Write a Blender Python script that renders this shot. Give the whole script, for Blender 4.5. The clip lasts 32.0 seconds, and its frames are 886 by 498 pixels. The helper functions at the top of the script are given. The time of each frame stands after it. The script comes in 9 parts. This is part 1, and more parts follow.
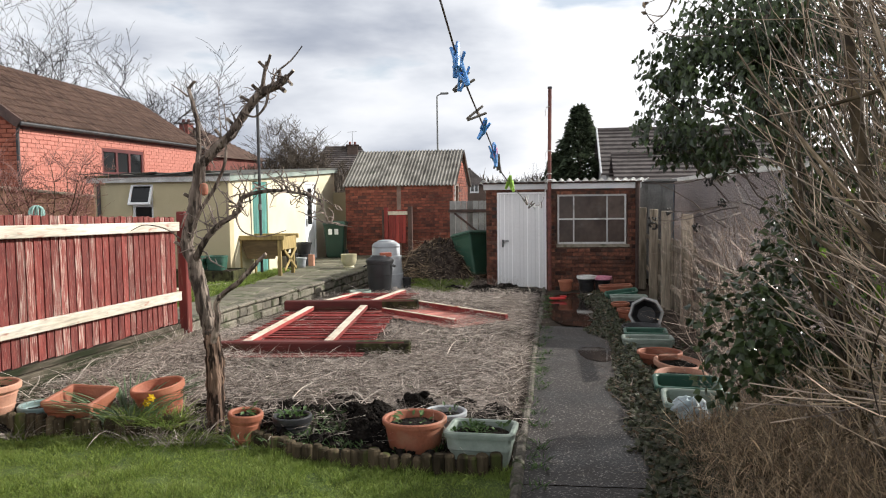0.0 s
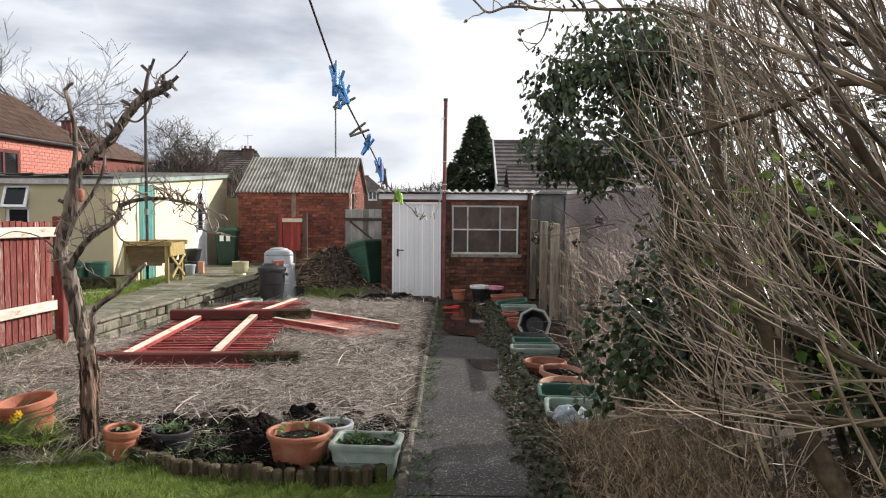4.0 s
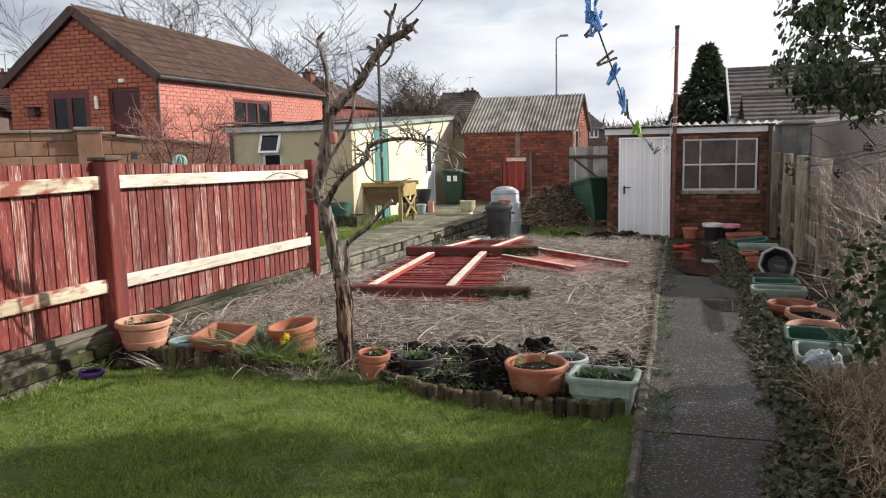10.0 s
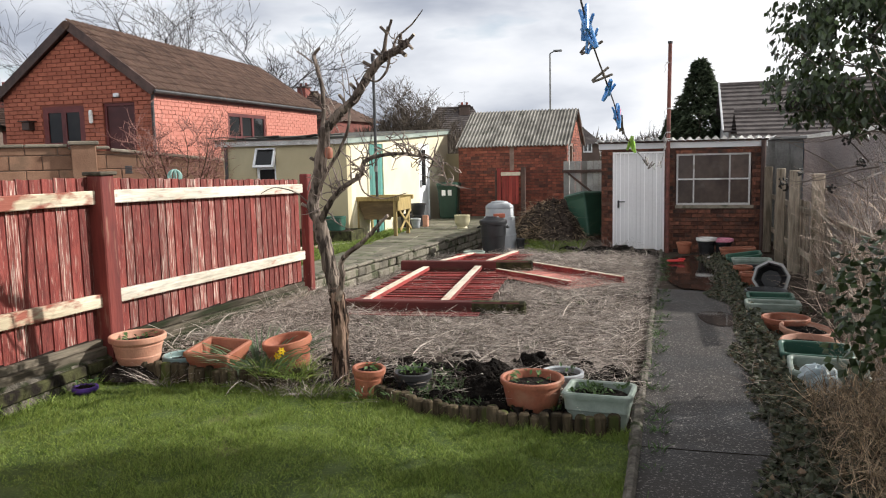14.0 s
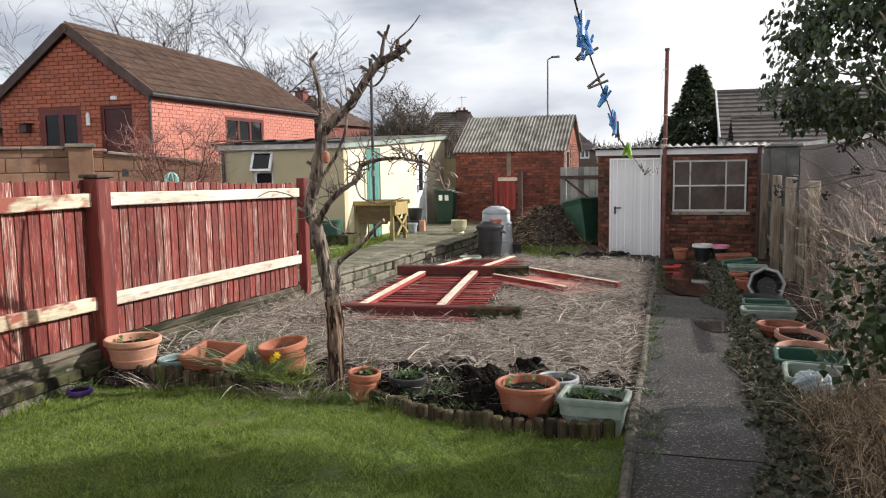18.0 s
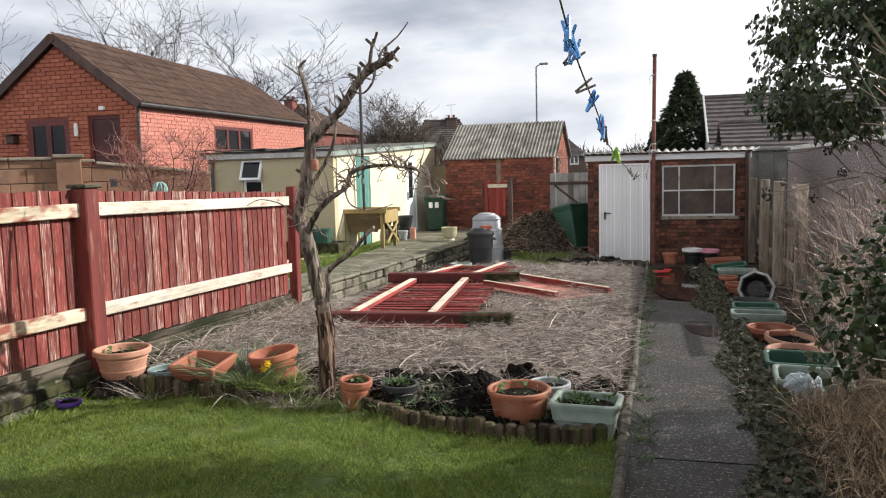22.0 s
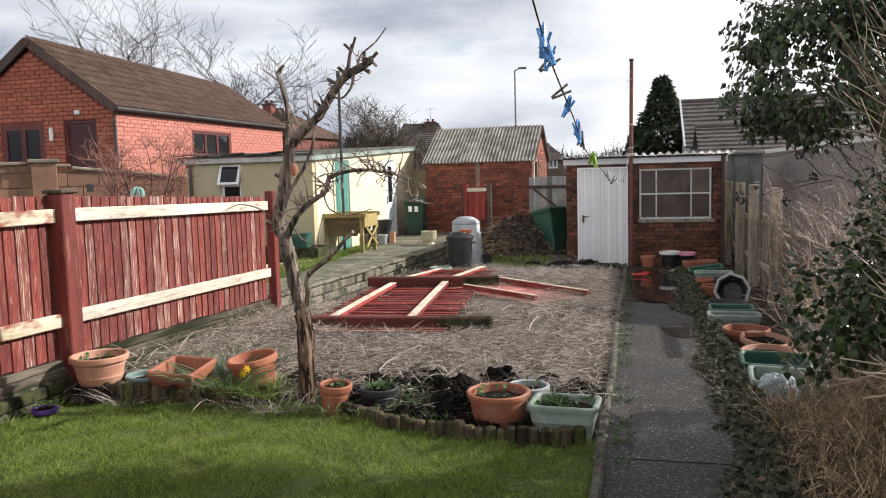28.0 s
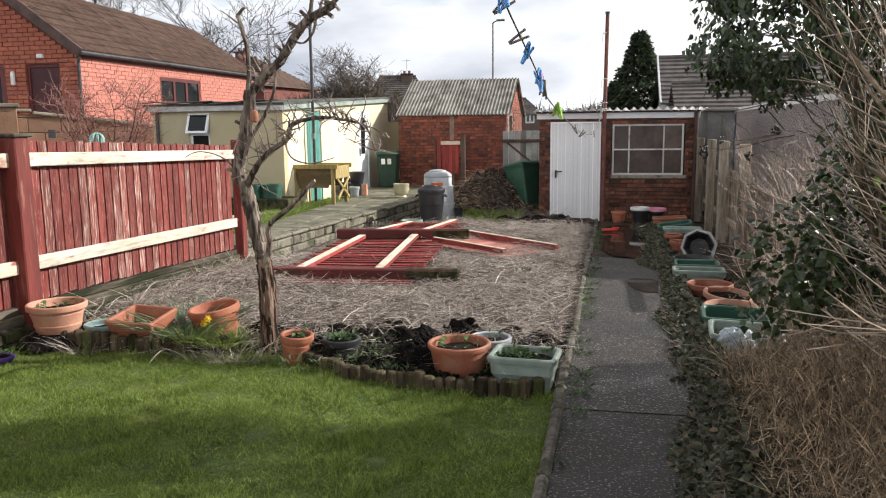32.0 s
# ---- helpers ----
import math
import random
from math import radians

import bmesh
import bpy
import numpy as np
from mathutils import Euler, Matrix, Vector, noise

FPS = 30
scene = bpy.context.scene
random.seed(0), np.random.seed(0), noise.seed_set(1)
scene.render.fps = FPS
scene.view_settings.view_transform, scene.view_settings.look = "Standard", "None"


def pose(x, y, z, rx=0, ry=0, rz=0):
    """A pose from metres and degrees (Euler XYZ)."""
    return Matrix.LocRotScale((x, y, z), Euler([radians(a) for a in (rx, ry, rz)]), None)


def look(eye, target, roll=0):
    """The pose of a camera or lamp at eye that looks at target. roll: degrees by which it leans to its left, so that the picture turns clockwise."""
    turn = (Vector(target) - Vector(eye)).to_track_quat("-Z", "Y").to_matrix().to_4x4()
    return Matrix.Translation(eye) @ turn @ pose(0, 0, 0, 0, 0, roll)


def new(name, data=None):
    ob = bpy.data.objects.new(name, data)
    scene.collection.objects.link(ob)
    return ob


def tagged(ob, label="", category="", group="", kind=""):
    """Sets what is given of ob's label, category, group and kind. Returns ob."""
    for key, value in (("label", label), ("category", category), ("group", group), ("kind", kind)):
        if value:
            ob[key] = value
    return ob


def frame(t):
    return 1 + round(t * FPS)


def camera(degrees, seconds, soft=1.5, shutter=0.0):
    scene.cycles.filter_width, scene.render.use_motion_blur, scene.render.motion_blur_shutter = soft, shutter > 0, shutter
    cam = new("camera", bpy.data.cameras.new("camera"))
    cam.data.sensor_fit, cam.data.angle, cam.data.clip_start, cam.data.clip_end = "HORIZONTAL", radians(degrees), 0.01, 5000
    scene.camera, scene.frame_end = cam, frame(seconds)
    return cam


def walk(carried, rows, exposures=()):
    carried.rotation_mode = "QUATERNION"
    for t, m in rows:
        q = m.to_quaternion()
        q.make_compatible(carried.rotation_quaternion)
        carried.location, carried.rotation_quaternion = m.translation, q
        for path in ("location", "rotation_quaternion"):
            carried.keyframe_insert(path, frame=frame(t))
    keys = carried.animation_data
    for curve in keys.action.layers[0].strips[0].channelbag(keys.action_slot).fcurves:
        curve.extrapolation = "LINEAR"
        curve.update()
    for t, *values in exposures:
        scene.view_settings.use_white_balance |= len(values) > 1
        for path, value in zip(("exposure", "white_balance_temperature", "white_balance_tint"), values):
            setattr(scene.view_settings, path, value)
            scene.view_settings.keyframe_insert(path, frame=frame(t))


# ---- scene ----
cam = camera(59.0, 32.0, 1.1)
walk(cam, [
    (0.0, pose(0.030, 0.072, 1.611, 86.14, 0.77, 8.18)),
    (0.5, pose(0.032, 0.066, 1.611, 86.25, 0.86, 8.23)),
    (1.0, pose(0.027, 0.068, 1.607, 86.34, 0.33, 8.60)),
    (1.5, pose(0.029, 0.047, 1.614, 86.29, -0.57, 8.88)),
    (2.0, pose(0.029, 0.069, 1.605, 85.97, -0.31, 7.77)),
    (2.5, pose(0.029, 0.095, 1.606, 86.03, -0.35, 7.42)),
    (3.0, pose(0.031, 0.106, 1.604, 85.72, 0.25, 7.41)),
    (3.5, pose(0.048, 0.078, 1.612, 85.42, 0.39, 7.02)),
    (4.0, pose(0.098, 0.044, 1.643, 86.67, -0.39, 0.80)),
    (4.5, pose(0.169, -0.013, 1.658, 88.49, -0.03, -9.06)),
    (5.4, pose(0.200, 0.000, 1.660, 87.80, 0.30, -16.50)),
    (6.5, pose(0.048, -0.013, 1.618, 83.08, -0.24, 5.29)),
    (7.0, pose(0.015, 0.014, 1.616, 81.60, 0.34, 12.01)),
    (7.5, pose(0.000, 0.028, 1.612, 81.21, 1.14, 14.92)),
    (8.0, pose(-0.006, 0.032, 1.608, 81.19, 1.07, 16.14)),
    (8.5, pose(-0.005, 0.035, 1.611, 81.45, 1.02, 16.71)),
    (9.0, pose(-0.015, 0.031, 1.614, 82.02, 0.89, 17.60)),
    (9.5, pose(-0.006, 0.021, 1.615, 82.25, 1.03, 17.25)),
    (10.0, pose(-0.001, 0.013, 1.618, 82.39, 1.32, 16.67)),
    (10.5, pose(-0.009, 0.022, 1.620, 82.61, 1.50, 16.77)),
    (11.0, pose(-0.001, 0.012, 1.619, 82.86, 1.55, 16.70)),
    (11.5, pose(-0.001, 0.008, 1.620, 83.21, 1.52, 16.66)),
    (12.0, pose(0.001, 0.004, 1.623, 83.47, 1.24, 16.54)),
    (12.5, pose(0.004, -0.002, 1.623, 83.74, 1.36, 16.27)),
    (13.0, pose(-0.001, -0.000, 1.619, 83.71, 1.25, 16.19)),
    (13.5, pose(0.000, 0.003, 1.618, 83.40, 1.25, 16.07)),
    (14.0, pose(-0.008, 0.009, 1.624, 83.40, 1.27, 16.25)),
    (14.5, pose(-0.002, 0.002, 1.617, 83.29, 1.11, 16.32)),
    (16.5, pose(0.003, 0.006, 1.618, 83.59, 1.50, 16.16)),
    (17.0, pose(0.003, 0.005, 1.620, 83.62, 1.43, 16.07)),
    (17.5, pose(-0.003, 0.010, 1.616, 83.71, 1.05, 16.07)),
    (18.0, pose(-0.001, 0.005, 1.623, 83.76, 0.90, 16.06)),
    (18.5, pose(-0.006, 0.003, 1.620, 83.85, 0.98, 15.96)),
    (19.0, pose(0.002, 0.002, 1.619, 83.94, 1.11, 15.89)),
    (19.5, pose(0.001, -0.001, 1.621, 84.05, 1.19, 15.76)),
    (20.0, pose(0.000, -0.006, 1.620, 84.18, 1.05, 15.68)),
    (20.5, pose(0.004, -0.012, 1.623, 84.30, 1.04, 15.62)),
    (21.0, pose(0.009, -0.014, 1.622, 84.43, 1.01, 15.54)),
    (21.5, pose(0.006, -0.011, 1.621, 84.49, 0.89, 15.43)),
    (22.0, pose(0.002, 0.008, 1.616, 84.29, 1.44, 15.33)),
    (22.5, pose(0.004, 0.005, 1.615, 83.84, 1.52, 15.20)),
    (23.0, pose(0.000, 0.001, 1.614, 83.82, 1.74, 15.02)),
    (23.5, pose(0.010, -0.002, 1.615, 83.90, 2.07, 14.83)),
    (24.0, pose(0.013, 0.003, 1.612, 83.73, 1.90, 14.19)),
    (24.5, pose(0.010, 0.005, 1.617, 83.70, 2.29, 14.18)),
    (25.0, pose(0.011, 0.002, 1.616, 83.83, 1.89, 14.04)),
    (25.5, pose(0.012, 0.005, 1.616, 83.78, 1.64, 14.11)),
    (27.5, pose(0.016, -0.009, 1.623, 84.25, 2.11, 13.80)),
    (28.0, pose(0.014, -0.015, 1.620, 84.53, 1.57, 13.84)),
    (28.5, pose(0.015, -0.015, 1.622, 84.51, 1.39, 13.72)),
    (29.0, pose(0.014, -0.007, 1.614, 84.34, 1.55, 13.51)),
    (29.5, pose(0.016, 0.010, 1.616, 84.16, 1.55, 13.40)),
    (30.0, pose(0.022, 0.010, 1.616, 84.01, 1.57, 13.07)),
    (30.5, pose(0.018, 0.017, 1.614, 83.77, 1.51, 12.81)),
    (31.0, pose(0.017, 0.016, 1.613, 83.64, 1.51, 12.75)),
    (31.5, pose(0.021, 0.014, 1.609, 83.51, 1.01, 12.56)),
    (32.0, pose(0.089, 0.048, 1.591, 81.16, 0.64, 12.19)),
], [(0.0, 0.14), (4.0, 0.2), (4.5, 0.2), (5.5, 0.25), (6.5, 0.3), (7.0, 0.32), (8.0, 0.24), (9.0, 0.2), (10.0, 0.12), (12.0, 0.13), (20.0, 0.17), (30.5, 0.16), (31.5, 0.19), (32.0, 0.27)])

# ---- world and sun ----
SUN_AZ, SUN_EL = 66.0, 29.0          # degrees clockwise from +y, and above the horizon
world = bpy.data.worlds.new("world")
scene.world = world
world.use_nodes = True
wn, wl = world.node_tree.nodes, world.node_tree.links
wn.clear()
w_out = wn.new("ShaderNodeOutputWorld")
w_bg = wn.new("ShaderNodeBackground")
w_sky = wn.new("ShaderNodeTexSky")
w_sky.sky_type, w_sky.sun_disc = "NISHITA", False
w_sky.sun_elevation, w_sky.sun_rotation = radians(SUN_EL), radians(SUN_AZ)
w_tc = wn.new("ShaderNodeTexCoord")
w_sep = wn.new("ShaderNodeSeparateXYZ")
wl.new(w_tc.outputs["Generated"], w_sep.inputs[0])


def wmath(op, a, b=0.0, c=0.0):
    n = wn.new("ShaderNodeMath")
    n.operation = op
    for k, v in enumerate((a, b, c)):
        if isinstance(v, (int, float)):
            n.inputs[k].default_value = v
        else:
            wl.new(v, n.inputs[k])
    return n.outputs[0]


def wramp(value, stops, mode="LINEAR"):
    n = wn.new("ShaderNodeValToRGB")
    n.color_ramp.interpolation = mode
    while len(n.color_ramp.elements) < len(stops):
        n.color_ramp.elements.new(0.5)
    for e, (p, col) in zip(n.color_ramp.elements, stops):
        e.position, e.color = p, (*col, 1)
    wl.new(value, n.inputs[0])
    return n.outputs[0]


def wmix(fac, a, b, mode="MIX"):
    n = wn.new("ShaderNodeMix")
    n.data_type, n.blend_type = "RGBA", mode
    for k, v in ((0, fac), (6, a), (7, b)):
        if isinstance(v, (int, float)):
            n.inputs[k].default_value = v
        elif isinstance(v, tuple):
            n.inputs[k].default_value = (*v, 1)
        else:
            wl.new(v, n.inputs[k])
    return n.outputs[2]


w_map = wn.new("ShaderNodeMapping")
w_map.inputs["Scale"].default_value = (1.0, 1.0, 3.0)
w_map.inputs["Location"].default_value = (0.35, 0.1, 0.2)
wl.new(w_tc.outputs["Generated"], w_map.inputs[0])
w_n1 = wn.new("ShaderNodeTexNoise")
w_n1.inputs["Scale"].default_value, w_n1.inputs["Detail"].default_value = 2.6, 6.0
w_n1.inputs["Roughness"].default_value, w_n1.inputs["Distortion"].default_value = 0.5, 0.15
wl.new(w_map.outputs[0], w_n1.inputs[0])
w_n2 = wn.new("ShaderNodeTexNoise")
w_n2.inputs["Scale"].default_value, w_n2.inputs["Detail"].default_value = 5.0, 5.0
wl.new(w_map.outputs[0], w_n2.inputs[0])
# cloud brightness: darker bellies low down, brighter toward the sun's side and higher up
w_west = wn.new("ShaderNodeMapRange")
w_west.interpolation_type = "SMOOTHSTEP"
w_west.inputs["From Min"].default_value, w_west.inputs["From Max"].default_value = -0.30, 0.10
wl.new(w_sep.outputs[0], w_west.inputs["Value"])
w_tone = wmath("ADD", wmath("MULTIPLY", w_n1.outputs[0], 0.95), wmath("MULTIPLY", w_west.outputs[0], 0.30))
w_tone = wmath("ADD", w_tone, wmath("MULTIPLY", w_sep.outputs[2], 0.28))
w_tone = wmath("ADD", w_tone, wmath("MULTIPLY", w_n2.outputs[0], 0.30))
w_tone = wmath("ADD", w_tone, 0.12)
w_cloud = wramp(w_tone, [(0.50, (0.27, 0.31, 0.39)), (0.68, (0.47, 0.51, 0.60)), (0.84, (0.84, 0.87, 0.93)), (1.0, (1.12, 1.12, 1.14))])
w_gap = wramp(w_n2.outputs[0], [(0.60, (0, 0, 0)), (0.70, (1, 1, 1))])
w_blue = wmix(1.0, w_sky.outputs[0], (0.13, 0.13, 0.13), "MULTIPLY")
w_col = wmix(wmath("MULTIPLY", w_gap, 0.6), w_cloud, w_blue)
# sky overhead, above the view, dimmed to cut the ambient light
w_high = wn.new("ShaderNodeMapRange")
w_high.interpolation_type = "SMOOTHSTEP"
w_high.inputs["From Min"].default_value, w_high.inputs["From Max"].default_value = 0.25, 0.65
w_high.inputs["To Min"].default_value, w_high.inputs["To Max"].default_value = 1.0, 0.42
wl.new(w_sep.outputs[2], w_high.inputs["Value"])
w_top = wn.new("ShaderNodeCombineColor")
for k in range(3):
    wl.new(w_high.outputs[0], w_top.inputs[k])
w_col = wmix(1.0, w_col, w_top.outputs[0], "MULTIPLY")
# unseen sky behind the viewer, brightened as added fill for the fronts facing it
w_front = wn.new("ShaderNodeMapRange")
w_front.interpolation_type = "SMOOTHSTEP"
w_front.inputs["From Min"].default_value, w_front.inputs["From Max"].default_value = -0.7, 0.35
w_front.inputs["To Min"].default_value, w_front.inputs["To Max"].default_value = 1.46, 1.0
wl.new(w_sep.outputs[1], w_front.inputs["Value"])
w_lit = wn.new("ShaderNodeCombineColor")
for k in range(3):
    wl.new(w_front.outputs[0], w_lit.inputs[k])
w_col = wmix(1.0, w_col, w_lit.outputs[0], "MULTIPLY")
wl.new(w_col, w_bg.inputs[0])
w_bg.inputs[1].default_value = 0.92
wl.new(w_bg.outputs[0], w_out.inputs[0])

sun = new("sun", bpy.data.lights.new("sun", "SUN"))
sun.data.energy, sun.data.angle, sun.data.color = 5.6, radians(0.6), (1.0, 0.96, 0.90)
sun_dir = Vector((math.sin(radians(SUN_AZ)) * math.cos(radians(SUN_EL)), math.cos(radians(SUN_AZ)) * math.cos(radians(SUN_EL)), math.sin(radians(SUN_EL))))
sun.matrix_world = look(sun_dir * 60, (0, 0, 0))
scene.view_settings.exposure = 0.10

# ---- materials ----
def material(name, c1, c2, scale=6.0, rough=0.85, bump=0.3, fine=60.0, stretch=(1, 1, 1), vary=0.25, metal=0.0, lo=0.35, hi=0.65,
             c3=None, c3_lo=0.6, c3_hi=0.7, c3_scale=3.0, c3_stretch=None, spec=0.5, coat=0.0, bump_dist=0.01, rough2=None, island=False, two=0.0, grain=0.45):
    """Two-tone noise surface with fine bump, per-object variation, and an optional third layer of stain or wear."""
    m = bpy.data.materials.new(name)
    m.use_nodes = True
    nt, b = m.node_tree, m.node_tree.nodes["Principled BSDF"]
    N, L = nt.nodes, nt.links
    tc, info = N.new("ShaderNodeTexCoord"), N.new("ShaderNodeObjectInfo")
    rnd = info.outputs["Random"]
    if island:
        rnd = N.new("ShaderNodeNewGeometry").outputs["Random Per Island"]
    off = N.new("ShaderNodeVectorMath")
    off.operation = "MULTIPLY_ADD"
    comb = N.new("ShaderNodeCombineXYZ")
    for k in range(3):
        L.new(rnd, comb.inputs[k])
    L.new(comb.outputs[0], off.inputs[0])
    off.inputs[1].default_value = (37.0, 71.0, 53.0)
    L.new(tc.outputs["Object"], off.inputs[2])

    def tex(sc, st, detail=4.0):
        mp = N.new("ShaderNodeMapping")
        mp.inputs["Scale"].default_value = st
        L.new(off.outputs[0], mp.inputs[0])
        t = N.new("ShaderNodeTexNoise")
        t.inputs["Scale"].default_value, t.inputs["Detail"].default_value = sc, detail
        L.new(mp.outputs[0], t.inputs[0])
        return t.outputs[0]

    def ramp(v, p0, p1, a, z):
        r = N.new("ShaderNodeValToRGB")
        r.color_ramp.elements[0].position, r.color_ramp.elements[1].position = p0, p1
        r.color_ramp.elements[0].color, r.color_ramp.elements[1].color = (*a, 1), (*z, 1)
        L.new(v, r.inputs[0])
        return r.outputs[0]

    def mix(fac, a, z, mode="MIX"):
        n = N.new("ShaderNodeMix")
        n.data_type, n.blend_type = "RGBA", mode
        for k, v in ((0, fac), (6, a), (7, z)):
            if isinstance(v, (int, float)):
                n.inputs[k].default_value = v
            elif isinstance(v, tuple):
                n.inputs[k].default_value = (*v, 1)
            else:
                L.new(v, n.inputs[k])
        return n.outputs[2]

    big, small = tex(scale, stretch), tex(fine, stretch, 3.0)
    col = ramp(big, lo, hi, c1, c2)
    col = mix(grain, col, ramp(small, 0.25, 0.75, (0.55,) * 3, (1.35,) * 3), "MULTIPLY")
    if c3:
        mask = ramp(tex(c3_scale, c3_stretch or stretch, 6.0), c3_lo, c3_hi, (0, 0, 0), (1, 1, 1))
        col = mix(mask, col, c3)
    if vary:
        col = mix(1.0, col, ramp(rnd, 0.0, 1.0, (1 - vary,) * 3, (1 + vary,) * 3), "MULTIPLY")
    L.new(col, b.inputs["Base Color"])
    b.inputs["Metallic"].default_value = metal
    b.inputs["Specular IOR Level"].default_value = spec
    b.inputs["Coat Weight"].default_value = coat
    if rough2 is None:
        b.inputs["Roughness"].default_value = rough
    else:
        L.new(ramp(big, lo, hi, (rough,) * 3, (rough2,) * 3), b.inputs["Roughness"])
    if bump:
        bp = N.new("ShaderNodeBump")
        bp.inputs["Strength"].default_value, bp.inputs["Distance"].default_value = bump, bump_dist
        L.new(small, bp.inputs["Height"])
        L.new(bp.outputs[0], b.inputs["Normal"])
    if two:
        b.inputs["Transmission Weight"].default_value = 0.0
        b.inputs["Subsurface Weight"].default_value = 0.0
        tr = N.new("ShaderNodeBsdfTranslucent")
        L.new(col, tr.inputs[0])
        ms = N.new("ShaderNodeMixShader")
        ms.inputs[0].default_value = two
        L.new(b.outputs[0], ms.inputs[1])
        L.new(tr.outputs[0], ms.inputs[2])
        L.new(ms.outputs[0], N["Material Output"].inputs[0])
    return m


M = {}
M["soil"] = material("soil", (0.035, 0.026, 0.02), (0.09, 0.07, 0.055), 3.0, 0.95, 0.9, 40, bump_dist=0.03, spec=0.12)
M["peat"] = material("peat", (0.006, 0.0052, 0.0046), (0.024, 0.020, 0.017), 9.0, 0.95, 1.0, 45, bump_dist=0.04, spec=0.08)
M["lawn"] = material("lawn_soil", (0.05, 0.085, 0.016), (0.11, 0.15, 0.034), 3.5, 0.9, 0.8, 60, c3=(0.14, 0.125, 0.05), c3_lo=0.60, c3_hi=0.72, c3_scale=1.6, grain=0.7)
M["grass"] = material("grass_blade", (0.092, 0.162, 0.022), (0.30, 0.37, 0.085), 1.6, 0.65, 0.0, 30, vary=0.5, island=True, two=0.35, c3=(0.30, 0.295, 0.11), c3_lo=0.66, c3_hi=0.74, c3_scale=1.7)
M["far_grass"] = material("far_grass", (0.04, 0.07, 0.02), (0.09, 0.1, 0.04), 0.5, 0.95, 0.5, 20)
M["straw"] = material("straw", (0.13, 0.105, 0.088), (0.56, 0.49, 0.435), 1.2, 0.9, 0.0, 30, vary=0.75, island=True, two=0.1, spec=0.25)
M["pale_straw"] = material("pale_straw", (0.24, 0.205, 0.175), (0.66, 0.59, 0.525), 1.2, 0.85, 0.0, 30, vary=0.6, island=True, two=0.1, spec=0.25)
M["straw_mat"] = material("straw_litter", (0.020, 0.0155, 0.013), (0.085, 0.066, 0.055), 14.0, 0.95, 1.0, 70, grain=0.85, bump_dist=0.03, spec=0.1)
M["path"] = material("path_concrete", (0.019, 0.0165, 0.0155), (0.054, 0.047, 0.043), 1.3, 0.5, 0.6, 60, rough2=0.78, c3=(0.24, 0.22, 0.20), c3_lo=0.585, c3_hi=0.635, c3_scale=66, bump_dist=0.007, spec=0.35)
M["curb"] = material("curb_concrete", (0.085, 0.075, 0.062), (0.22, 0.20, 0.17), 9.0, 0.9, 0.9, 55, c3=(0.045, 0.058, 0.022), c3_lo=0.53, c3_hi=0.62, c3_scale=7, grain=0.8, spec=0.25)
M["flag"] = material("flagstone", (0.115, 0.105, 0.075), (0.205, 0.19, 0.14), 2.5, 0.85, 0.6, 40, c3=(0.06, 0.072, 0.03), c3_lo=0.50, c3_hi=0.64, c3_scale=5, grain=0.6, vary=0.3)
M["stone"] = material("wall_stone", (0.13, 0.115, 0.09), (0.27, 0.245, 0.19), 5.0, 0.9, 0.9, 35, c3=(0.055, 0.06, 0.03), c3_lo=0.5, c3_hi=0.62, c3_scale=5, bump_dist=0.02)
M["wall_conc"] = material("mossy_concrete", (0.042, 0.037, 0.029), (0.135, 0.12, 0.098), 12.0, 0.95, 0.9, 55, grain=0.85, c3=(0.026, 0.031, 0.014), c3_lo=0.46, c3_hi=0.56, c3_scale=9, bump_dist=0.02, spec=0.15)
M["red_board"] = material("red_fence_paint", (0.125, 0.018, 0.014), (0.215, 0.046, 0.036), 18.0, 0.85, 0.7, 90, stretch=(1, 1, 0.2), vary=0.28, grain=0.8, c3=(0.37, 0.25, 0.205), c3_lo=0.59, c3_hi=0.70, c3_scale=46, c3_stretch=(2.4, 2.4, 0.16))
M["red_worn"] = material("red_fence_paint_worn", (0.14, 0.026, 0.02), (0.24, 0.07, 0.056), 18.0, 0.85, 0.7, 90, stretch=(1, 1, 0.2), vary=0.28, grain=0.8, c3=(0.47, 0.37, 0.315), c3_lo=0.52, c3_hi=0.64, c3_scale=44, c3_stretch=(2.4, 2.4, 0.14))
M["gate_red"] = material("gate_red_paint", (0.22, 0.024, 0.02), (0.34, 0.05, 0.04), 6.0, 0.7, 0.4, 45, stretch=(1, 1, 0.15), vary=0.25, c3=(0.10, 0.02, 0.018), c3_lo=0.6, c3_hi=0.72, c3_scale=9, c3_stretch=(1.5, 1.5, 0.25))
M["red_post"] = material("red_post_paint", (0.10, 0.014, 0.012), (0.17, 0.028, 0.02), 5.0, 0.7, 0.4, 45, stretch=(1, 1, 0.15), c3=(0.26, 0.13, 0.09), c3_lo=0.6, c3_hi=0.7, c3_scale=12, c3_stretch=(1.5, 1.5, 0.2))
M["red_beam"] = material("dark_red_beam", (0.085, 0.014, 0.012), (0.15, 0.026, 0.02), 5.0, 0.75, 0.4, 45, stretch=(0.15, 1, 1), c3=(0.06, 0.05, 0.02), c3_lo=0.6, c3_hi=0.72, c3_scale=4)
M["cream_rail"] = material("worn_cream_rail", (0.50, 0.45, 0.36), (0.72, 0.68, 0.60), 6.0, 0.85, 0.6, 50, stretch=(1, 0.12, 1), vary=0.06, grain=0.7, c3=(0.33, 0.14, 0.095), c3_lo=0.60, c3_hi=0.72, c3_scale=14, c3_stretch=(1, 0.4, 1.4))
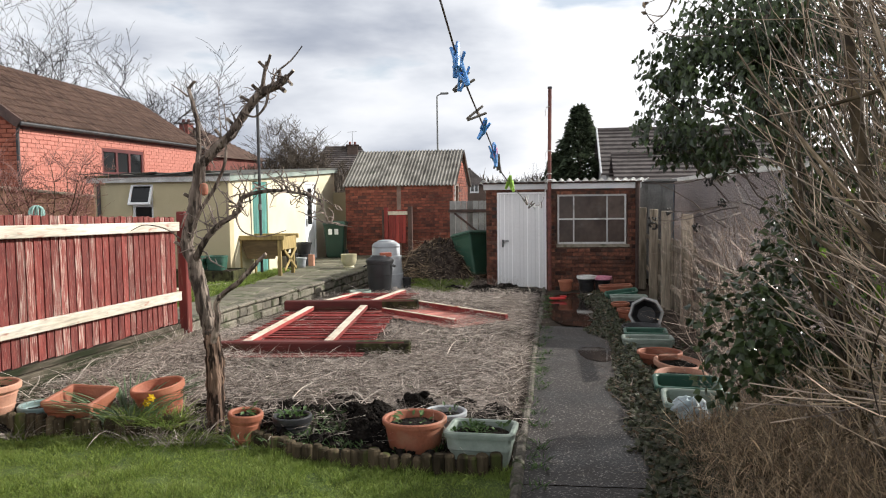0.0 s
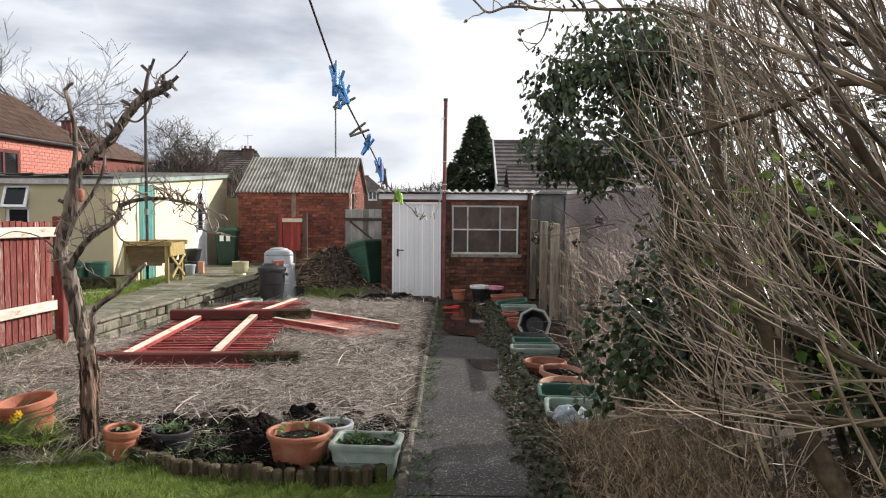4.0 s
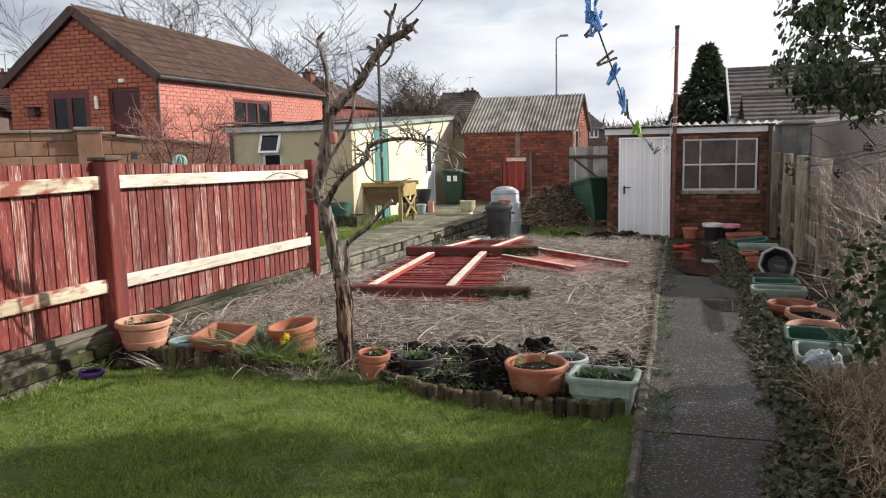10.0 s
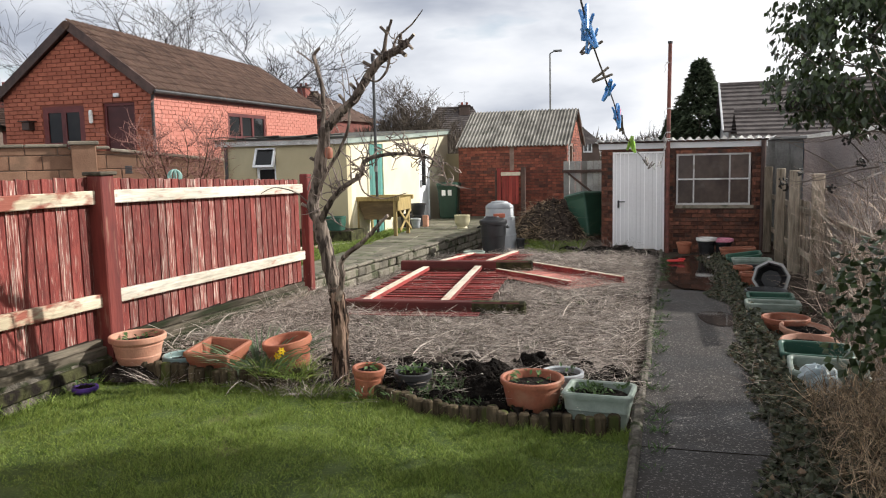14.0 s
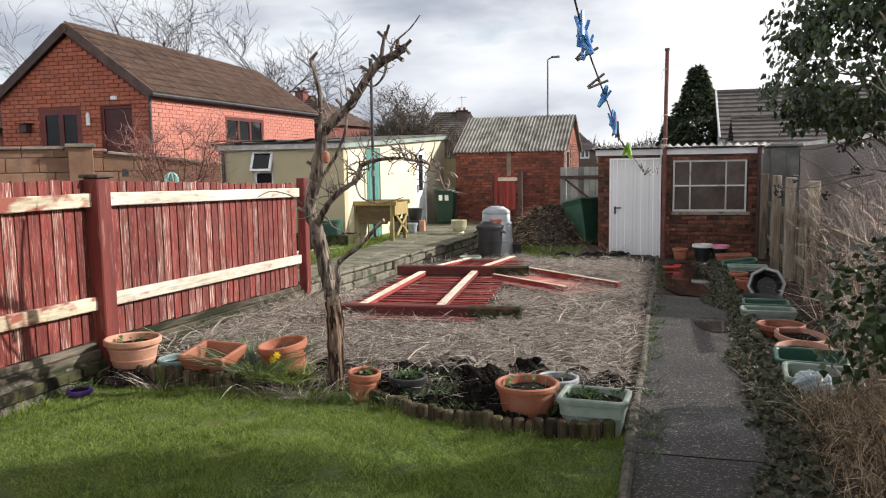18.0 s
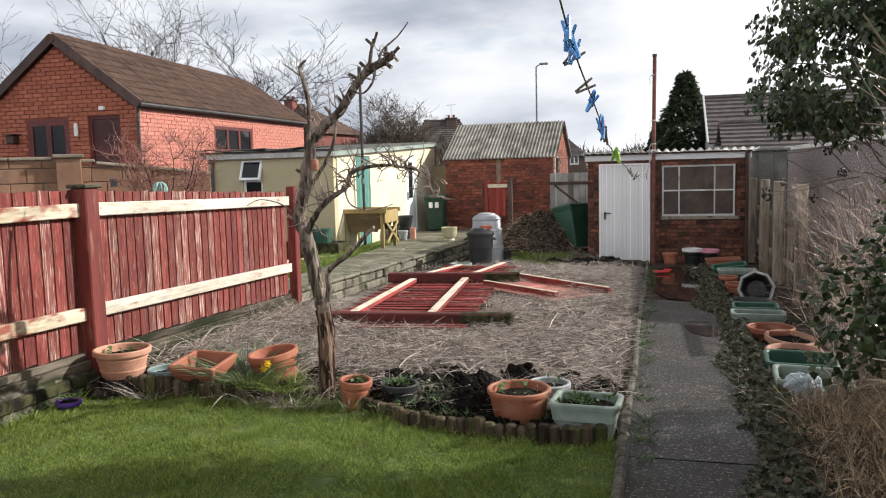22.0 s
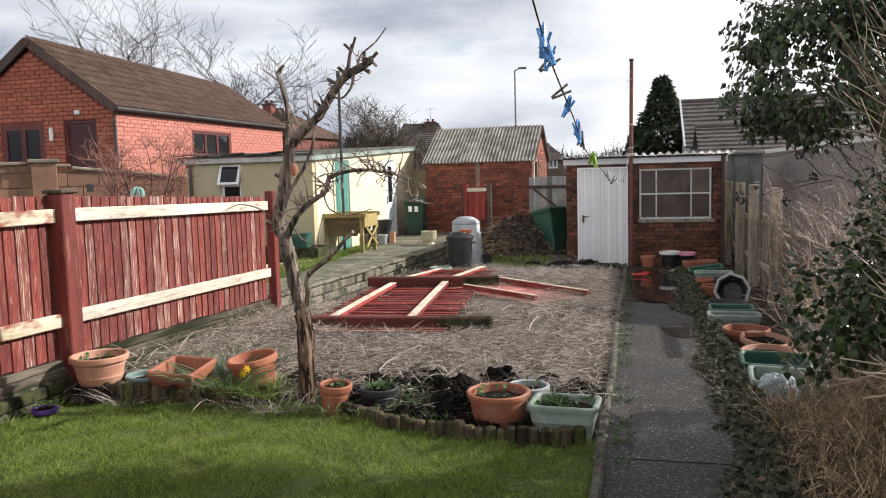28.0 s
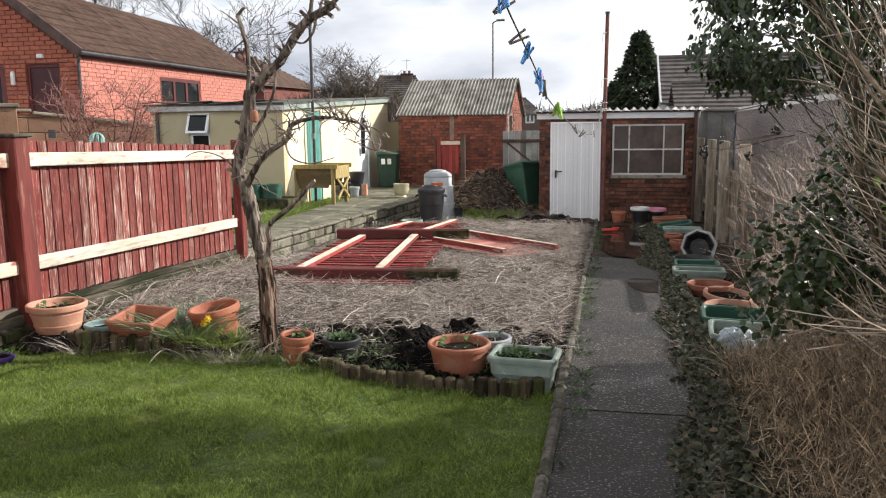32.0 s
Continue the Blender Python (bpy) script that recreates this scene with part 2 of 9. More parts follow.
M["cream_slat"] = material("worn_cream_rail_side", (0.60, 0.52, 0.40), (0.78, 0.71, 0.60), 5.0, 0.85, 0.4, 40, stretch=(1, 0.15, 1), vary=0.06, c3=(0.42, 0.12, 0.07), c3_lo=0.58, c3_hi=0.70, c3_scale=6, c3_stretch=(1, 0.5, 1))
M["red_dry"] = material("red_slat_paint", (0.16, 0.015, 0.014), (0.27, 0.04, 0.034), 6.0, 0.8, 0.4, 45, stretch=(0.15, 1, 1), vary=0.35, c3=(0.30, 0.12, 0.09), c3_lo=0.6, c3_hi=0.72, c3_scale=8, c3_stretch=(0.2, 2, 2))
M["gravel_board"] = material("weathered_board", (0.05, 0.041, 0.029), (0.135, 0.115, 0.088), 8.0, 0.9, 0.8, 45, stretch=(1, 0.15, 1), grain=0.8, c3=(0.022, 0.026, 0.012), c3_lo=0.49, c3_hi=0.60, c3_scale=7, spec=0.2)
M["grey_wood"] = material("grey_weathered_wood", (0.19, 0.155, 0.115), (0.37, 0.315, 0.245), 4.0, 0.9, 0.8, 50, stretch=(1, 1, 0.1), grain=0.8, vary=0.35, c3=(0.085, 0.072, 0.048), c3_lo=0.53, c3_hi=0.68, c3_scale=8, c3_stretch=(1, 1, 0.15), spec=0.25)
M["log"] = material("log_edging", (0.030, 0.024, 0.015), (0.105, 0.082, 0.052), 8.0, 0.95, 0.9, 45, stretch=(1, 1, 0.3), vary=0.4, grain=0.8, c3=(0.06, 0.072, 0.022), c3_lo=0.54, c3_hi=0.64, c3_scale=6, spec=0.15)
M["bark"] = material("bark", (0.085, 0.063, 0.051), (0.31, 0.25, 0.205), 16.0, 0.9, 1.0, 45, stretch=(1, 1, 0.22), grain=0.85, c3=(0.05, 0.038, 0.031), c3_lo=0.52, c3_hi=0.58, c3_scale=36, c3_stretch=(1, 1, 0.2), bump_dist=0.025, spec=0.25)
M["bark_base"] = material("flaking_bark", (0.075, 0.044, 0.031), (0.30, 0.20, 0.145), 15.0, 0.9, 1.0, 42, stretch=(1, 1, 0.16), grain=0.85, c3=(0.03, 0.019, 0.014), c3_lo=0.50, c3_hi=0.56, c3_scale=38, c3_stretch=(1, 1, 0.14), bump_dist=0.03, spec=0.2)
M["twig"] = material("twig", (0.12, 0.09, 0.075), (0.28, 0.22, 0.185), 4.0, 0.7, 0.0, 30, island=True, vary=0.35)
M["pale_twig"] = material("pale_twig", (0.075, 0.048, 0.030), (0.60, 0.445, 0.28), 4.0, 0.6, 0.0, 30, island=True, vary=0.55)
M["olive_stem"] = material("olive_stem", (0.042, 0.030, 0.017), (0.135, 0.10, 0.058), 9.0, 0.7, 0.8, 30, vary=0.3, spec=0.25, c3=(0.03, 0.023, 0.016), c3_lo=0.55, c3_hi=0.68, c3_scale=12, grain=0.75)
M["far_twig"] = material("far_twig", (0.03, 0.026, 0.026), (0.065, 0.057, 0.057), 1.0, 0.9, 0.0, 10, island=True, spec=0.2)
M["far_bush"] = material("far_bush", (0.075, 0.062, 0.05), (0.15, 0.125, 0.10), 0.5, 0.95, 0.0, 10, island=True, vary=0.4, spec=0.15)
M["ivy"] = material("ivy_leaf", (0.022, 0.037, 0.014), (0.082, 0.122, 0.044), 3.0, 0.32, 0.0, 20, island=True, vary=0.55, two=0.18, spec=0.6)
M["ivy_bright"] = material("bright_leaf", (0.10, 0.20, 0.02), (0.2, 0.33, 0.05), 3.0, 0.45, 0.0, 20, island=True, vary=0.3, two=0.5)
M["ivy_berry"] = material("ivy_berry", (0.012, 0.012, 0.01), (0.03, 0.024, 0.02), 20.0, 0.6, 0.0, 20, island=True)
M["ground_ivy"] = material("ground_ivy", (0.03, 0.04, 0.021), (0.105, 0.11, 0.066), 2.5, 0.5, 0.0, 20, island=True, vary=0.5, two=0.2, c3=(0.14, 0.10, 0.062), c3_lo=0.58, c3_hi=0.62, c3_scale=3, spec=0.35)
M["conifer"] = material("conifer_needles", (0.04, 0.056, 0.034), (0.10, 0.13, 0.075), 0.8, 0.85, 0.0, 10, island=True, vary=0.55, two=0.25, spec=0.2)
M["terracotta"] = material("terracotta_plastic", (0.29, 0.092, 0.050), (0.385, 0.145, 0.082), 5.0, 0.6, 0.2, 60, vary=0.14, c3=(0.36, 0.21, 0.14), c3_lo=0.58, c3_hi=0.78, c3_scale=4, grain=0.35)
M["terracotta_pale"] = material("faded_terracotta", (0.40, 0.185, 0.12), (0.53, 0.285, 0.195), 5.0, 0.65, 0.2, 60, vary=0.08, c3=(0.29, 0.155, 0.095), c3_lo=0.60, c3_hi=0.8, c3_scale=4, grain=0.3)
M["pale_green"] = material("pale_green_plastic", (0.20, 0.255, 0.215), (0.32, 0.375, 0.33), 5.0, 0.5, 0.1, 60, vary=0.1, c3=(0.13, 0.155, 0.12), c3_lo=0.58, c3_hi=0.78, c3_scale=5, grain=0.2)
M["dark_green"] = material("dark_green_plastic", (0.022, 0.085, 0.06), (0.05, 0.13, 0.09), 5.0, 0.45, 0.1, 60, vary=0.1, grain=0.1)
# darkened for the bin by the brick wall, its shade in the colour
M["bin_green"] = material("bin_green_plastic", (0.010, 0.040, 0.025), (0.019, 0.058, 0.037), 3.0, 0.42, 0.15, 60, vary=0.12, grain=0.15)
M["black_plastic"] = material("black_plastic", (0.014, 0.0145, 0.016), (0.026, 0.0265, 0.029), 5.0, 0.42, 0.1, 60, vary=0.1, grain=0.1)
M["grey_plastic"] = material("grey_plastic", (0.30, 0.32, 0.34), (0.42, 0.44, 0.46), 4.0, 0.5, 0.1, 60, vary=0.08, grain=0.15)
M["cream_ceramic"] = material("cream_ceramic", (0.62, 0.56, 0.36), (0.75, 0.69, 0.47), 5.0, 0.5, 0.1, 40, grain=0.1)
M["purple"] = material("purple_plastic", (0.06, 0.02, 0.19), (0.11, 0.04, 0.30), 6.0, 0.4, 0.0, grain=0.1)
M["blue_peg"] = material("blue_peg_plastic", (0.08, 0.28, 0.66), (0.14, 0.38, 0.76), 20.0, 0.35, 0.0, grain=0.1)
M["grey_peg"] = material("brown_peg", (0.10, 0.085, 0.07), (0.18, 0.155, 0.125), 20.0, 0.6, 0.0)
M["green_peg"] = material("lime_peg_plastic", (0.28, 0.55, 0.06), (0.4, 0.66, 0.1), 20.0, 0.4, 0.0)
M["pink_peg"] = material("pink_peg_plastic", (0.62, 0.2, 0.3), (0.7, 0.3, 0.4), 20.0, 0.4, 0.0)
M["white_peg"] = material("white_peg_plastic", (0.6, 0.6, 0.58), (0.75, 0.75, 0.72), 20.0, 0.4, 0.0, grain=0.1)
M["line"] = material("wire_line", (0.07, 0.055, 0.05), (0.13, 0.105, 0.09), 30.0, 0.5, 0.0)
M["white_metal"] = material("white_painted_metal", (0.86, 0.86, 0.86), (0.92, 0.92, 0.92), 1.5, 0.4, 0.05, 30, c3=(0.55, 0.55, 0.50), c3_lo=0.70, c3_hi=0.90, c3_scale=3, c3_stretch=(1, 1, 0.4), grain=0.1)
M["white_upvc"] = material("white_upvc", (0.72, 0.74, 0.76), (0.80, 0.81, 0.82), 2.0, 0.35, 0.0, grain=0.1)
M["white_wood"] = material("white_painted_wood", (0.52, 0.51, 0.49), (0.68, 0.67, 0.65), 5.0, 0.7, 0.3, 40, c3=(0.3, 0.27, 0.23), c3_lo=0.6, c3_hi=0.75, c3_scale=6)
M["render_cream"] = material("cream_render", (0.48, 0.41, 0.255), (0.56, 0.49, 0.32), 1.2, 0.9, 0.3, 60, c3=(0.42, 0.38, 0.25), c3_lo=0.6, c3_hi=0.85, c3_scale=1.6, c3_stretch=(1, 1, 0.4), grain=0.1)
# sunlit side's copy of the cream render, its sunlight put into the paler colour
M["render_cream_lit"] = material("cream_render_lit", (0.68, 0.61, 0.42), (0.77, 0.71, 0.52), 1.2, 0.9, 0.3, 60, c3=(0.52, 0.46, 0.32), c3_lo=0.6, c3_hi=0.85, c3_scale=1.6, c3_stretch=(1, 1, 0.4), grain=0.15)
M["fascia_green"] = material("grey_green_fascia", (0.20, 0.25, 0.22), (0.30, 0.35, 0.31), 3.0, 0.8, 0.3, 40, c3=(0.45, 0.45, 0.42), c3_lo=0.62, c3_hi=0.75, c3_scale=3)
M["felt"] = material("roof_felt", (0.05, 0.05, 0.05), (0.12, 0.12, 0.11), 3.0, 0.95, 0.6, 50, c3=(0.09, 0.1, 0.05), c3_lo=0.55, c3_hi=0.7, c3_scale=3, spec=0.2)
M["teal"] = material("teal_paint", (0.06, 0.215, 0.185), (0.11, 0.30, 0.26), 5.0, 0.7, 0.3, 40, stretch=(1, 1, 0.2), c3=(0.19, 0.37, 0.33), c3_lo=0.58, c3_hi=0.75, c3_scale=6)
M["glass"] = material("dark_glass", (0.012, 0.013, 0.014), (0.02, 0.021, 0.022), 2.0, 0.04, 0.0, spec=0.5, vary=0.1, grain=0.1)
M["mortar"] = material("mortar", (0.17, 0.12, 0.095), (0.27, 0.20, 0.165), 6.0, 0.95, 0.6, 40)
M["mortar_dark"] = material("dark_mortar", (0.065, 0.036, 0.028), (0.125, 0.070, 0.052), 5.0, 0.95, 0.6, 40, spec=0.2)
M["brick_old"] = material("old_brick", (0.165, 0.048, 0.032), (0.30, 0.098, 0.060), 7.0, 0.9, 0.7, 45, vary=0.3, c3=(0.085, 0.042, 0.034), c3_lo=0.48, c3_hi=0.64, c3_scale=1.5, grain=0.75)
M["brick_shed"] = material("brown_brick", (0.085, 0.038, 0.027), (0.225, 0.090, 0.056), 9.0, 0.9, 0.6, 45, vary=0.5, grain=0.75, c3=(0.040, 0.031, 0.027), c3_lo=0.50, c3_hi=0.66, c3_scale=2.2, spec=0.3)
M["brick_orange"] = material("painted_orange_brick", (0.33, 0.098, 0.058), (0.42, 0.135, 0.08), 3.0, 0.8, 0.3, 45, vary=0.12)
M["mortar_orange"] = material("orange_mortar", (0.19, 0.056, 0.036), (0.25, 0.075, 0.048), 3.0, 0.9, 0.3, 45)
# paler copy of the orange mortar, the side wall's sunlight in its colour
M["mortar_orange_lit"] = material("orange_mortar_lit", (0.40, 0.148, 0.112), (0.45, 0.175, 0.132), 3.0, 0.9, 0.3, 45)
M["block"] = material("brown_block", (0.19, 0.10, 0.062), (0.30, 0.175, 0.112), 2.5, 0.95, 0.5, 60, vary=0.14, c3=(0.10, 0.066, 0.042), c3_lo=0.56, c3_hi=0.75, c3_scale=2.5)
M["coping"] = material("stone_coping", (0.20, 0.17, 0.13), (0.32, 0.28, 0.22), 4.0, 0.95, 0.6, 45, c3=(0.1, 0.1, 0.06), c3_lo=0.55, c3_hi=0.7, c3_scale=4)
M["tile"] = material("brown_roof_tile", (0.066, 0.040, 0.031), (0.115, 0.072, 0.055), 2.5, 0.9, 0.5, 30, vary=0.16, c3=(0.12, 0.105, 0.07), c3_lo=0.66, c3_hi=0.8, c3_scale=2, spec=0.25)
M["tile_grey"] = material("grey_roof_tile", (0.06, 0.05, 0.048), (0.105, 0.09, 0.086), 2.5, 0.85, 0.4, 30, vary=0.15)
M["dark_wood"] = material("dark_brown_bargeboard", (0.045, 0.024, 0.019), (0.085, 0.047, 0.037), 5.0, 0.6, 0.2, 40)
M["maroon"] = material("maroon_frame", (0.085, 0.014, 0.014), (0.13, 0.024, 0.022), 5.0, 0.5, 0.1, 40, grain=0.1)
M["garage_door"] = material("maroon_door", (0.05, 0.012, 0.013), (0.075, 0.018, 0.018), 3.0, 0.6, 0.1, 40, grain=0.1)
M["corrugated"] = material("weathered_asbestos", (0.14, 0.13, 0.115), (0.30, 0.285, 0.255), 2.2, 0.95, 0.6, 45, vary=0.08, c3=(0.075, 0.075, 0.06), c3_lo=0.56, c3_hi=0.75, c3_scale=4)
M["corr_pale"] = material("pale_corrugated", (0.70, 0.70, 0.69), (0.84, 0.84, 0.83), 3.0, 0.6, 0.3, 45, c3=(0.25, 0.26, 0.20), c3_lo=0.62, c3_hi=0.74, c3_scale=7, two=0.7)
M["rust"] = material("rusty_pole", (0.10, 0.032, 0.026), (0.17, 0.06, 0.045), 8.0, 0.7, 0.4, 40, c3=(0.06, 0.03, 0.025), c3_lo=0.55, c3_hi=0.7, c3_scale=12)
M["grey_metal"] = material("grey_metal", (0.12, 0.125, 0.125), (0.2, 0.205, 0.2), 6.0, 0.5, 0.1, 40, metal=0.3, grain=0.1)
M["dark_metal"] = material("dark_metal", (0.03, 0.03, 0.032), (0.06, 0.06, 0.062), 6.0, 0.5, 0.1, 40, metal=0.2, grain=0.1)
M["pebble"] = material("pebbledash", (0.24, 0.20, 0.19), (0.90, 0.80, 0.775), 34.0, 0.95, 1.0, 60, bump_dist=0.06, grain=0.9, lo=0.44, hi=0.56, c3=(0.54, 0.45, 0.425), c3_lo=0.55, c3_hi=0.75, c3_scale=1.2)
M["grey_panel"] = material("grey_concrete_panel", (0.17, 0.17, 0.165), (0.27, 0.27, 0.26), 3.0, 0.9, 0.4, 40, c3=(0.1, 0.1, 0.09), c3_lo=0.55, c3_hi=0.75, c3_scale=3, c3_stretch=(1, 1, 0.4))
M["far_brick"] = material("far_red_brick", (0.15, 0.045, 0.036), (0.21, 0.07, 0.055), 1.0, 0.9, 0.2, 20)
M["far_brown"] = material("far_brown_brick", (0.10, 0.072, 0.058), (0.15, 0.108, 0.09), 1.0, 0.9, 0.2, 20)
M["far_white"] = material("far_white_render", (0.6, 0.6, 0.58), (0.7, 0.7, 0.68), 1.0, 0.9, 0.1, 20)
M["yellow_wood"] = material("yellow_wood", (0.27, 0.195, 0.07), (0.43, 0.325, 0.13), 5.0, 0.8, 0.3, 40, stretch=(1, 1, 0.2), grain=0.6, c3=(0.14, 0.10, 0.045), c3_lo=0.56, c3_hi=0.72, c3_scale=5)
M["brown_wood"] = material("brown_wood", (0.12, 0.08, 0.035), (0.2, 0.14, 0.065), 5.0, 0.8, 0.3, 40, stretch=(0.2, 1, 1))
M["leaf_green"] = material("plant_leaf", (0.04, 0.09, 0.025), (0.10, 0.17, 0.05), 4.0, 0.55, 0.0, 20, island=True, vary=0.4, two=0.25)
M["blade_blue"] = material("daffodil_leaf", (0.085, 0.14, 0.07), (0.19, 0.26, 0.14), 4.0, 0.5, 0.0, 20, island=True, vary=0.3, two=0.3)
M["yellow_flower"] = material("yellow_petal", (0.75, 0.5, 0.02), (0.85, 0.62, 0.05), 9.0, 0.6, 0.0, two=0.3)
M["red_bud"] = material("reddish_twig", (0.16, 0.065, 0.052), (0.28, 0.135, 0.11), 3.0, 0.8, 0.0, 20, island=True, vary=0.3)
M["blue_plastic"] = material("blue_plastic", (0.02, 0.05, 0.3), (0.04, 0.08, 0.4), 5.0, 0.4, 0.0)
M["bag"] = material("pale_blue_bag", (0.32, 0.40, 0.44), (0.5, 0.57, 0.6), 9.0, 0.45, 0.3, 25, two=0.2)
M["red_thing"] = material("bright_red_plastic", (0.5, 0.03, 0.03), (0.6, 0.05, 0.05), 8.0, 0.4, 0.0)
M["pale_plastic"] = material("grey_white_plastic", (0.42, 0.43, 0.43), (0.55, 0.56, 0.56), 5.0, 0.5, 0.1, 60, grain=0.1)
M["blue_pipe"] = material("dull_blue_pipe", (0.05, 0.09, 0.14), (0.08, 0.13, 0.19), 5.0, 0.5, 0.1)
M["glass_dim"] = material("shaded_window_glass", (0.010, 0.010, 0.011), (0.022, 0.021, 0.02), 2.5, 0.12, 0.0, spec=0.22, vary=0.2, grain=0.2)
M["hedge_twig"] = material("hedge_twig", (0.12, 0.08, 0.058), (0.60, 0.46, 0.37), 4.0, 0.6, 0.0, 30, island=True, vary=0.65)
M["shrub_rod"] = material("shrub_rod", (0.04, 0.028, 0.017), (0.36, 0.275, 0.18), 5.0, 0.4, 0.0, 30, island=True, vary=0.6)
# lighter copy of bin_green, sunlight on the right-hand bin put into the colour
M["bin_green_lit"] = material("bin_green_lit_plastic", (0.024, 0.082, 0.053), (0.040, 0.112, 0.075), 3.0, 0.45, 0.15, 60, vary=0.08, grain=0.2)
M["teal_pale"] = material("pale_teal_paint", (0.22, 0.40, 0.36), (0.38, 0.55, 0.50), 9.0, 0.6, 0.2, 40)
M["bed_soil"] = material("bed_soil", (0.016, 0.013, 0.011), (0.075, 0.060, 0.050), 11.0, 0.95, 1.0, 55, bump_dist=0.03, spec=0.1, grain=0.8, c3=(0.17, 0.14, 0.115), c3_lo=0.60, c3_hi=0.66, c3_scale=26)
M["cut_wood"] = material("pale_cut_wood", (0.45, 0.38, 0.29), (0.60, 0.53, 0.43), 20.0, 0.85, 0.3, 50)
M["writing"] = material("white_writing", (0.75, 0.76, 0.75), (0.8, 0.81, 0.8), 8.0, 0.6, 0.0, grain=0.1)


def make_water():
    m = bpy.data.materials.new("puddle_water")
    m.use_nodes = True
    b = m.node_tree.nodes["Principled BSDF"]
    n = m.node_tree.nodes.new("ShaderNodeTexNoise")
    n.inputs["Scale"].default_value = 3.0
    r = m.node_tree.nodes.new("ShaderNodeValToRGB")
    r.color_ramp.elements[0].color, r.color_ramp.elements[1].color = (0.018, 0.012, 0.01, 1), (0.05, 0.04, 0.034, 1)
    m.node_tree.links.new(n.outputs[0], r.inputs[0])
    m.node_tree.links.new(r.outputs[0], b.inputs["Base Color"])
    b.inputs["Roughness"].default_value = 0.04
    b.inputs["IOR"].default_value = 1.33
    return m


M["water"] = make_water()
M["grey_teal"] = material("grey_teal_plastic", (0.13, 0.2, 0.2), (0.2, 0.28, 0.27), 5.0, 0.55, 0.1, 60, grain=0.1)
M["red_pink"] = material("faded_red_board", (0.34, 0.09, 0.07), (0.50, 0.20, 0.16), 6.0, 0.8, 0.4, 45, stretch=(0.15, 1, 1), vary=0.25, c3=(0.55, 0.34, 0.28), c3_lo=0.6, c3_hi=0.7, c3_scale=8, c3_stretch=(0.2, 2, 2))
M["shed_glass"] = material("dusty_glass", (0.055, 0.040, 0.034), (0.105, 0.078, 0.066), 2.2, 0.22, 0.05, 12, spec=0.35, vary=0.3, c3=(0.17, 0.15, 0.135), c3_lo=0.62, c3_hi=0.85, c3_scale=2.5, grain=0.4)

M["cream_stained"] = material("red_stained_cream_rail", (0.42, 0.35, 0.24), (0.62, 0.55, 0.42), 6.0, 0.85, 0.6, 50, stretch=(1, 0.12, 1), vary=0.06, grain=0.6, c3=(0.25, 0.075, 0.05), c3_lo=0.46, c3_hi=0.60, c3_scale=9, c3_stretch=(1, 0.5, 1.4))
M["pale_board"] = material("pale_grey_board", (0.28, 0.28, 0.27), (0.42, 0.42, 0.40), 3.0, 0.9, 0.4, 40, c3=(0.18, 0.17, 0.15), c3_lo=0.55, c3_hi=0.75, c3_scale=3, c3_stretch=(1, 1, 0.4))
M["mossy_wood"] = material("mossy_rotten_wood", (0.03, 0.03, 0.016), (0.09, 0.09, 0.04), 8.0, 0.95, 0.8, 40, c3=(0.02, 0.016, 0.013), c3_lo=0.5, c3_hi=0.65, c3_scale=10, spec=0.15)
M["shrub_twig"] = material("shrub_twig", (0.055, 0.036, 0.026), (0.54, 0.42, 0.31), 4.0, 0.45, 0.0, 30, island=True, vary=0.65)

# ---- geometry helpers ----
def _chamfer_topology():
    corners = [(a, b, c) for a in (-1, 1) for b in (-1, 1) for c in (-1, 1)]
    idx = {(s, ax): 3 * k + ax for k, s in enumerate(corners) for ax in range(3)}
    faces = []
    for ax in range(3):
        o1, o2 = [k for k in range(3) if k != ax]
        for sg in (-1, 1):
            loop = []
            for a, b in ((-1, -1), (1, -1), (1, 1), (-1, 1)):
                s = [0, 0, 0]
                s[ax], s[o1], s[o2] = sg, a, b
                loop.append(idx[(tuple(s), ax)])
            faces.append(loop)
        for a in (-1, 1):
            for b in (-1, 1):
                s0, s1 = [0, 0, 0], [0, 0, 0]
                s0[o1], s0[o2], s0[ax] = a, b, -1
                s1[o1], s1[o2], s1[ax] = a, b, 1
                faces.append([idx[(tuple(s0), o1)], idx[(tuple(s1), o1)], idx[(tuple(s1), o2)], idx[(tuple(s0), o2)]])
    for s in corners:
        faces.append([idx[(s, 0)], idx[(s, 1)], idx[(s, 2)]])
    pos = np.array([[0.8 * q if k != ax else q for k, q in enumerate(s)] for s in corners for ax in range(3)], float)
    out = []
    for fc in faces:
        p = pos[fc]
        n = np.cross(p[1] - p[0], p[2] - p[0])
        out.append(fc if n @ p.mean(0) > 0 else fc[::-1])
    return corners, out


CH_CORNERS, CH_FACES = _chamfer_topology()
BOX_FACES = [(0, 1, 3, 2), (4, 6, 7, 5), (0, 4, 5, 1), (2, 3, 7, 6), (0, 2, 6, 4), (1, 5, 7, 3)]


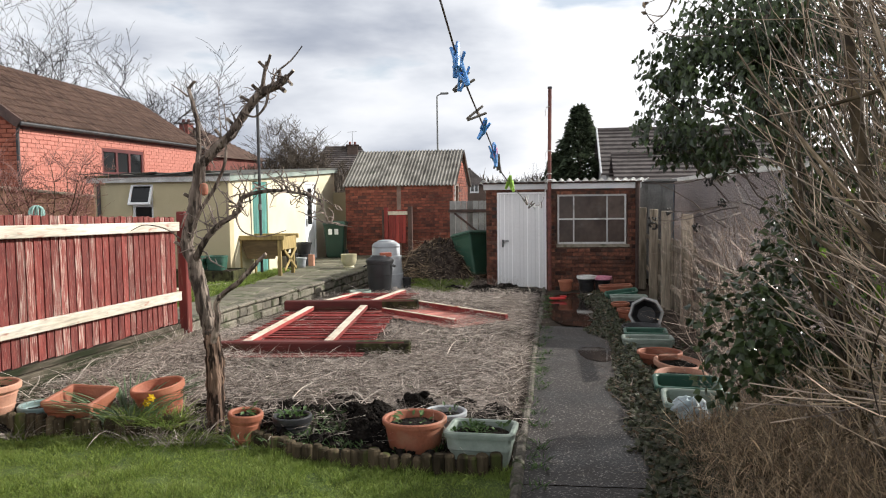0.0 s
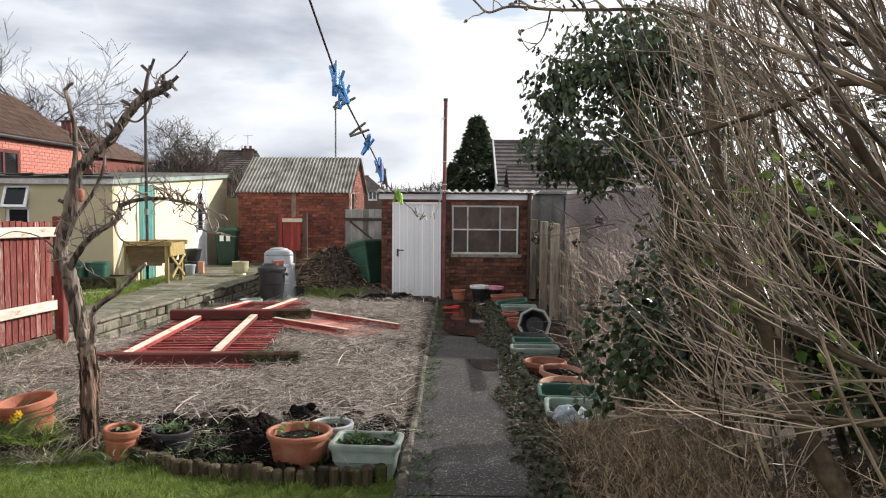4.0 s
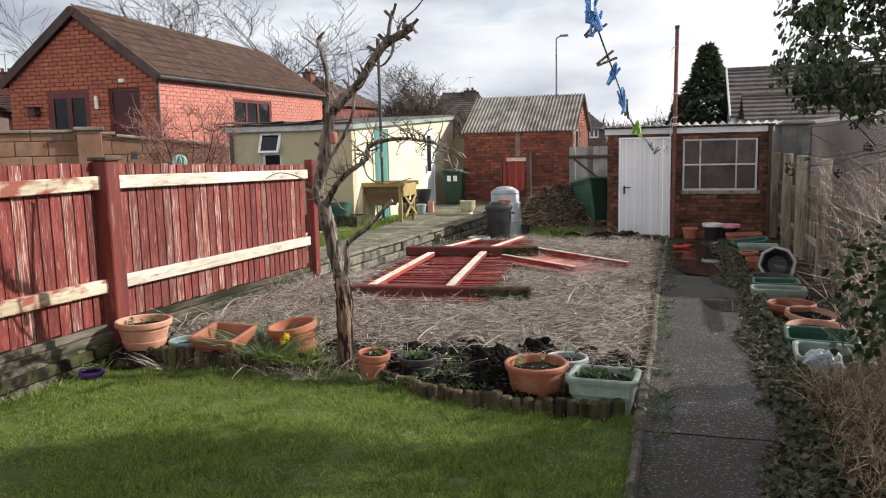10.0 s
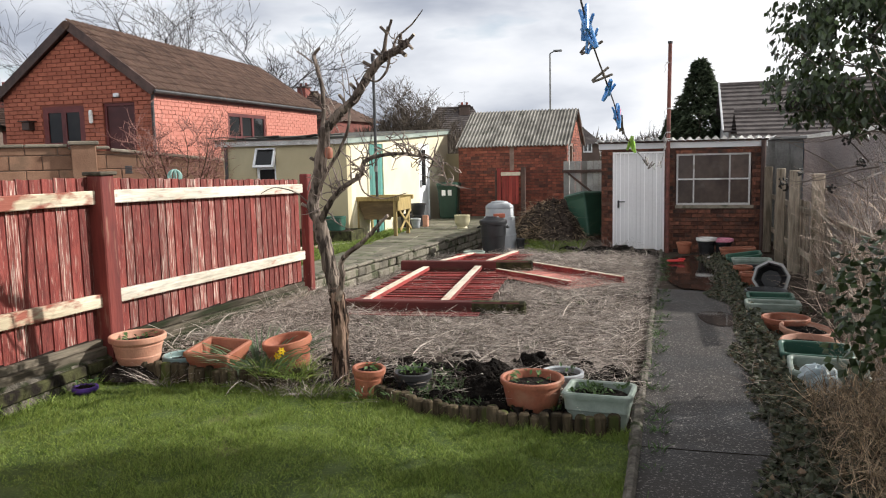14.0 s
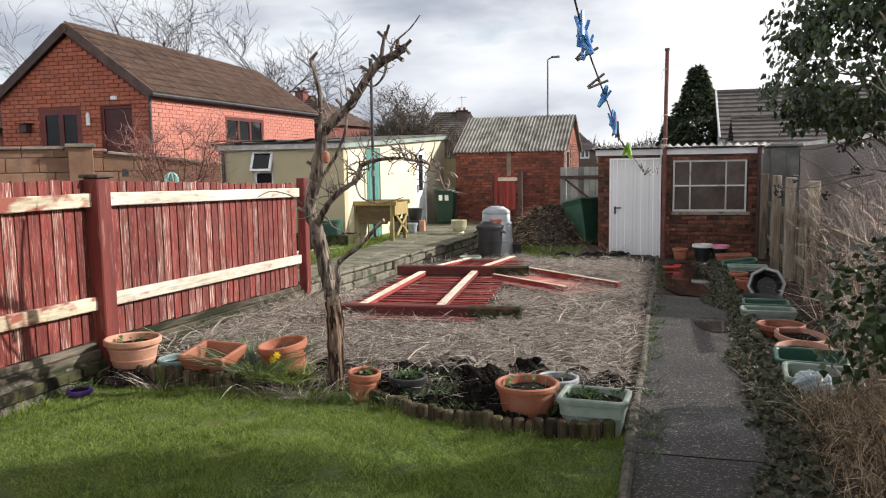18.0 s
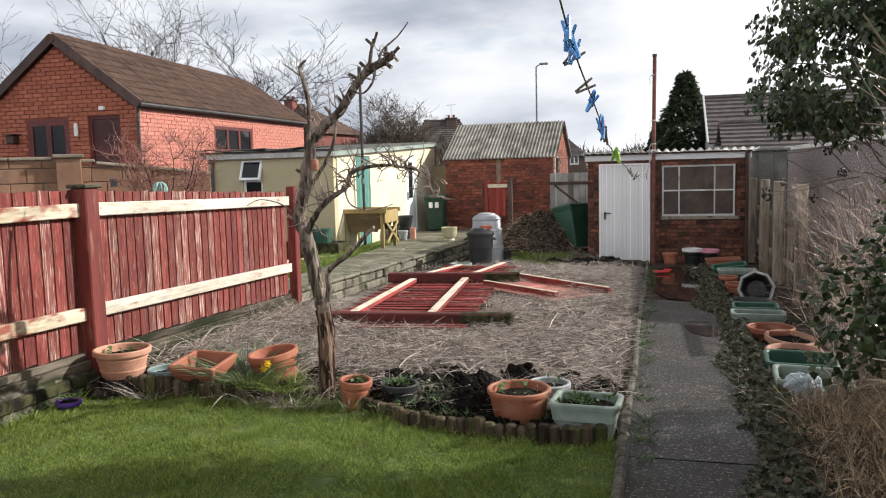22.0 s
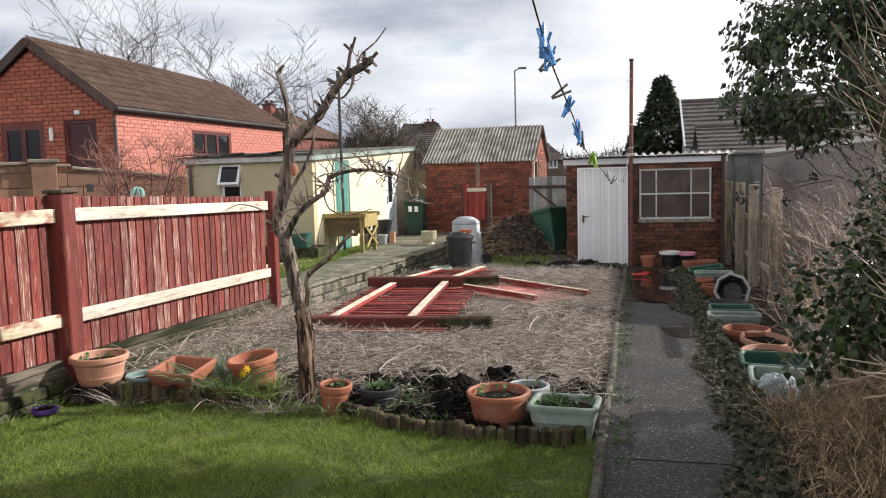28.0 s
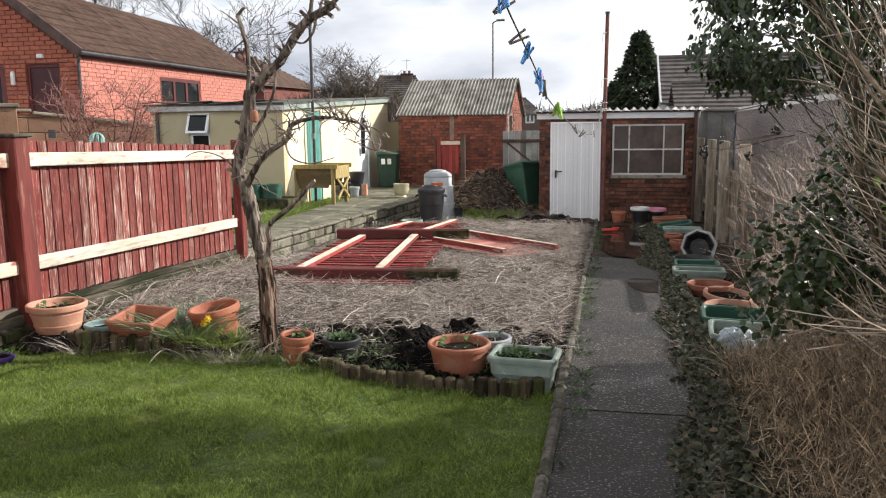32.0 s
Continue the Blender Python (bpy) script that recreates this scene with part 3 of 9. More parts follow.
class Geo:
    """Collects vertices and faces of one mesh."""

    def __init__(self):
        self.v, self.f = [], []

    def add(self, verts, faces):
        n = len(self.v)
        self.v.extend(tuple(map(float, p)) for p in verts)
        self.f.extend([i + n for i in fc] for fc in faces)
        return self

    def box(self, c, s, ch=0.0, rot=None):
        h = [k / 2 for k in s]
        if ch:
            ch = min(ch, *(0.45 * k for k in s))
            vs = [Vector([sg * (h[k] - (ch if k != ax else 0)) for k, sg in enumerate(cn)]) for cn in CH_CORNERS for ax in range(3)]
            fs = CH_FACES
        else:
            vs = [Vector((a * h[0], b * h[1], d * h[2])) for a in (-1, 1) for b in (-1, 1) for d in (-1, 1)]
            fs = BOX_FACES
        if rot is not None:
            vs = [rot @ p for p in vs]
        return self.add([p + Vector(c) for p in vs], fs)

    def between(self, lo, hi, ch=0.0):
        return self.box([(a + b) / 2 for a, b in zip(lo, hi)], [b - a for a, b in zip(lo, hi)], ch)

    def beam(self, a, b, w, h, ch=0.0, up=(0, 0, 1)):
        a, b = Vector(a), Vector(b)
        d = (b - a)
        x = d.normalized()
        y = Vector(up).cross(x).normalized()
        z = x.cross(y)
        return self.box((a + b) / 2, (d.length, w, h), ch, Matrix((x, y, z)).transposed())

    def tube(self, pts, radii, n=6, cap=True):
        pts = [Vector(p) for p in pts]
        if not hasattr(radii, "__len__"):
            radii = [radii] * len(pts)
        vs, fs = [], []
        u = None
        for i, p in enumerate(pts):
            d = (pts[min(i + 1, len(pts) - 1)] - pts[max(i - 1, 0)]).normalized()
            if u is None:
                u = d.orthogonal().normalized()
            else:
                u = (u - d * u.dot(d))
                u = u.normalized() if u.length > 1e-6 else d.orthogonal().normalized()
            w = d.cross(u)
            for k in range(n):
                a = 2 * math.pi * k / n
                vs.append(p + radii[i] * (math.cos(a) * u + math.sin(a) * w))
        for i in range(len(pts) - 1):
            for k in range(n):
                k2 = (k + 1) % n
                fs.append([i * n + k, i * n + k2, (i + 1) * n + k2, (i + 1) * n + k])
        if cap and n > 2:
            fs.append(list(range(n))[::-1])
            fs.append([(len(pts) - 1) * n + k for k in range(n)])
        return self.add(vs, fs)

    def lathe(self, prof, n=28, c=(0, 0, 0), sx=1.0, sy=1.0, turn=0.0):
        vs, fs = [], []
        for r, z in prof:
            for k in range(n):
                a = 2 * math.pi * k / n + turn
                vs.append((c[0] + r * sx * math.cos(a), c[1] + r * sy * math.sin(a), c[2] + z))
        for i in range(len(prof) - 1):
            for k in range(n):
                k2 = (k + 1) % n
                fs.append([i * n + k, i * n + k2, (i + 1) * n + k2, (i + 1) * n + k])
        return self.add(vs, fs)

    def grid(self, xs, ys, fz):
        vs = [(x, y, fz(x, y)) for y in ys for x in xs]
        n = len(xs)
        fs = [[j * n + i, j * n + i + 1, (j + 1) * n + i + 1, (j + 1) * n + i] for j in range(len(ys) - 1) for i in range(n - 1)]
        return self.add(vs, fs)

    def mesh(self, name, mat, smooth=False):
        me = bpy.data.meshes.new(name)
        me.from_pydata(self.v, [], self.f)
        me.update()
        if mat is not None:
            me.materials.append(mat)
        if smooth:
            me.shade_smooth()
            me.set_sharp_from_angle(angle=radians(38))
        return me


def part(name, geo, mat, parent, label="", smooth=False):
    """A mesh under a thing or a part, in the parent's own coordinates."""
    ob = new(name, geo.mesh(name, M[mat] if isinstance(mat, str) else mat, smooth))
    ob.parent = parent
    return tagged(ob, label)


def thing(name, loc, label, category, group="", kind="", rz=0.0):
    ob = new(name)
    ob.empty_display_size = 0.2
    ob.location, ob.rotation_euler = loc, (0, 0, radians(rz))
    return tagged(ob, label, category, group, kind)


def solid(name, geo, mat, label="", category="", group="", kind="", smooth=False, loc=None):
    ob = new(name, geo.mesh(name, M[mat] if isinstance(mat, str) else mat, smooth))
    if loc is not None:
        ob.location = loc
    return tagged(ob, label, category, group, kind)


def ss(a, b, x):
    t = min(1.0, max(0.0, (x - a) / (b - a)))
    return t * t * (3 - 2 * t)


def lerp(a, b, t):
    return a + (b - a) * t


BORDER = [(-4.2, 5.00), (-3.65, 4.92), (-3.15, 4.98), (-2.65, 5.08), (-2.35, 5.14), (-2.0, 5.02), (-1.64, 4.78), (-1.34, 4.69), (-1.03, 4.62), (-0.74, 4.58), (-0.47, 4.60), (-0.26, 4.66)]


def border_y(x):
    for (x0, y0), (x1, y1) in zip(BORDER, BORDER[1:]):
        if x <= x1:
            return lerp(y0, y1, max(0.0, (x - x0) / (x1 - x0)))
    return BORDER[-1][1]


def slope(y):
    return -0.012 * max(-4.0, min(y, 16.0)) - 0.075 * ss(11.5, 15.4, y)


def edge_x(y):
    return -4.34 + 0.0396 * (y - 8.77)


def terrace_z(y):
    return 0.20 - 0.12 * min(1.0, max(0.0, (y - 8.75) / 7.25))


def ground_z(x, y):
    z = slope(y)
    if x < -0.22 and x > -4.6 and y < 16:
        if y > border_y(x):
            foot = ss(1.1, 0.2, x - edge_x(y)) * ss(8.7, 9.6, y)
            z += lerp(0.055, -0.07 + 0.05 * ss(11.5, 15.0, y), foot) * ss(0.0, 0.12, y - border_y(x)) + 0.07 * ss(-2.6, -4.1, x) * ss(9.0, 6.5, y)
        else:
            z += 0.05 * ss(-2.2, -4.3, x)
    if x <= -4.6:
        z = max(z, 0.0) + 0.95 * ss(-9.3, -10.4, x) * ss(10.5, 12.5, y)
    if -3.6 < x < -1.3 and y >= 15.2:
        z += 0.12 * ss(15.2, 16.6, y)
    z += 0.012 * (noise.noise((x * 2.3, y * 2.3, 0.0)))
    return z


# ---- ground, lawn, bed, path ----
xs = [-400, -200, -90, -45, -25, -16, -12, -10.5] + list(np.arange(-9.6, 3.0, 0.14)) + [3.3, 4, 6, 10, 20, 45, 90, 200, 400]
ys = [-60, -25, -10, -4, -1] + list(np.arange(0.0, 18.0, 0.14)) + [19, 20.5, 22, 25, 30, 40, 60, 100, 200, 500, 900]
g = Geo().grid(xs, ys, ground_z)
solid("ground", g, "soil", "dark damp garden soil and far ground", "ground", kind="structure", smooth=True)

lx = list(np.arange(-4.24, -0.3, 0.12)) + [-0.225]
g = Geo()
rows_y = 26
vs = []
for j in range(rows_y + 1):
    for x in lx:
        y = lerp(-2.5, border_y(x) + 0.02, j / rows_y)
        vs.append((x, y, ground_z(x, min(y, border_y(x) - 0.01)) + 0.016))
n = len(lx)
g.add(vs, [[j * n + i, j * n + i + 1, (j + 1) * n + i + 1, (j + 1) * n + i] for j in range(rows_y) for i in range(n - 1)])
solid("lawn", g, "lawn", "short green lawn with mossy patches", "lawn", kind="structure", smooth=True)

# path of cast concrete bays, the first crack across it
PATH = thing("garden_path", (0.35, 6.0, slope(6.0)), "damp dark exposed-aggregate concrete garden path", "path", kind="structure")
bays = [(-1.2, 1.55), (1.565, 4.42), (4.435, 8.62), (8.63, 12.2), (12.21, 15.58)]
for y0, y1 in bays:
    g = Geo()
    yy = list(np.linspace(y0, y1, 14))
    xx = list(np.linspace(-0.168, 0.95, 8))

    def pz(x, y):
        dip = 0.045 * ss(10.0, 10.7, y)
        return slope(y) + 0.03 - dip + 0.003 * noise.noise((x * 3, y * 3, 4)) - slope(6.0)
    g.grid([x - 0.35 for x in xx], [y - 6 for y in yy], lambda x, y: pz(x + 0.35, y + 6))
    g.box((0.06, (y0 + y1) / 2 - 6, lerp(slope(y0), slope(y1), 0.5) - slope(6) - 0.17), (1.08, y1 - y0 - 0.004, 0.10))
    part("slab", g, "path", PATH)

def puddle(cx, cy, rx, ry, z0, fall, seed, skew=0.0):
    """A flat film of water with an uneven, squarish outline that lies along the slab's fall."""
    n = 64
    pts = [(cx, cy, z0)]
    for k in range(n):
        a = 2 * math.pi * k / n
        c, q = math.cos(a), math.sin(a)
        r = (abs(c) ** 3.2 + abs(q) ** 3.2) ** (-1 / 3.2) * (1 + 0.16 * noise.noise((c * 1.6 + seed, q * 1.6, seed)) + 0.05 * noise.noise((c * 6, q * 6, seed)))
        x, y = rx * r * c, ry * r * q
        pts.append((cx + x + skew * y, cy + y, z0 + fall * y))
    g = Geo().add(pts, [[0, 1 + k, 1 + (k + 1) % n] for k in range(n)])
    return solid("puddle", g, "water", "shallow rain puddle on the concrete path", "puddle", kind="structure")


puddle(0.36, 12.45, 0.44, 2.12, -0.152, -0.0266, 1.0)
puddle(0.45, 8.36, 0.18, 0.36, slope(8.36) + 0.0345, -0.012, 5.0, -0.10)

# edging kerb, piece by piece
CURB = thing("path_kerb", (-0.2, 6.0, slope(6.0)), "mossy concrete kerb along the path", "kerb", kind="structure")
rng = random.Random(3)
y = -0.9
while y < 15.3:
    ln = rng.uniform(0.82, 0.95)
    wide = 0.058 if y > 5.2 or y < 4.0 else 0.075
    zt = slope(y + ln / 2) + (0.065 if y < 5.0 else 0.055) + rng.uniform(-0.008, 0.008)
    g = Geo().box((0, 0, 0), (wide, ln - 0.015, 0.16), 0.018, Euler((radians(rng.uniform(-0.8, 0.8)), radians(rng.uniform(-3, 3)), radians(rng.uniform(-0.8, 0.8)))).to_matrix())
    ob = part("kerb_stone", g, "curb", CURB)
    ob.location = (rng.uniform(-0.008, 0.008), y + ln / 2 - 6, zt - 0.08 - slope(6.0))
    y += ln

# ---- terrace on the left ----
TZ = 0.08        # level of the far end
g = Geo()
ty = list(np.linspace(8.72, 21.2, 30))
vs = []
for y in ty:
    vs += [(-6.1, y, terrace_z(y) - 0.055), (edge_x(y) - 0.05, y, terrace_z(y) - 0.055), (edge_x(y) - 0.05, y, -0.4)]
g.add(vs, [f for j in range(len(ty) - 1) for f in ([j * 3, j * 3 + 1, j * 3 + 4, j * 3 + 3], [j * 3 + 1, j * 3 + 2, j * 3 + 5, j * 3 + 4])])
g.add([(-6.1, 8.72, terrace_z(8.72) - 0.055), (edge_x(8.72) - 0.05, 8.72, terrace_z(8.72) - 0.055), (edge_x(8.72) - 0.05, 8.72, -0.4), (-6.1, 8.72, -0.4)], [[0, 3, 2, 1]])
TERR = solid("terrace", g, "soil", "raised side terrace bed of packed earth", "terrace", kind="structure")
rng = random.Random(8)
y = 8.75
while y < 20.1:
    ln = 0.46 + rng.uniform(-0.02, 0.02)
    xl = lerp(-4.98, -5.62, (y - 9.5) / 6.9) if y > 9.5 else -4.98
    if y > 16.4:
        xl = -6.05
    if y > 19.3:
        xl = -5.5
    x = xl
    xr = edge_x(y + 0.2) + 0.03
    while x < xr - 0.12:
        w = min(0.6 + rng.uniform(-0.05, 0.05), xr - x)
        wc = w
        g = Geo().box((0, 0, 0), (w - 0.014, ln - 0.014, 0.055), 0.01, Euler((radians(rng.uniform(-0.5, 0.5)), radians(rng.uniform(-0.5, 0.5)), radians(rng.uniform(-0.7, 0.7)))).to_matrix())
        if x + w >= xr - 0.12:
            # the last flag of a row is cut along the slanting edge
            ya, yb = -ln / 2 + 0.007, ln / 2 - 0.007
            xa, xb = edge_x(y) + 0.03 - x - w / 2, edge_x(y + ln) + 0.03 - x - w / 2
            xl_ = -w / 2 + 0.007
            g = Geo().add([(xl_, ya, -0.03), (xa, ya, -0.03), (xb, yb, -0.03), (xl_, yb, -0.03), (xl_, ya, 0.0275), (xa - 0.008, ya, 0.0275), (xb - 0.008, yb, 0.0275), (xl_, yb, 0.0275)], [[0, 3, 2, 1], [4, 5, 6, 7], [0, 1, 5, 4], [1, 2, 6, 5], [2, 3, 7, 6], [3, 0, 4, 7]])
            w = xr - x
        ob = part("flagstone", g, "flag", TERR)
        ob.location = (x + wc / 2, y + ln / 2, terrace_z(y + ln / 2) - 0.028 + rng.uniform(-0.006, 0.006))
        x += w
    y += ln
# retaining wall of rough stones
RW = thing("retaining_wall", (-4.2, 9.0, -0.2), "low rough stone retaining wall with mossy joints", "wall", kind="structure")
for course, (hz, out) in enumerate(((0.062, 0.025), (0.135, 0.0), (0.12, 0.01), (0.13, 0.0))):
    y = 8.76 + rng.uniform(0, 0.12)
    drop = (0.0, 0.062, 0.197, 0.317)[course]
    while y < 17.0:
        ln = rng.uniform(0.42, 0.78) if course == 0 else rng.uniform(0.22, 0.56)
        zc = terrace_z(y + ln / 2) + 0.012 - drop - hz / 2
        g = Geo().box((0, 0, 0), (0.16, ln - 0.018, hz - 0.014), 0.016, Euler((radians(rng.uniform(-1.5, 1.5)), radians(rng.uniform(-4, 4)), radians(rng.uniform(-2.5, 2.5) - 2.3))).to_matrix())
        ob = part("stone", g, "stone", RW)
        ob.location = (edge_x(y + ln / 2) - 0.03 + out + rng.uniform(-0.02, 0.02) + 4.2, y + ln / 2 - 9.0, zc + 0.2)
        y += ln

# ---- red fence on its low wall ----
FX = -4.3
FENCE = thing("wooden_fence", (FX, 5.25, 0.3), "weathered red close-board fence with worn cream rails", "fence")


def fence_bay(y0, y1, top0, top1, bot0, bot1, rail0, rail1, low0, low1, seed):
    rng = random.Random(seed)
    span = y1 - y0
    n = int(round(span / 0.113))
    for k in range(n):
        yc = y0 + (k + 0.5) * span / n
        t = (k + 0.5) / n
        zt, zb = lerp(top0, top1, t) + rng.uniform(-0.005, 0.005), lerp(bot0, bot1, t) + rng.uniform(-0.008, 0.008)
        w = span / n + 0.010
        g = Geo()
        # feather-edged board, its thick edge lapping the next, the top sawn a little out of square
        th0, th1 = 0.018, 0.007
        tilt = rng.uniform(-0.007, 0.007)
        tops = [zt - tilt, zt + rng.uniform(-0.003, 0.001), zt + tilt]
        prof = [(-w / 2, 0.0), (0.0, 0.0), (w / 2, 0.0)]
        vs = []
        for (yy, _), tp in zip(prof, tops):
            th = lerp(th0, th1, (yy + w / 2) / w)
            vs += [(th, yy, zb), (th, yy, tp), (-0.004, yy, tp), (-0.004, yy, zb)]
        fs = []
        for i in range(2):
            a, b = i * 4, i * 4 + 4
            for q in range(4):
                q2 = (q + 1) % 4
                fs.append([a + q, a + q2, b + q2, b + q][::-1])
        fs += [[0, 1, 2, 3], [8, 11, 10, 9]]
        g.add([(p[0], p[1], p[2] - 0.3) for p in vs], fs)
        ob = part("board", g, "red_board" if rng.random() < 0.68 else "red_worn", FENCE)
        ob.location = (-0.012, yc - 5.25, 0)
        ob.rotation_euler = (0, 0, radians(rng.uniform(-1.2, 1.2)))
    for (a, b) in ((rail0, rail1), (low0, low1)):
        g = Geo().beam((0.035, y0 - 5.25 - 0.01, a - 0.3), (0.035, y1 - 5.25 + 0.01, b - 0.3), 0.045, 0.105, 0.006)
        part("rail", g, "cream_stained" if y0 < 5 else "cream_rail", FENCE, "worn cream-painted rail with red showing through")
    g = Geo().beam((0.02, y0 - 5.25, bot0 - 0.3 - 0.035), (0.02, y1 - 5.25, bot1 - 0.3 - 0.035), 0.04, 0.055, 0.006)
    part("gravel_board", g, "gravel_board", FENCE, "grey weathered gravel board")
    g = Geo().beam((0.045, y0 - 5.25 - 0.02, bot0 - 0.3 - 0.105), (0.05, y1 - 5.25, bot1 - 0.3 - 0.10), 0.05, 0.075, 0.008)
    part("gravel_board", g, "gravel_board", FENCE, "lower split weathered gravel board")
    if y0 < 5:
        rb = random.Random(seed + 40)
        yy = y0
        while yy < y1 - 0.1:
            ye = min(yy + rb.uniform(0.7, 1.2), y1)
            z = lerp(bot0, bot1, ((yy + ye) / 2 - y0) / span) - 0.3 - 0.19
            g = Geo().beam((0.115, yy - 5.25, z + rb.uniform(-0.01, 0.01)), (0.115, ye - 5.25 - 0.02, z + rb.uniform(-0.02, 0.005)), 0.045, 0.085, 0.012)
            part("gravel_board", g, "mossy_wood", FENCE, "broken mossy board along the footing")
            yy = ye


fence_bay(1.72, 5.01, 1.56, 1.54, 0.36, 0.29, 1.40, 1.385, 0.66, 0.585, 1)
fence_bay(5.17, 8.52, 1.53, 1.41, 0.29, 0.19, 1.385, 1.305, 0.59, 0.505, 2)
for yp, zt, wd, dp in ((1.62, 1.66, 0.13, 0.13), (5.09, 1.555, 0.15, 0.14), (8.62, 1.475, 0.11, 0.11)):
    zb = -0.12 if yp > 8 else 0.05
    g = Geo().box((0.05, yp - 5.25, (zt + zb) / 2 - 0.3), (dp, wd, zt - zb), 0.01)
    p = part("post", g, "red_post", FENCE, "dark red fence post")
    if yp < 8:
        g = Geo().box((0.05, yp - 5.25, zt - 0.3 + 0.012), (dp + 0.04, wd + 0.04, 0.03), 0.008)
        part("post_cap", g, "gravel_board", p, "flat weathered post cap")

g = Geo()
wy = list(np.linspace(0.5, 8.75, 240))
vs = []
for y in wy:
    zt = (lerp(0.36, 0.25, ss(1.5, 5.3, y)) if y < 5.3 else lerp(0.25, 0.10, (y - 5.3) / 3.4)) - 0.08
    for k, (dx, dz) in enumerate(((-0.12, 0.0), (0.06, 0.0), (0.10, -0.03), (0.11, -0.10), (0.12, -0.18), (0.13, -0.5))):
        q = (0.010 * noise.noise((y * 3.5, k * 0.9, 2.0)) + 0.012 * noise.noise((y * 14, k * 2.7, 3.0))) if k else 0.0
        vs.append((FX + dx + q, y, zt + dz + 0.008 * noise.noise((y * 9, k * 1.3, 7.0))))
g.add(vs, [[j * 6 + k, j * 6 + k + 1, j * 6 + k + 7, j * 6 + k + 6] for j in range(len(wy) - 1) for k in range(5)])
solid("wall_low", g, "wall_conc", "low mossy concrete footing wall under the fence", "wall", kind="structure")
rng = random.Random(29)
FOOT = thing("footing_stones", (FX + 0.13, 5.0, 0.0), "rough dark stones along the foot of the fence", "stones", kind="structure")
y = 4.86
while y < 8.5:
    ln = rng.uniform(0.14, 0.34)
    hz = rng.uniform(0.09, 0.16) if y < 5.3 else rng.uniform(0.05, 0.09)
    ob = part("stone", Geo().box((0, 0, 0), (0.12, ln - 0.02, hz), 0.012, Euler((radians(rng.uniform(-7, 7)), radians(rng.uniform(-9, 9)), radians(rng.uniform(-12, 12)))).to_matrix()), "wall_conc", FOOT)
    ob.location = (rng.uniform(-0.02, 0.03), y + ln / 2 - 5.0, ground_z(-4.1, y) + hz / 2 - 0.01)
    y += ln
rng = random.Random(21)
BOARDS = thing("edging_boards", (FX + 0.18, 5.0, 0.0), "grey weathered planks stacked along the fence foot", "boards")
for k, (ya, yb, z, dx) in enumerate(((5.4, 7.1, 0.14, 0.0), (7.0, 8.5, 0.09, 0.02), (5.5, 6.9, 0.07, 0.06))):
    g = Geo().beam((dx, ya - 5, z), (dx, yb - 5, z - 0.04), 0.05, 0.085, 0.008)
    part("plank", g, "gravel_board", BOARDS)

# ---- brick wall pieces, laid at the end of the file ----
LATE = []


def brick_face(parent, mat, width, height, bw, bh, place, inside, joint=0.011, depth=0.024, most=300, seed=0, stuff="bricks"):
    """Queue a running-bond face. place(u, v) gives the matrix of a brick's centre in the parent's coordinates; inside(u0, u1, v0, v1) keeps or drops it."""
    LATE.append((parent, mat, width, height, bw, bh, place, inside, joint, depth, most, seed, stuff))


def lay_bricks():
    shared = {}
    for parent, mat, width, height, bw, bh, place, inside, joint, depth, most, seed, stuff in LATE:
        rng = random.Random(seed)
        key = (mat, bw, bh)
        if key not in shared:
            shared[key] = Geo().box((0, 0, 0), (bw - joint, depth, bh - joint), 0.004).mesh("brick", M[mat])
        cells = []
        for r in range(int(math.ceil(height / bh))):
            u = -bw / 2 if r % 2 else 0.0
            while u < width:
                a, b = max(u, 0.0), min(u + bw, width)
                v0, v1 = r * bh, min((r + 1) * bh, height)
                ok = inside(a, b, v0, v1)
                if isinstance(ok, tuple):
                    a, b = ok
                if ok and b - a > 0.05 and v1 - v0 > 0.02:
                    cells.append((a, b, v0, v1))
                u += bw
        rest = Geo()
        for k, (a, b, v0, v1) in enumerate(cells):
            m = place((a + b) / 2, (v0 + v1) / 2) @ pose(0, rng.uniform(-0.0015, 0.0015), 0, 0, rng.uniform(-0.4, 0.4), 0)
            if len(cells) <= most or k % max(1, round(len(cells) / most)) == 0 and k // max(1, round(len(cells) / most)) < most:
                ob = new("brick", shared[key])
                ob.parent = parent
                ob.matrix_basis = m @ Matrix.Diagonal(((b - a - joint) / (bw - joint), 1, (v1 - v0 - joint) / (bh - joint), 1))
            else:
                h = Vector(((b - a - joint) / 2, depth / 2, (v1 - v0 - joint) / 2))
                rest.add([m @ Vector((p * h.x, q * h.y, r * h.z)) for p in (-1, 1) for q in (-1, 1) for r in (-1, 1)], BOX_FACES)
        if rest.v:
            tagged(part(stuff, rest, mat + "_isl", parent), "joined brickwork of the wall", kind="stuff")


# the garage side wall's bricks are the orange ones with sunlight coloured in
for key, src in (("brick_orange", ((0.33, 0.098, 0.058), (0.42, 0.135, 0.08), 0.12)), ("brick_orange_lit", ((0.44, 0.165, 0.125), (0.50, 0.20, 0.152), 0.05)), ("brick_old", ((0.20, 0.058, 0.038), (0.34, 0.115, 0.07), 0.35)), ("brick_shed", ((0.085, 0.040, 0.028), (0.27, 0.118, 0.072), 0.65))):
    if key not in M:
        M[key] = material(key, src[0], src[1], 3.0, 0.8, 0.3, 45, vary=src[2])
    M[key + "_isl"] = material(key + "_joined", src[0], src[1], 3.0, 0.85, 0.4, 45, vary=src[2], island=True)


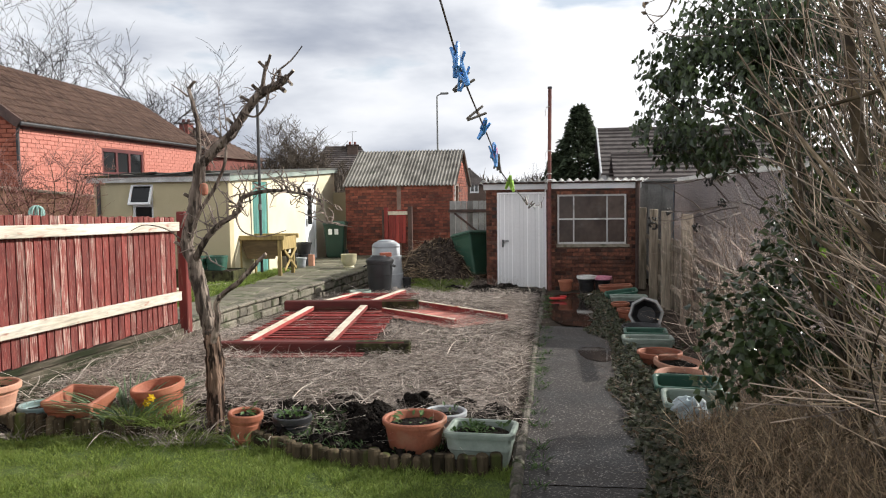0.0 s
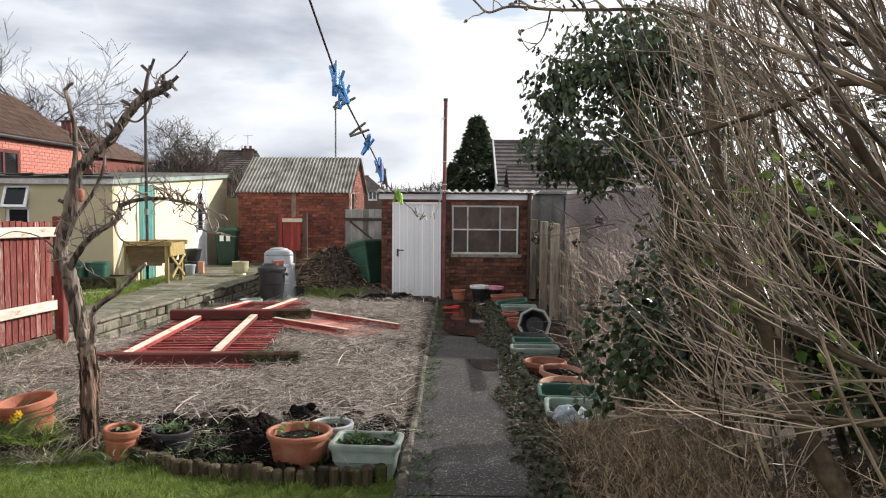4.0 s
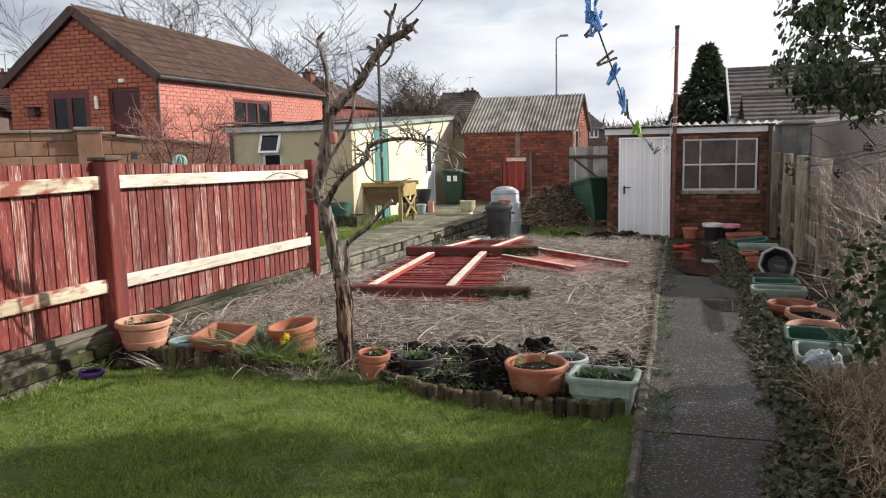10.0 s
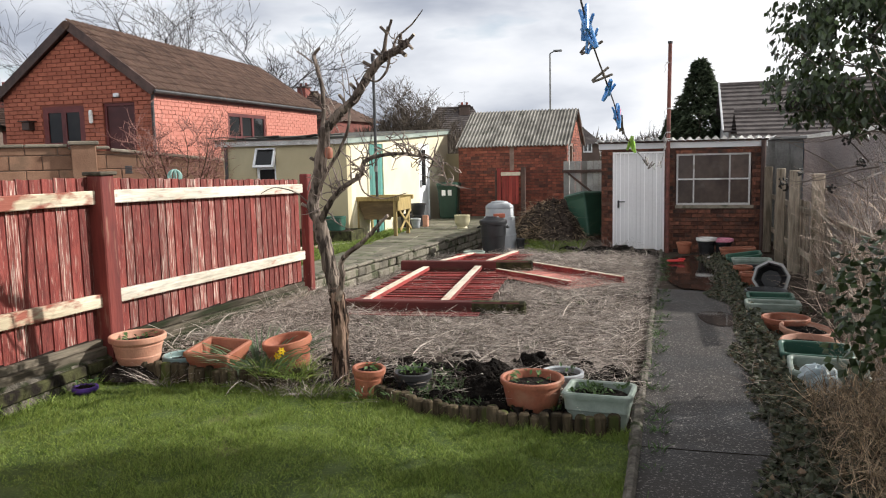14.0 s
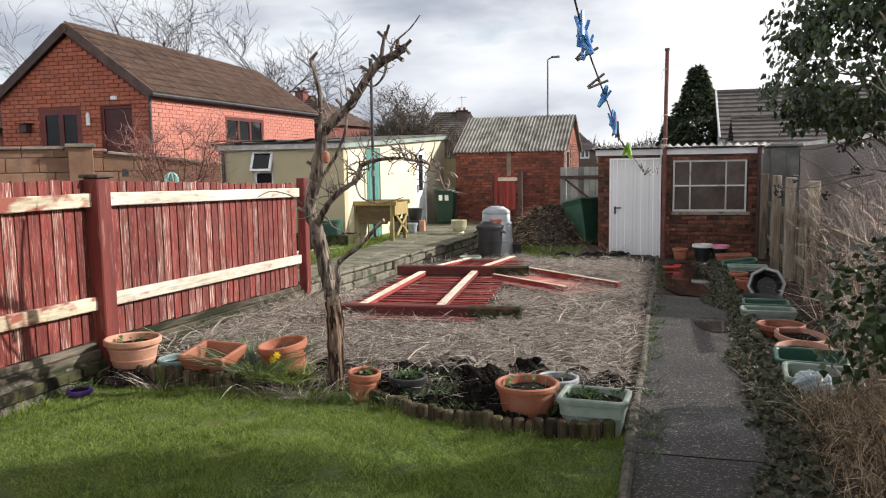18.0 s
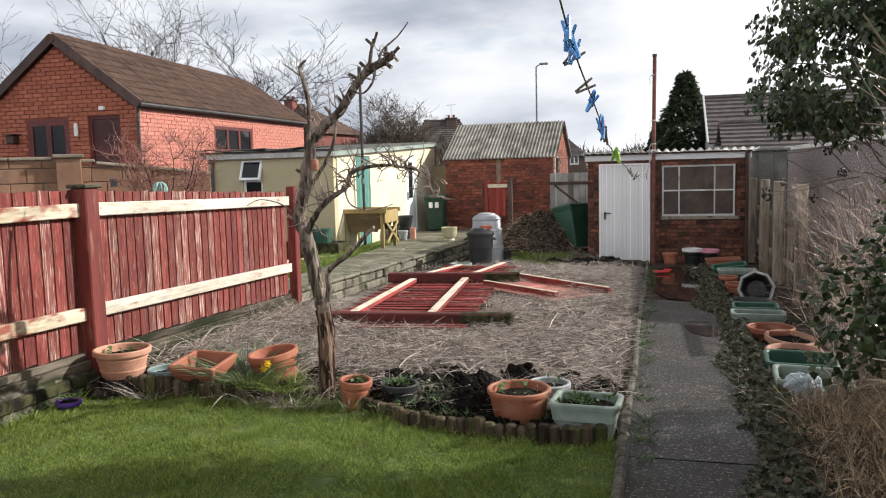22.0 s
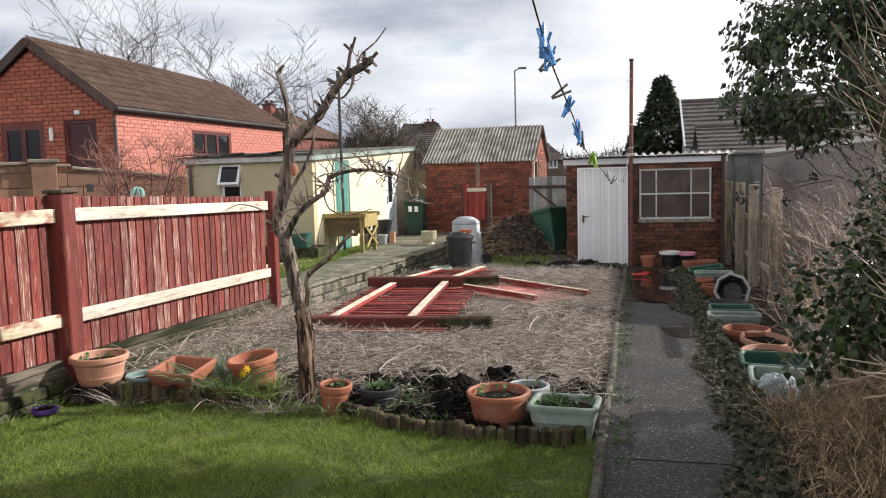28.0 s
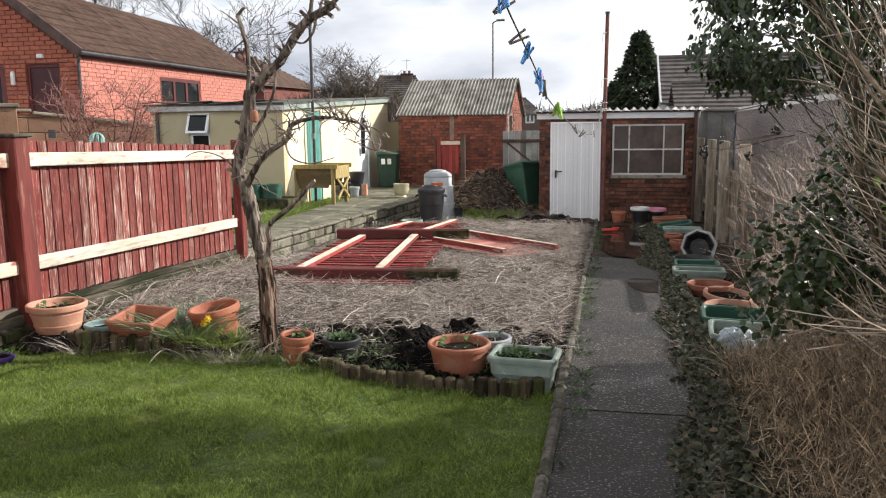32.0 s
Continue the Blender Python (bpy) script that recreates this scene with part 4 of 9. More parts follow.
def clear_of(*rects):
    """True for cells that lie outside the given openings (u0, u1, v0, v1)."""
    def test(a, b, c, d):
        for u0, u1, v0, v1 in rects:
            if min(d, v1) - max(c, v0) > 0.4 * (d - c) and a < u1 and b > u0:
                if a < u0:
                    b = u0
                elif b > u1:
                    a = u1
                else:
                    return False
        return (a, b)
    return test


def wall_with_holes(x0, x1, z0, z1, y0, y1, holes):
    """Boxes round rectangular holes (x0, x1, z0, z1) that do not overlap in x."""
    g = Geo()
    x = x0
    for hx0, hx1, hz0, hz1 in sorted(holes):
        if hx0 > x:
            g.between((x, y0, z0), (hx0, y1, z1))
        if hz0 > z0:
            g.between((hx0, y0, z0), (hx1, y1, hz0))
        if hz1 < z1:
            g.between((hx0, y0, hz1), (hx1, y1, z1))
        x = hx1
    if x < x1:
        g.between((x, y0, z0), (x1, y1, z1))
    return g


def corrugated(x0, x1, ya, za, yb, zb, wave, amp, per_sheet, parent, mat, thick=0.008, along="x"):
    """Corrugated sheets from the eave (ya, za) to the ridge (yb, zb), in the parent's coordinates."""
    n = int(math.ceil((x1 - x0) / per_sheet))
    for k in range(n):
        a, b = x0 + k * (x1 - x0) / n, x0 + (k + 1) * (x1 - x0) / n + 0.03
        m = int((b - a) / wave * 6)
        vs = []
        lift = 0.006 * (k % 2)
        for i in range(m + 1):
            x = lerp(a, b, i / m)
            dz = amp * math.cos(2 * math.pi * x / wave) + lift
            vs += [(x, ya, za + dz), (x, yb, zb + dz), (x, yb, zb + dz - thick), (x, ya, za + dz - thick)]
        fs = [[i * 4 + q, i * 4 + (q + 1) % 4, i * 4 + 4 + (q + 1) % 4, i * 4 + 4 + q] for i in range(m) for q in range(4)]
        part("roof_sheet", Geo().add(vs, fs), mat, parent)


# ---- garden shed at the end of the path ----
SHED_Y = 15.6
SZ = -0.27
SHED = thing("garden_shed", (0.14, SHED_Y, SZ), "small brown brick shed with corrugated roof", "shed")
sx0, sx1 = -1.34 - 0.14, 1.62 - 0.14
g = wall_with_holes(sx0, sx1, 0.0, 2.05, 0.0, 0.11, [(-1.26, -0.30, 0.0, 1.93), (-0.10, 1.26, 0.89, 1.90)])
SW = part("wall_front", g, "mortar_dark", SHED, "brown brick front wall")
g = Geo().between((sx0, 0.11, 0.0), (sx0 + 0.11, 3.0, 2.0)).between((sx1 - 0.11, 0.11, 0.0), (sx1, 3.0, 2.0)).between((sx0 + 0.11, 2.89, 0.0), (sx1 - 0.11, 3.0, 2.0))
part("wall_rear", g, "mortar_dark", SHED)
brick_face(SW, "brick_shed", sx1 - sx0, 2.0, 0.225, 0.075, lambda u, v: pose(sx0 + u, -0.008, v), clear_of((-1.26 - sx0, -0.30 - sx0, 0.0, 1.93), (-0.10 - sx0, 1.26 - sx0, 0.83, 1.90), (-0.3 - sx0, -0.10 - sx0, 1.9, 2.1)), seed=4)
SD = part("door", Geo().between((-1.232, 0.024, 0.035), (-0.328, 0.05, 1.90)), "white_metal", SHED, "white ribbed metal door")
for k in range(12):
    xa = -1.232 + (k + 0.5) * 0.904 / 12
    part("rib", Geo().between((xa - 0.008, 0.0195, 0.036), (xa + 0.008, 0.0245, 1.899), 0.002), "white_metal", SD)
g = Geo().between((-1.265, -0.005, 0.0), (-1.232, 0.06, 1.935)).between((-0.328, -0.005, 0.0), (-0.295, 0.06, 1.935)).between((-1.232, -0.005, 1.902), (-0.328, 0.06, 1.935))
part("door_frame", g, "white_metal", SHED)
g = Geo().box((-1.155, -0.006, 0.93), (0.035, 0.02, 0.15), 0.006).tube([(-1.155, -0.012, 0.98), (-1.155, -0.05, 0.98), (-1.03, -0.05, 0.98)], 0.011, 8)
part("door_handle", g, "dark_metal", SD, "black lever handle")
WIN = part("window", Geo().between((-0.10, -0.03, 0.85), (1.30, 0.09, 0.91)), "coping", SHED, "wide window with a stone sill")
g = Geo().between((-0.08, 0.0, 0.91), (-0.045, 0.05, 1.88)).between((1.205, 0.0, 0.91), (1.24, 0.05, 1.88)).between((-0.045, 0.0, 1.845), (1.205, 0.05, 1.88)).between((-0.045, 0.0, 0.91), (1.205, 0.05, 0.95))
part("window_frame", g, "white_wood", WIN)
for xb in (0.235, 0.875):
    part("glazing_bar", Geo().between((xb - 0.014, 0.004, 0.95), (xb + 0.014, 0.044, 1.845)), "white_wood", WIN)
part("glazing_bar", Geo().between((-0.045, 0.002, 1.385), (1.205, 0.046, 1.413)), "white_wood", WIN)
cols = [(-0.045, 0.221), (0.249, 0.861), (0.889, 1.205)]
for xa, xb in cols:
    for za, zb in ((0.95, 1.385), (1.413, 1.845)):
        part("pane", Geo().between((xa, 0.02, za), (xb, 0.026, zb)), "shed_glass", WIN)
part("net_curtain", Geo().add(
    [(x, 0.07 + 0.012 * math.sin(x * 60), z) for x in np.linspace(-0.02, 1.19, 60) for z in (0.96, 1.83)],
    [[2 * i, 2 * i + 2, 2 * i + 3, 2 * i + 1] for i in range(59)]), "grey_wood", WIN, "dusty brownish net curtain")
part("fascia", Geo().between((sx0 - 0.05, -0.03, 1.99), (sx1 + 0.04, -0.005, 2.12), 0.004), "white_upvc", SHED, "white painted fascia board")
part("gutter", Geo().between((sx0 - 0.06, -0.075, 2.10), (sx1 + 0.05, -0.032, 2.135), 0.01), "dark_wood", SHED)
part("downpipe", Geo().tube([(sx1 - 0.03, -0.06, 2.1), (sx1 - 0.03, -0.06, 0.0)], 0.045, 10), "dark_wood", SHED, "dark brown downpipe")
corrugated(sx0 - 0.10, sx1 + 0.12, -0.26, 2.165, 3.1, 2.06, 0.15, 0.03, 0.78, SHED, "corr_pale", thick=0.012)
# ---- rusty pole in front of the shed ----
g = Geo().tube([(0, 0, -0.15), (0, 0, 1.9), (0.02, -0.02, 3.78)], [0.040, 0.038, 0.036], 12)
POLE = thing("line_pole", (-0.095, SHED_Y - 0.16, -0.13), "tall rusty red washing-line pole beside the shed door", "pole")
part("shaft", g, "rust", POLE)
part("cap", Geo().tube([(0.02, -0.02, 3.77), (0.02, -0.02, 3.81)], 0.044, 12), "dark_metal", POLE)
for z in (2.02, 2.14, 2.58, 3.42):
    kn = part("knot", Geo().tube([(0.045 * math.cos(q), -0.005 + 0.045 * math.sin(q), z + 0.006 * q / 6.28) for q in np.linspace(0, 12.5, 26)], 0.006, 5), "white_peg", POLE, "knotted pale line")
    part("loose_end", Geo().tube([(-0.045, -0.01, z), (-0.075, -0.03, z - 0.05), (-0.06, -0.035, z - 0.13), (-0.085, -0.03, z - 0.17)], 0.005, 5), "white_peg", kn)

# ---- brick outbuilding ----
BX0, BX1, BY = -5.46, -2.62, 20.2
OUT = thing("brick_outbuilding", ((BX0 + BX1) / 2, BY, 0.0), "old red brick outbuilding with corrugated asbestos roof", "outbuilding")
bw2 = (BX1 - BX0) / 2
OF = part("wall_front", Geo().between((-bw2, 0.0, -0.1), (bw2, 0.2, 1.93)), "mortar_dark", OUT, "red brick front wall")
brick_face(OF, "brick_old", 2 * bw2, 1.95, 0.225, 0.075, lambda u, v: pose(-bw2 + u, -0.008, v), lambda a, b, c, d: True, seed=5)
g = Geo().between((-bw2, 0.2, -0.1), (-bw2 + 0.2, 3.4, 1.93))
g.add([(-bw2, 0.0, 1.93), (-bw2, 3.4, 1.93), (-bw2, 1.7, 2.84), (-bw2 + 0.2, 0.0, 1.93), (-bw2 + 0.2, 3.4, 1.93), (-bw2 + 0.2, 1.7, 2.84)], [[0, 2, 1], [3, 4, 5], [0, 1, 4, 3], [0, 3, 5, 2], [1, 2, 5, 4]])
part("wall_side", g, "brick_old", OUT)
g = Geo().between((bw2 - 0.2, 0.2, -0.1), (bw2, 0.42, 1.93)).between((bw2 - 0.2, 1.25, -0.1), (bw2, 3.4, 1.93)).between((bw2 - 0.2, 0.42, 1.88), (bw2, 1.25, 1.93))
g.add([(bw2 - 0.2, 0.0, 1.93), (bw2 - 0.2, 3.4, 1.93), (bw2 - 0.2, 1.7, 2.84), (bw2, 0.0, 1.93), (bw2, 3.4, 1.93), (bw2, 1.7, 2.84)], [[0, 2, 1], [3, 4, 5], [0, 1, 4, 3], [0, 3, 5, 2], [1, 2, 5, 4]])
# gable joints take the paler mortar, so its sunlight sits in the colour
OG = part("wall_gable", g, "mortar", OUT, "brick gable wall, joints coloured paler for sunlight")
brick_face(OG, "brick_old", 3.4, 2.84, 0.225, 0.075, lambda u, v: pose(bw2 + 0.008, u, v, 0, 0, 90), lambda a, b, c, d: not (b > 0.4 and a < 1.27 and c < 1.9) and d < 1.95 + 0.89 * (1 - abs((a + b) / 2 - 1.7) / 1.7), seed=6)
part("wall_back", Geo().between((-bw2 + 0.2, 3.2, -0.1), (bw2 - 0.2, 3.4, 1.93)), "brick_old", OUT)
part("door", Geo().between((bw2 - 0.12, 0.44, 0.0), (bw2 - 0.08, 1.23, 1.87)), "brown_wood", OUT, "dark shaded side door")
part("door_post", Geo().between((bw2 - 0.02, 0.36, 0.0), (bw2 + 0.03, 0.43, 1.9)), "white_wood", OUT)
part("pier", Geo().between((-0.04, -0.03, 0.0), (0.07, 0.0, 1.93)), "mortar", OUT, "pale mortar strip where walls join")
corrugated(-bw2 - 0.04, bw2 + 0.10, -0.14, 1.90, 1.7, 2.90, 0.092, 0.02, 1.0, OUT, "corrugated")
corrugated(-bw2 - 0.04, bw2 + 0.10, 3.55, 1.90, 1.7, 2.89, 0.092, 0.02, 1.0, OUT, "corrugated")

# ---- rendered extension ----
EXT = thing("rendered_outbuilding", (-7.4, 14.2, 0.0), "low cream rendered outbuilding with flat felt roof", "outbuilding")
ex = lambda x: x + 7.4
ey = lambda y: y - 14.2
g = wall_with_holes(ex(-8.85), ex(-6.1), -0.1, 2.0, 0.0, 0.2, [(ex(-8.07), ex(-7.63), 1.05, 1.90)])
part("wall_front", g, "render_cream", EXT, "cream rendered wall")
y = 14.4
for a, b, z1 in ((15.38, 16.22, 1.97), (18.72, 19.62, 2.0), (21.4, 21.4, 2.0)):
    part("wall_side", Geo().between((ex(-6.3), ey(y), -0.1), (ex(-6.1), ey(a), 2.0)), "render_cream_lit", EXT, "cream rendered side wall, coloured paler for sunlight")
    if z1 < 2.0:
        part("lintel", Geo().between((ex(-6.3), ey(a), z1), (ex(-6.1), ey(b), 2.0)), "render_cream_lit", EXT)
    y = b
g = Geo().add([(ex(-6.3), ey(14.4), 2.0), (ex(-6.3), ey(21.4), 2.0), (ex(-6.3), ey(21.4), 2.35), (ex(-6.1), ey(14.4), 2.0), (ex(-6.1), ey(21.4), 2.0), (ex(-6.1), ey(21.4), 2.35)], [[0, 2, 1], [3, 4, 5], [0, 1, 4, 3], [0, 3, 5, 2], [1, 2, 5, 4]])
part("wall_top", g, "render_cream_lit", EXT)
g = Geo().between((ex(-8.85), ey(14.4), -0.1), (ex(-8.65), ey(21.4), 2.0)).between((ex(-8.65), ey(21.2), -0.1), (ex(-6.3), ey(21.4), 2.2))
part("wall_rear", g, "render_cream", EXT)
part("boundary_wall", Geo().between((ex(-6.1), ey(21.25), -0.1), (ex(-5.3), ey(21.4), 1.75)), "render_cream", EXT, "cream wall stub behind the bin")
g = Geo()
g.add([(ex(-8.95), ey(14.05), 2.05), (ex(-6.0), ey(14.05), 2.05), (ex(-6.0), ey(21.5), 2.40), (ex(-8.95), ey(21.5), 2.40), (ex(-8.95), ey(14.05), 2.09), (ex(-6.0), ey(14.05), 2.09), (ex(-6.0), ey(21.5), 2.44), (ex(-8.95), ey(21.5), 2.44)],
      [[0, 3, 2, 1], [4, 5, 6, 7], [0, 1, 5, 4], [1, 2, 6, 5], [2, 3, 7, 6], [3, 0, 4, 7]])
part("roof", g, "felt", EXT, "dark curling roofing felt")
part("fascia", Geo().between((ex(-8.92), ey(14.08), 1.95), (ex(-6.03), ey(14.10), 2.05)), "white_wood", EXT, "grey-white front fascia")
g = Geo().beam((ex(-6.03), ey(14.1), 2.015), (ex(-6.03), ey(21.45), 2.365), 0.03, 0.13, 0.004)
part("fascia", g, "fascia_green", EXT, "grey-green side fascia")
rng = random.Random(5)
for k in range(11):
    xa = -8.9 + k * 0.27
    g = Geo().box((ex(xa), ey(14.04), 2.10 + rng.uniform(0, 0.03)), (0.28, 0.16, 0.02), 0.004, Euler((radians(rng.uniform(-9, 4)), radians(rng.uniform(-5, 5)), 0)).to_matrix())
    part("felt_edge", g, "felt", EXT)
VW = part("window", Geo().between((ex(-8.07), 0.06, 1.05), (ex(-7.63), 0.10, 1.09)), "white_upvc", EXT, "white plastic window with open top vent")
g = Geo()
for a, b in (((-8.07, 1.05), (-8.02, 1.9)), ((-7.68, 1.05), (-7.63, 1.9)), ((-8.02, 1.85), (-7.68, 1.9)), ((-8.02, 1.48), (-7.68, 1.53))):
    g.between((ex(a[0]), 0.03, a[1]), (ex(b[0]), 0.09, b[1]))
part("frame", g, "white_upvc", VW)
part("pane", Geo().between((ex(-8.02), 0.05, 1.09), (ex(-7.68), 0.06, 1.48)), "glass", VW)
tilt = Euler((radians(-22), 0, 0)).to_matrix()
g = Geo()
for c, s in (((0, 0, 0.19), (0.46, 0.05, 0.05)), ((0, 0, -0.19), (0.46, 0.05, 0.05)), ((-0.205, 0, 0), (0.05, 0.05, 0.33)), ((0.205, 0, 0), (0.05, 0.05, 0.33))):
    g.box(tilt @ Vector(c) + Vector((ex(-7.85), -0.05, 1.72)), s, 0.006, tilt)
part("vent", g, "white_upvc", VW, "white vent sash tilted open")
part("vent_pane", Geo().box((ex(-7.85), -0.05, 1.72), (0.36, 0.012, 0.33), 0, tilt), "glass", VW)
TD = part("door", Geo().between((ex(-6.18), ey(15.383), 0.05), (ex(-6.15), ey(16.217), 1.96)), "teal", EXT, "faded teal boarded door")
for k in range(7):
    ya = 15.38 + k * 0.84 / 7
    part("board", Geo().between((ex(-6.149), ey(ya) + 0.004, 0.052), (ex(-6.125), ey(ya + 0.84 / 7) - 0.004, 1.958), 0.003), "teal", TD)
WD = part("door", Geo().between((ex(-6.17), ey(18.78), 0.1), (ex(-6.12), ey(19.56), 1.98)), "white_upvc", EXT, "white plastic door with a dark glass strip")
part("pane", Geo().between((ex(-6.125), ey(19.02), 0.95), (ex(-6.108), ey(19.32), 1.85)), "glass", WD)
part("door_handle", Geo().box((ex(-6.10), ey(18.88), 1.0), (0.03, 0.04, 0.2), 0.008), "grey_metal", WD)
g = Geo().between((ex(-6.16), ey(18.72), 0.0), (ex(-6.095), ey(18.78), 2.0)).between((ex(-6.16), ey(19.56), 0.0), (ex(-6.095), ey(19.62), 2.0)).between((ex(-6.16), ey(18.78), 1.95), (ex(-6.095), ey(19.56), 2.0))
part("door_frame", g, "white_upvc", WD)
part("downpipe", Geo().tube([(ex(-8.72), -0.05, 1.98), (ex(-8.72), -0.05, 0.0)], 0.035, 8), "dark_metal", EXT, "black downpipe")

# ---- orange brick garage of the neighbour ----
GX, GW, GY, GL, GE, GR = -10.86, 4.0, 14.81, 8.2, 3.25, 4.69
RIDGE_SAG = 0.20     # the old ridge falls toward the far gable
GAR = thing("brick_garage", (GX - GW / 2, GY, 0.9), "large orange-painted brick garage with brown tiled roof", "garage")
h0 = 0.9
eave, ridge = GE - h0, GR - h0
g = wall_with_holes(-2.0, 2.0, 0.0, eave, 0.0, 0.2, [(-0.92, 0.20, 1.14, 2.07), (0.72, 1.54, 0.0, 2.10)])
g.add([(-2, 0, eave), (2, 0, eave), (0, 0, ridge - 0.08), (-2, 0.2, eave), (2, 0.2, eave), (0, 0.2, ridge - 0.08)], [[0, 1, 2], [3, 5, 4], [0, 2, 5, 3], [1, 4, 5, 2], [0, 3, 4, 1]])
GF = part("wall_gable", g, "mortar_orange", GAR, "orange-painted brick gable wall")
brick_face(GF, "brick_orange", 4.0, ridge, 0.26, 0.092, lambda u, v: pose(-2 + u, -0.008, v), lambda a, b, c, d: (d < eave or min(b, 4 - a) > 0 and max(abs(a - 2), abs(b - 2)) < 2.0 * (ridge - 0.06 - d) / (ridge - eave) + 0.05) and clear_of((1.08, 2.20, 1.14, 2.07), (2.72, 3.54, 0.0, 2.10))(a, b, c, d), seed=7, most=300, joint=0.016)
g = Geo()
hw = (2.97, 4.92, 1.33, 2.0)
g.between((1.8, 0.2, 0.0), (2.0, hw[0], eave)).between((1.8, hw[1], 0.0), (2.0, GL, eave)).between((1.8, hw[0], 0.0), (2.0, hw[1], hw[2])).between((1.8, hw[0], hw[3]), (2.0, hw[1], eave))
GS = part("wall_side", g, "mortar_orange_lit", GAR, "orange-painted brick side wall, coloured paler for sunlight")
brick_face(GS, "brick_orange_lit", GL, eave, 0.26, 0.092, lambda u, v: pose(2.008, u, v, 0, 0, 90), clear_of((hw[0], hw[1], hw[2], hw[3])), seed=8, most=300, joint=0.012, depth=0.02)
g = Geo().between((-2.0, 0.2, 0.0), (-1.8, GL, eave)).between((-1.8, GL - 0.2, 0.0), (1.8, GL, eave))
g.add([(-2, GL - 0.2, eave), (2, GL - 0.2, eave), (0, GL - 0.2, ridge - 0.08 - RIDGE_SAG), (-2, GL, eave), (2, GL, eave), (0, GL, ridge - 0.08 - RIDGE_SAG)], [[0, 1, 2], [3, 5, 4], [0, 2, 5, 3], [1, 4, 5, 2], [0, 3, 4, 1]])
part("wall_rear", g, "brick_orange", GAR)


def window_unit(parent, place, w, h, cols, mat, glassmat="glass", bar=0.06, label="", name="window"):
    """A framed window; place is a matrix whose x runs along the wall, -y outward, z up, origin at the lower left."""
    def tr(g):
        q = Geo()
        q.v, q.f = [tuple(place @ Vector(p)) for p in g.v], g.f
        return q
    win = part(name, tr(Geo().between((0, -0.02, -0.05), (w, 0.06, 0.0))), mat, parent, label)
    g = Geo().between((0, 0.0, 0), (bar, 0.06, h)).between((w - bar, 0.0, 0), (w, 0.06, h)).between((bar, 0.0, h - bar), (w - bar, 0.06, h)).between((bar, 0.0, 0), (w - bar, 0.06, bar))
    part("frame", tr(g), mat, win)
    inner = w - 2 * bar
    for k in range(cols):
        a = bar + inner * k / cols
        b = bar + inner * (k + 1) / cols
        if k:
            part("mullion", tr(Geo().between((a - bar / 2, 0.002, bar), (a + bar / 2, 0.058, h - bar))), mat, win)
        part("pane", tr(Geo().between((a, 0.025, bar), (b, 0.035, h - bar))), glassmat, win)
    return win


window_unit(GAR, pose(-0.92, 0.0, 1.14), 1.12, 0.93, 2, "maroon", "glass_dim", bar=0.13, label="maroon framed double window")
window_unit(GAR, pose(2.0, hw[0], hw[2], 0, 0, 90), hw[1] - hw[0], hw[3] - hw[2], 3, "maroon", bar=0.09, label="maroon framed window of three lights")
DR = part("door", Geo().between((0.76, 0.06, 0.0), (1.50, 0.10, 2.06)), "garage_door", GAR, "plain dark maroon door")
part("door_frame", Geo().between((0.72, 0.03, 0.0), (0.78, 0.11, 2.10)).between((1.48, 0.03, 0.0), (1.54, 0.11, 2.10)).between((0.78, 0.03, 2.04), (1.48, 0.11, 2.10)), "maroon", DR)
# bargeboards, gutters, pipe, lamps
for sg in (-1, 1):
    g = Geo().beam((sg * 2.14, -0.12, eave - 0.06), (0, -0.12, ridge + 0.05), 0.05, 0.20, 0.005)
    part("bargeboard", g, "dark_wood", GAR, "dark brown bargeboard")
    part("gutter", Geo().tube([(sg * 2.16, -0.14, eave - 0.05), (sg * 2.16, GL + 0.1, eave - 0.05)], 0.045, 8), "dark_metal", GAR, "black gutter")
part("soffit", Geo().between((2.0, 0.0, eave - 0.14), (2.06, GL, eave - 0.02)), "maroon", GAR)
part("downpipe", Geo().tube([(2.09, -0.09, eave - 0.06), (2.04, -0.06, eave - 0.25), (2.04, -0.06, 0.0)], 0.035, 8), "dark_metal", GAR, "grey downpipe")
part("security_lamp", Geo().box((1.13, -0.06, 2.26), (0.13, 0.09, 0.09), 0.015), "white_upvc", GAR, "small white security light")
part("wall_lamp", Geo().lathe([(0.0, -0.16), (0.045, -0.14), (0.045, 0.10), (0.03, 0.14), (0.0, 0.15)], 10, (0.44, -0.08, 1.82)), "white_peg", GAR, "pale wall lantern")
part("bird_box", Geo().box((-1.25, -0.12, 1.66), (0.20, 0.18, 0.18), 0.01).box((-1.25, -0.14, 1.77), (0.30, 0.26, 0.02)), "dark_wood", GAR, "small dark bird box")
# roof: deck and rows of tiles
pitch = math.atan2(ridge - eave, 2.0)
run = math.hypot(2.16, (ridge - eave) * 2.16 / 2.0)
for sg in (-1, 1):
    g = Geo()
    a, b = Vector((sg * 2.16, 0, eave - 0.05)), Vector((0, 0, ridge + 0.02))
    g.add([(a.x, -0.14, a.z), (b.x, -0.14, b.z), (b.x, GL + 0.1, b.z - RIDGE_SAG), (a.x, GL + 0.1, a.z), (a.x, -0.14, a.z - 0.05), (b.x, -0.14, b.z - 0.05), (b.x, GL + 0.1, b.z - 0.05 - RIDGE_SAG), (a.x, GL + 0.1, a.z - 0.05)],
          [[0, 1, 2, 3][::sg], [4, 7, 6, 5][::sg], [0, 4, 5, 1][::sg], [3, 2, 6, 7][::sg], [0, 3, 7, 4][::sg]])
    part("roof_deck", g, "dark_wood", GAR)
ROOF_TILES = (GAR, GL, eave, ridge)
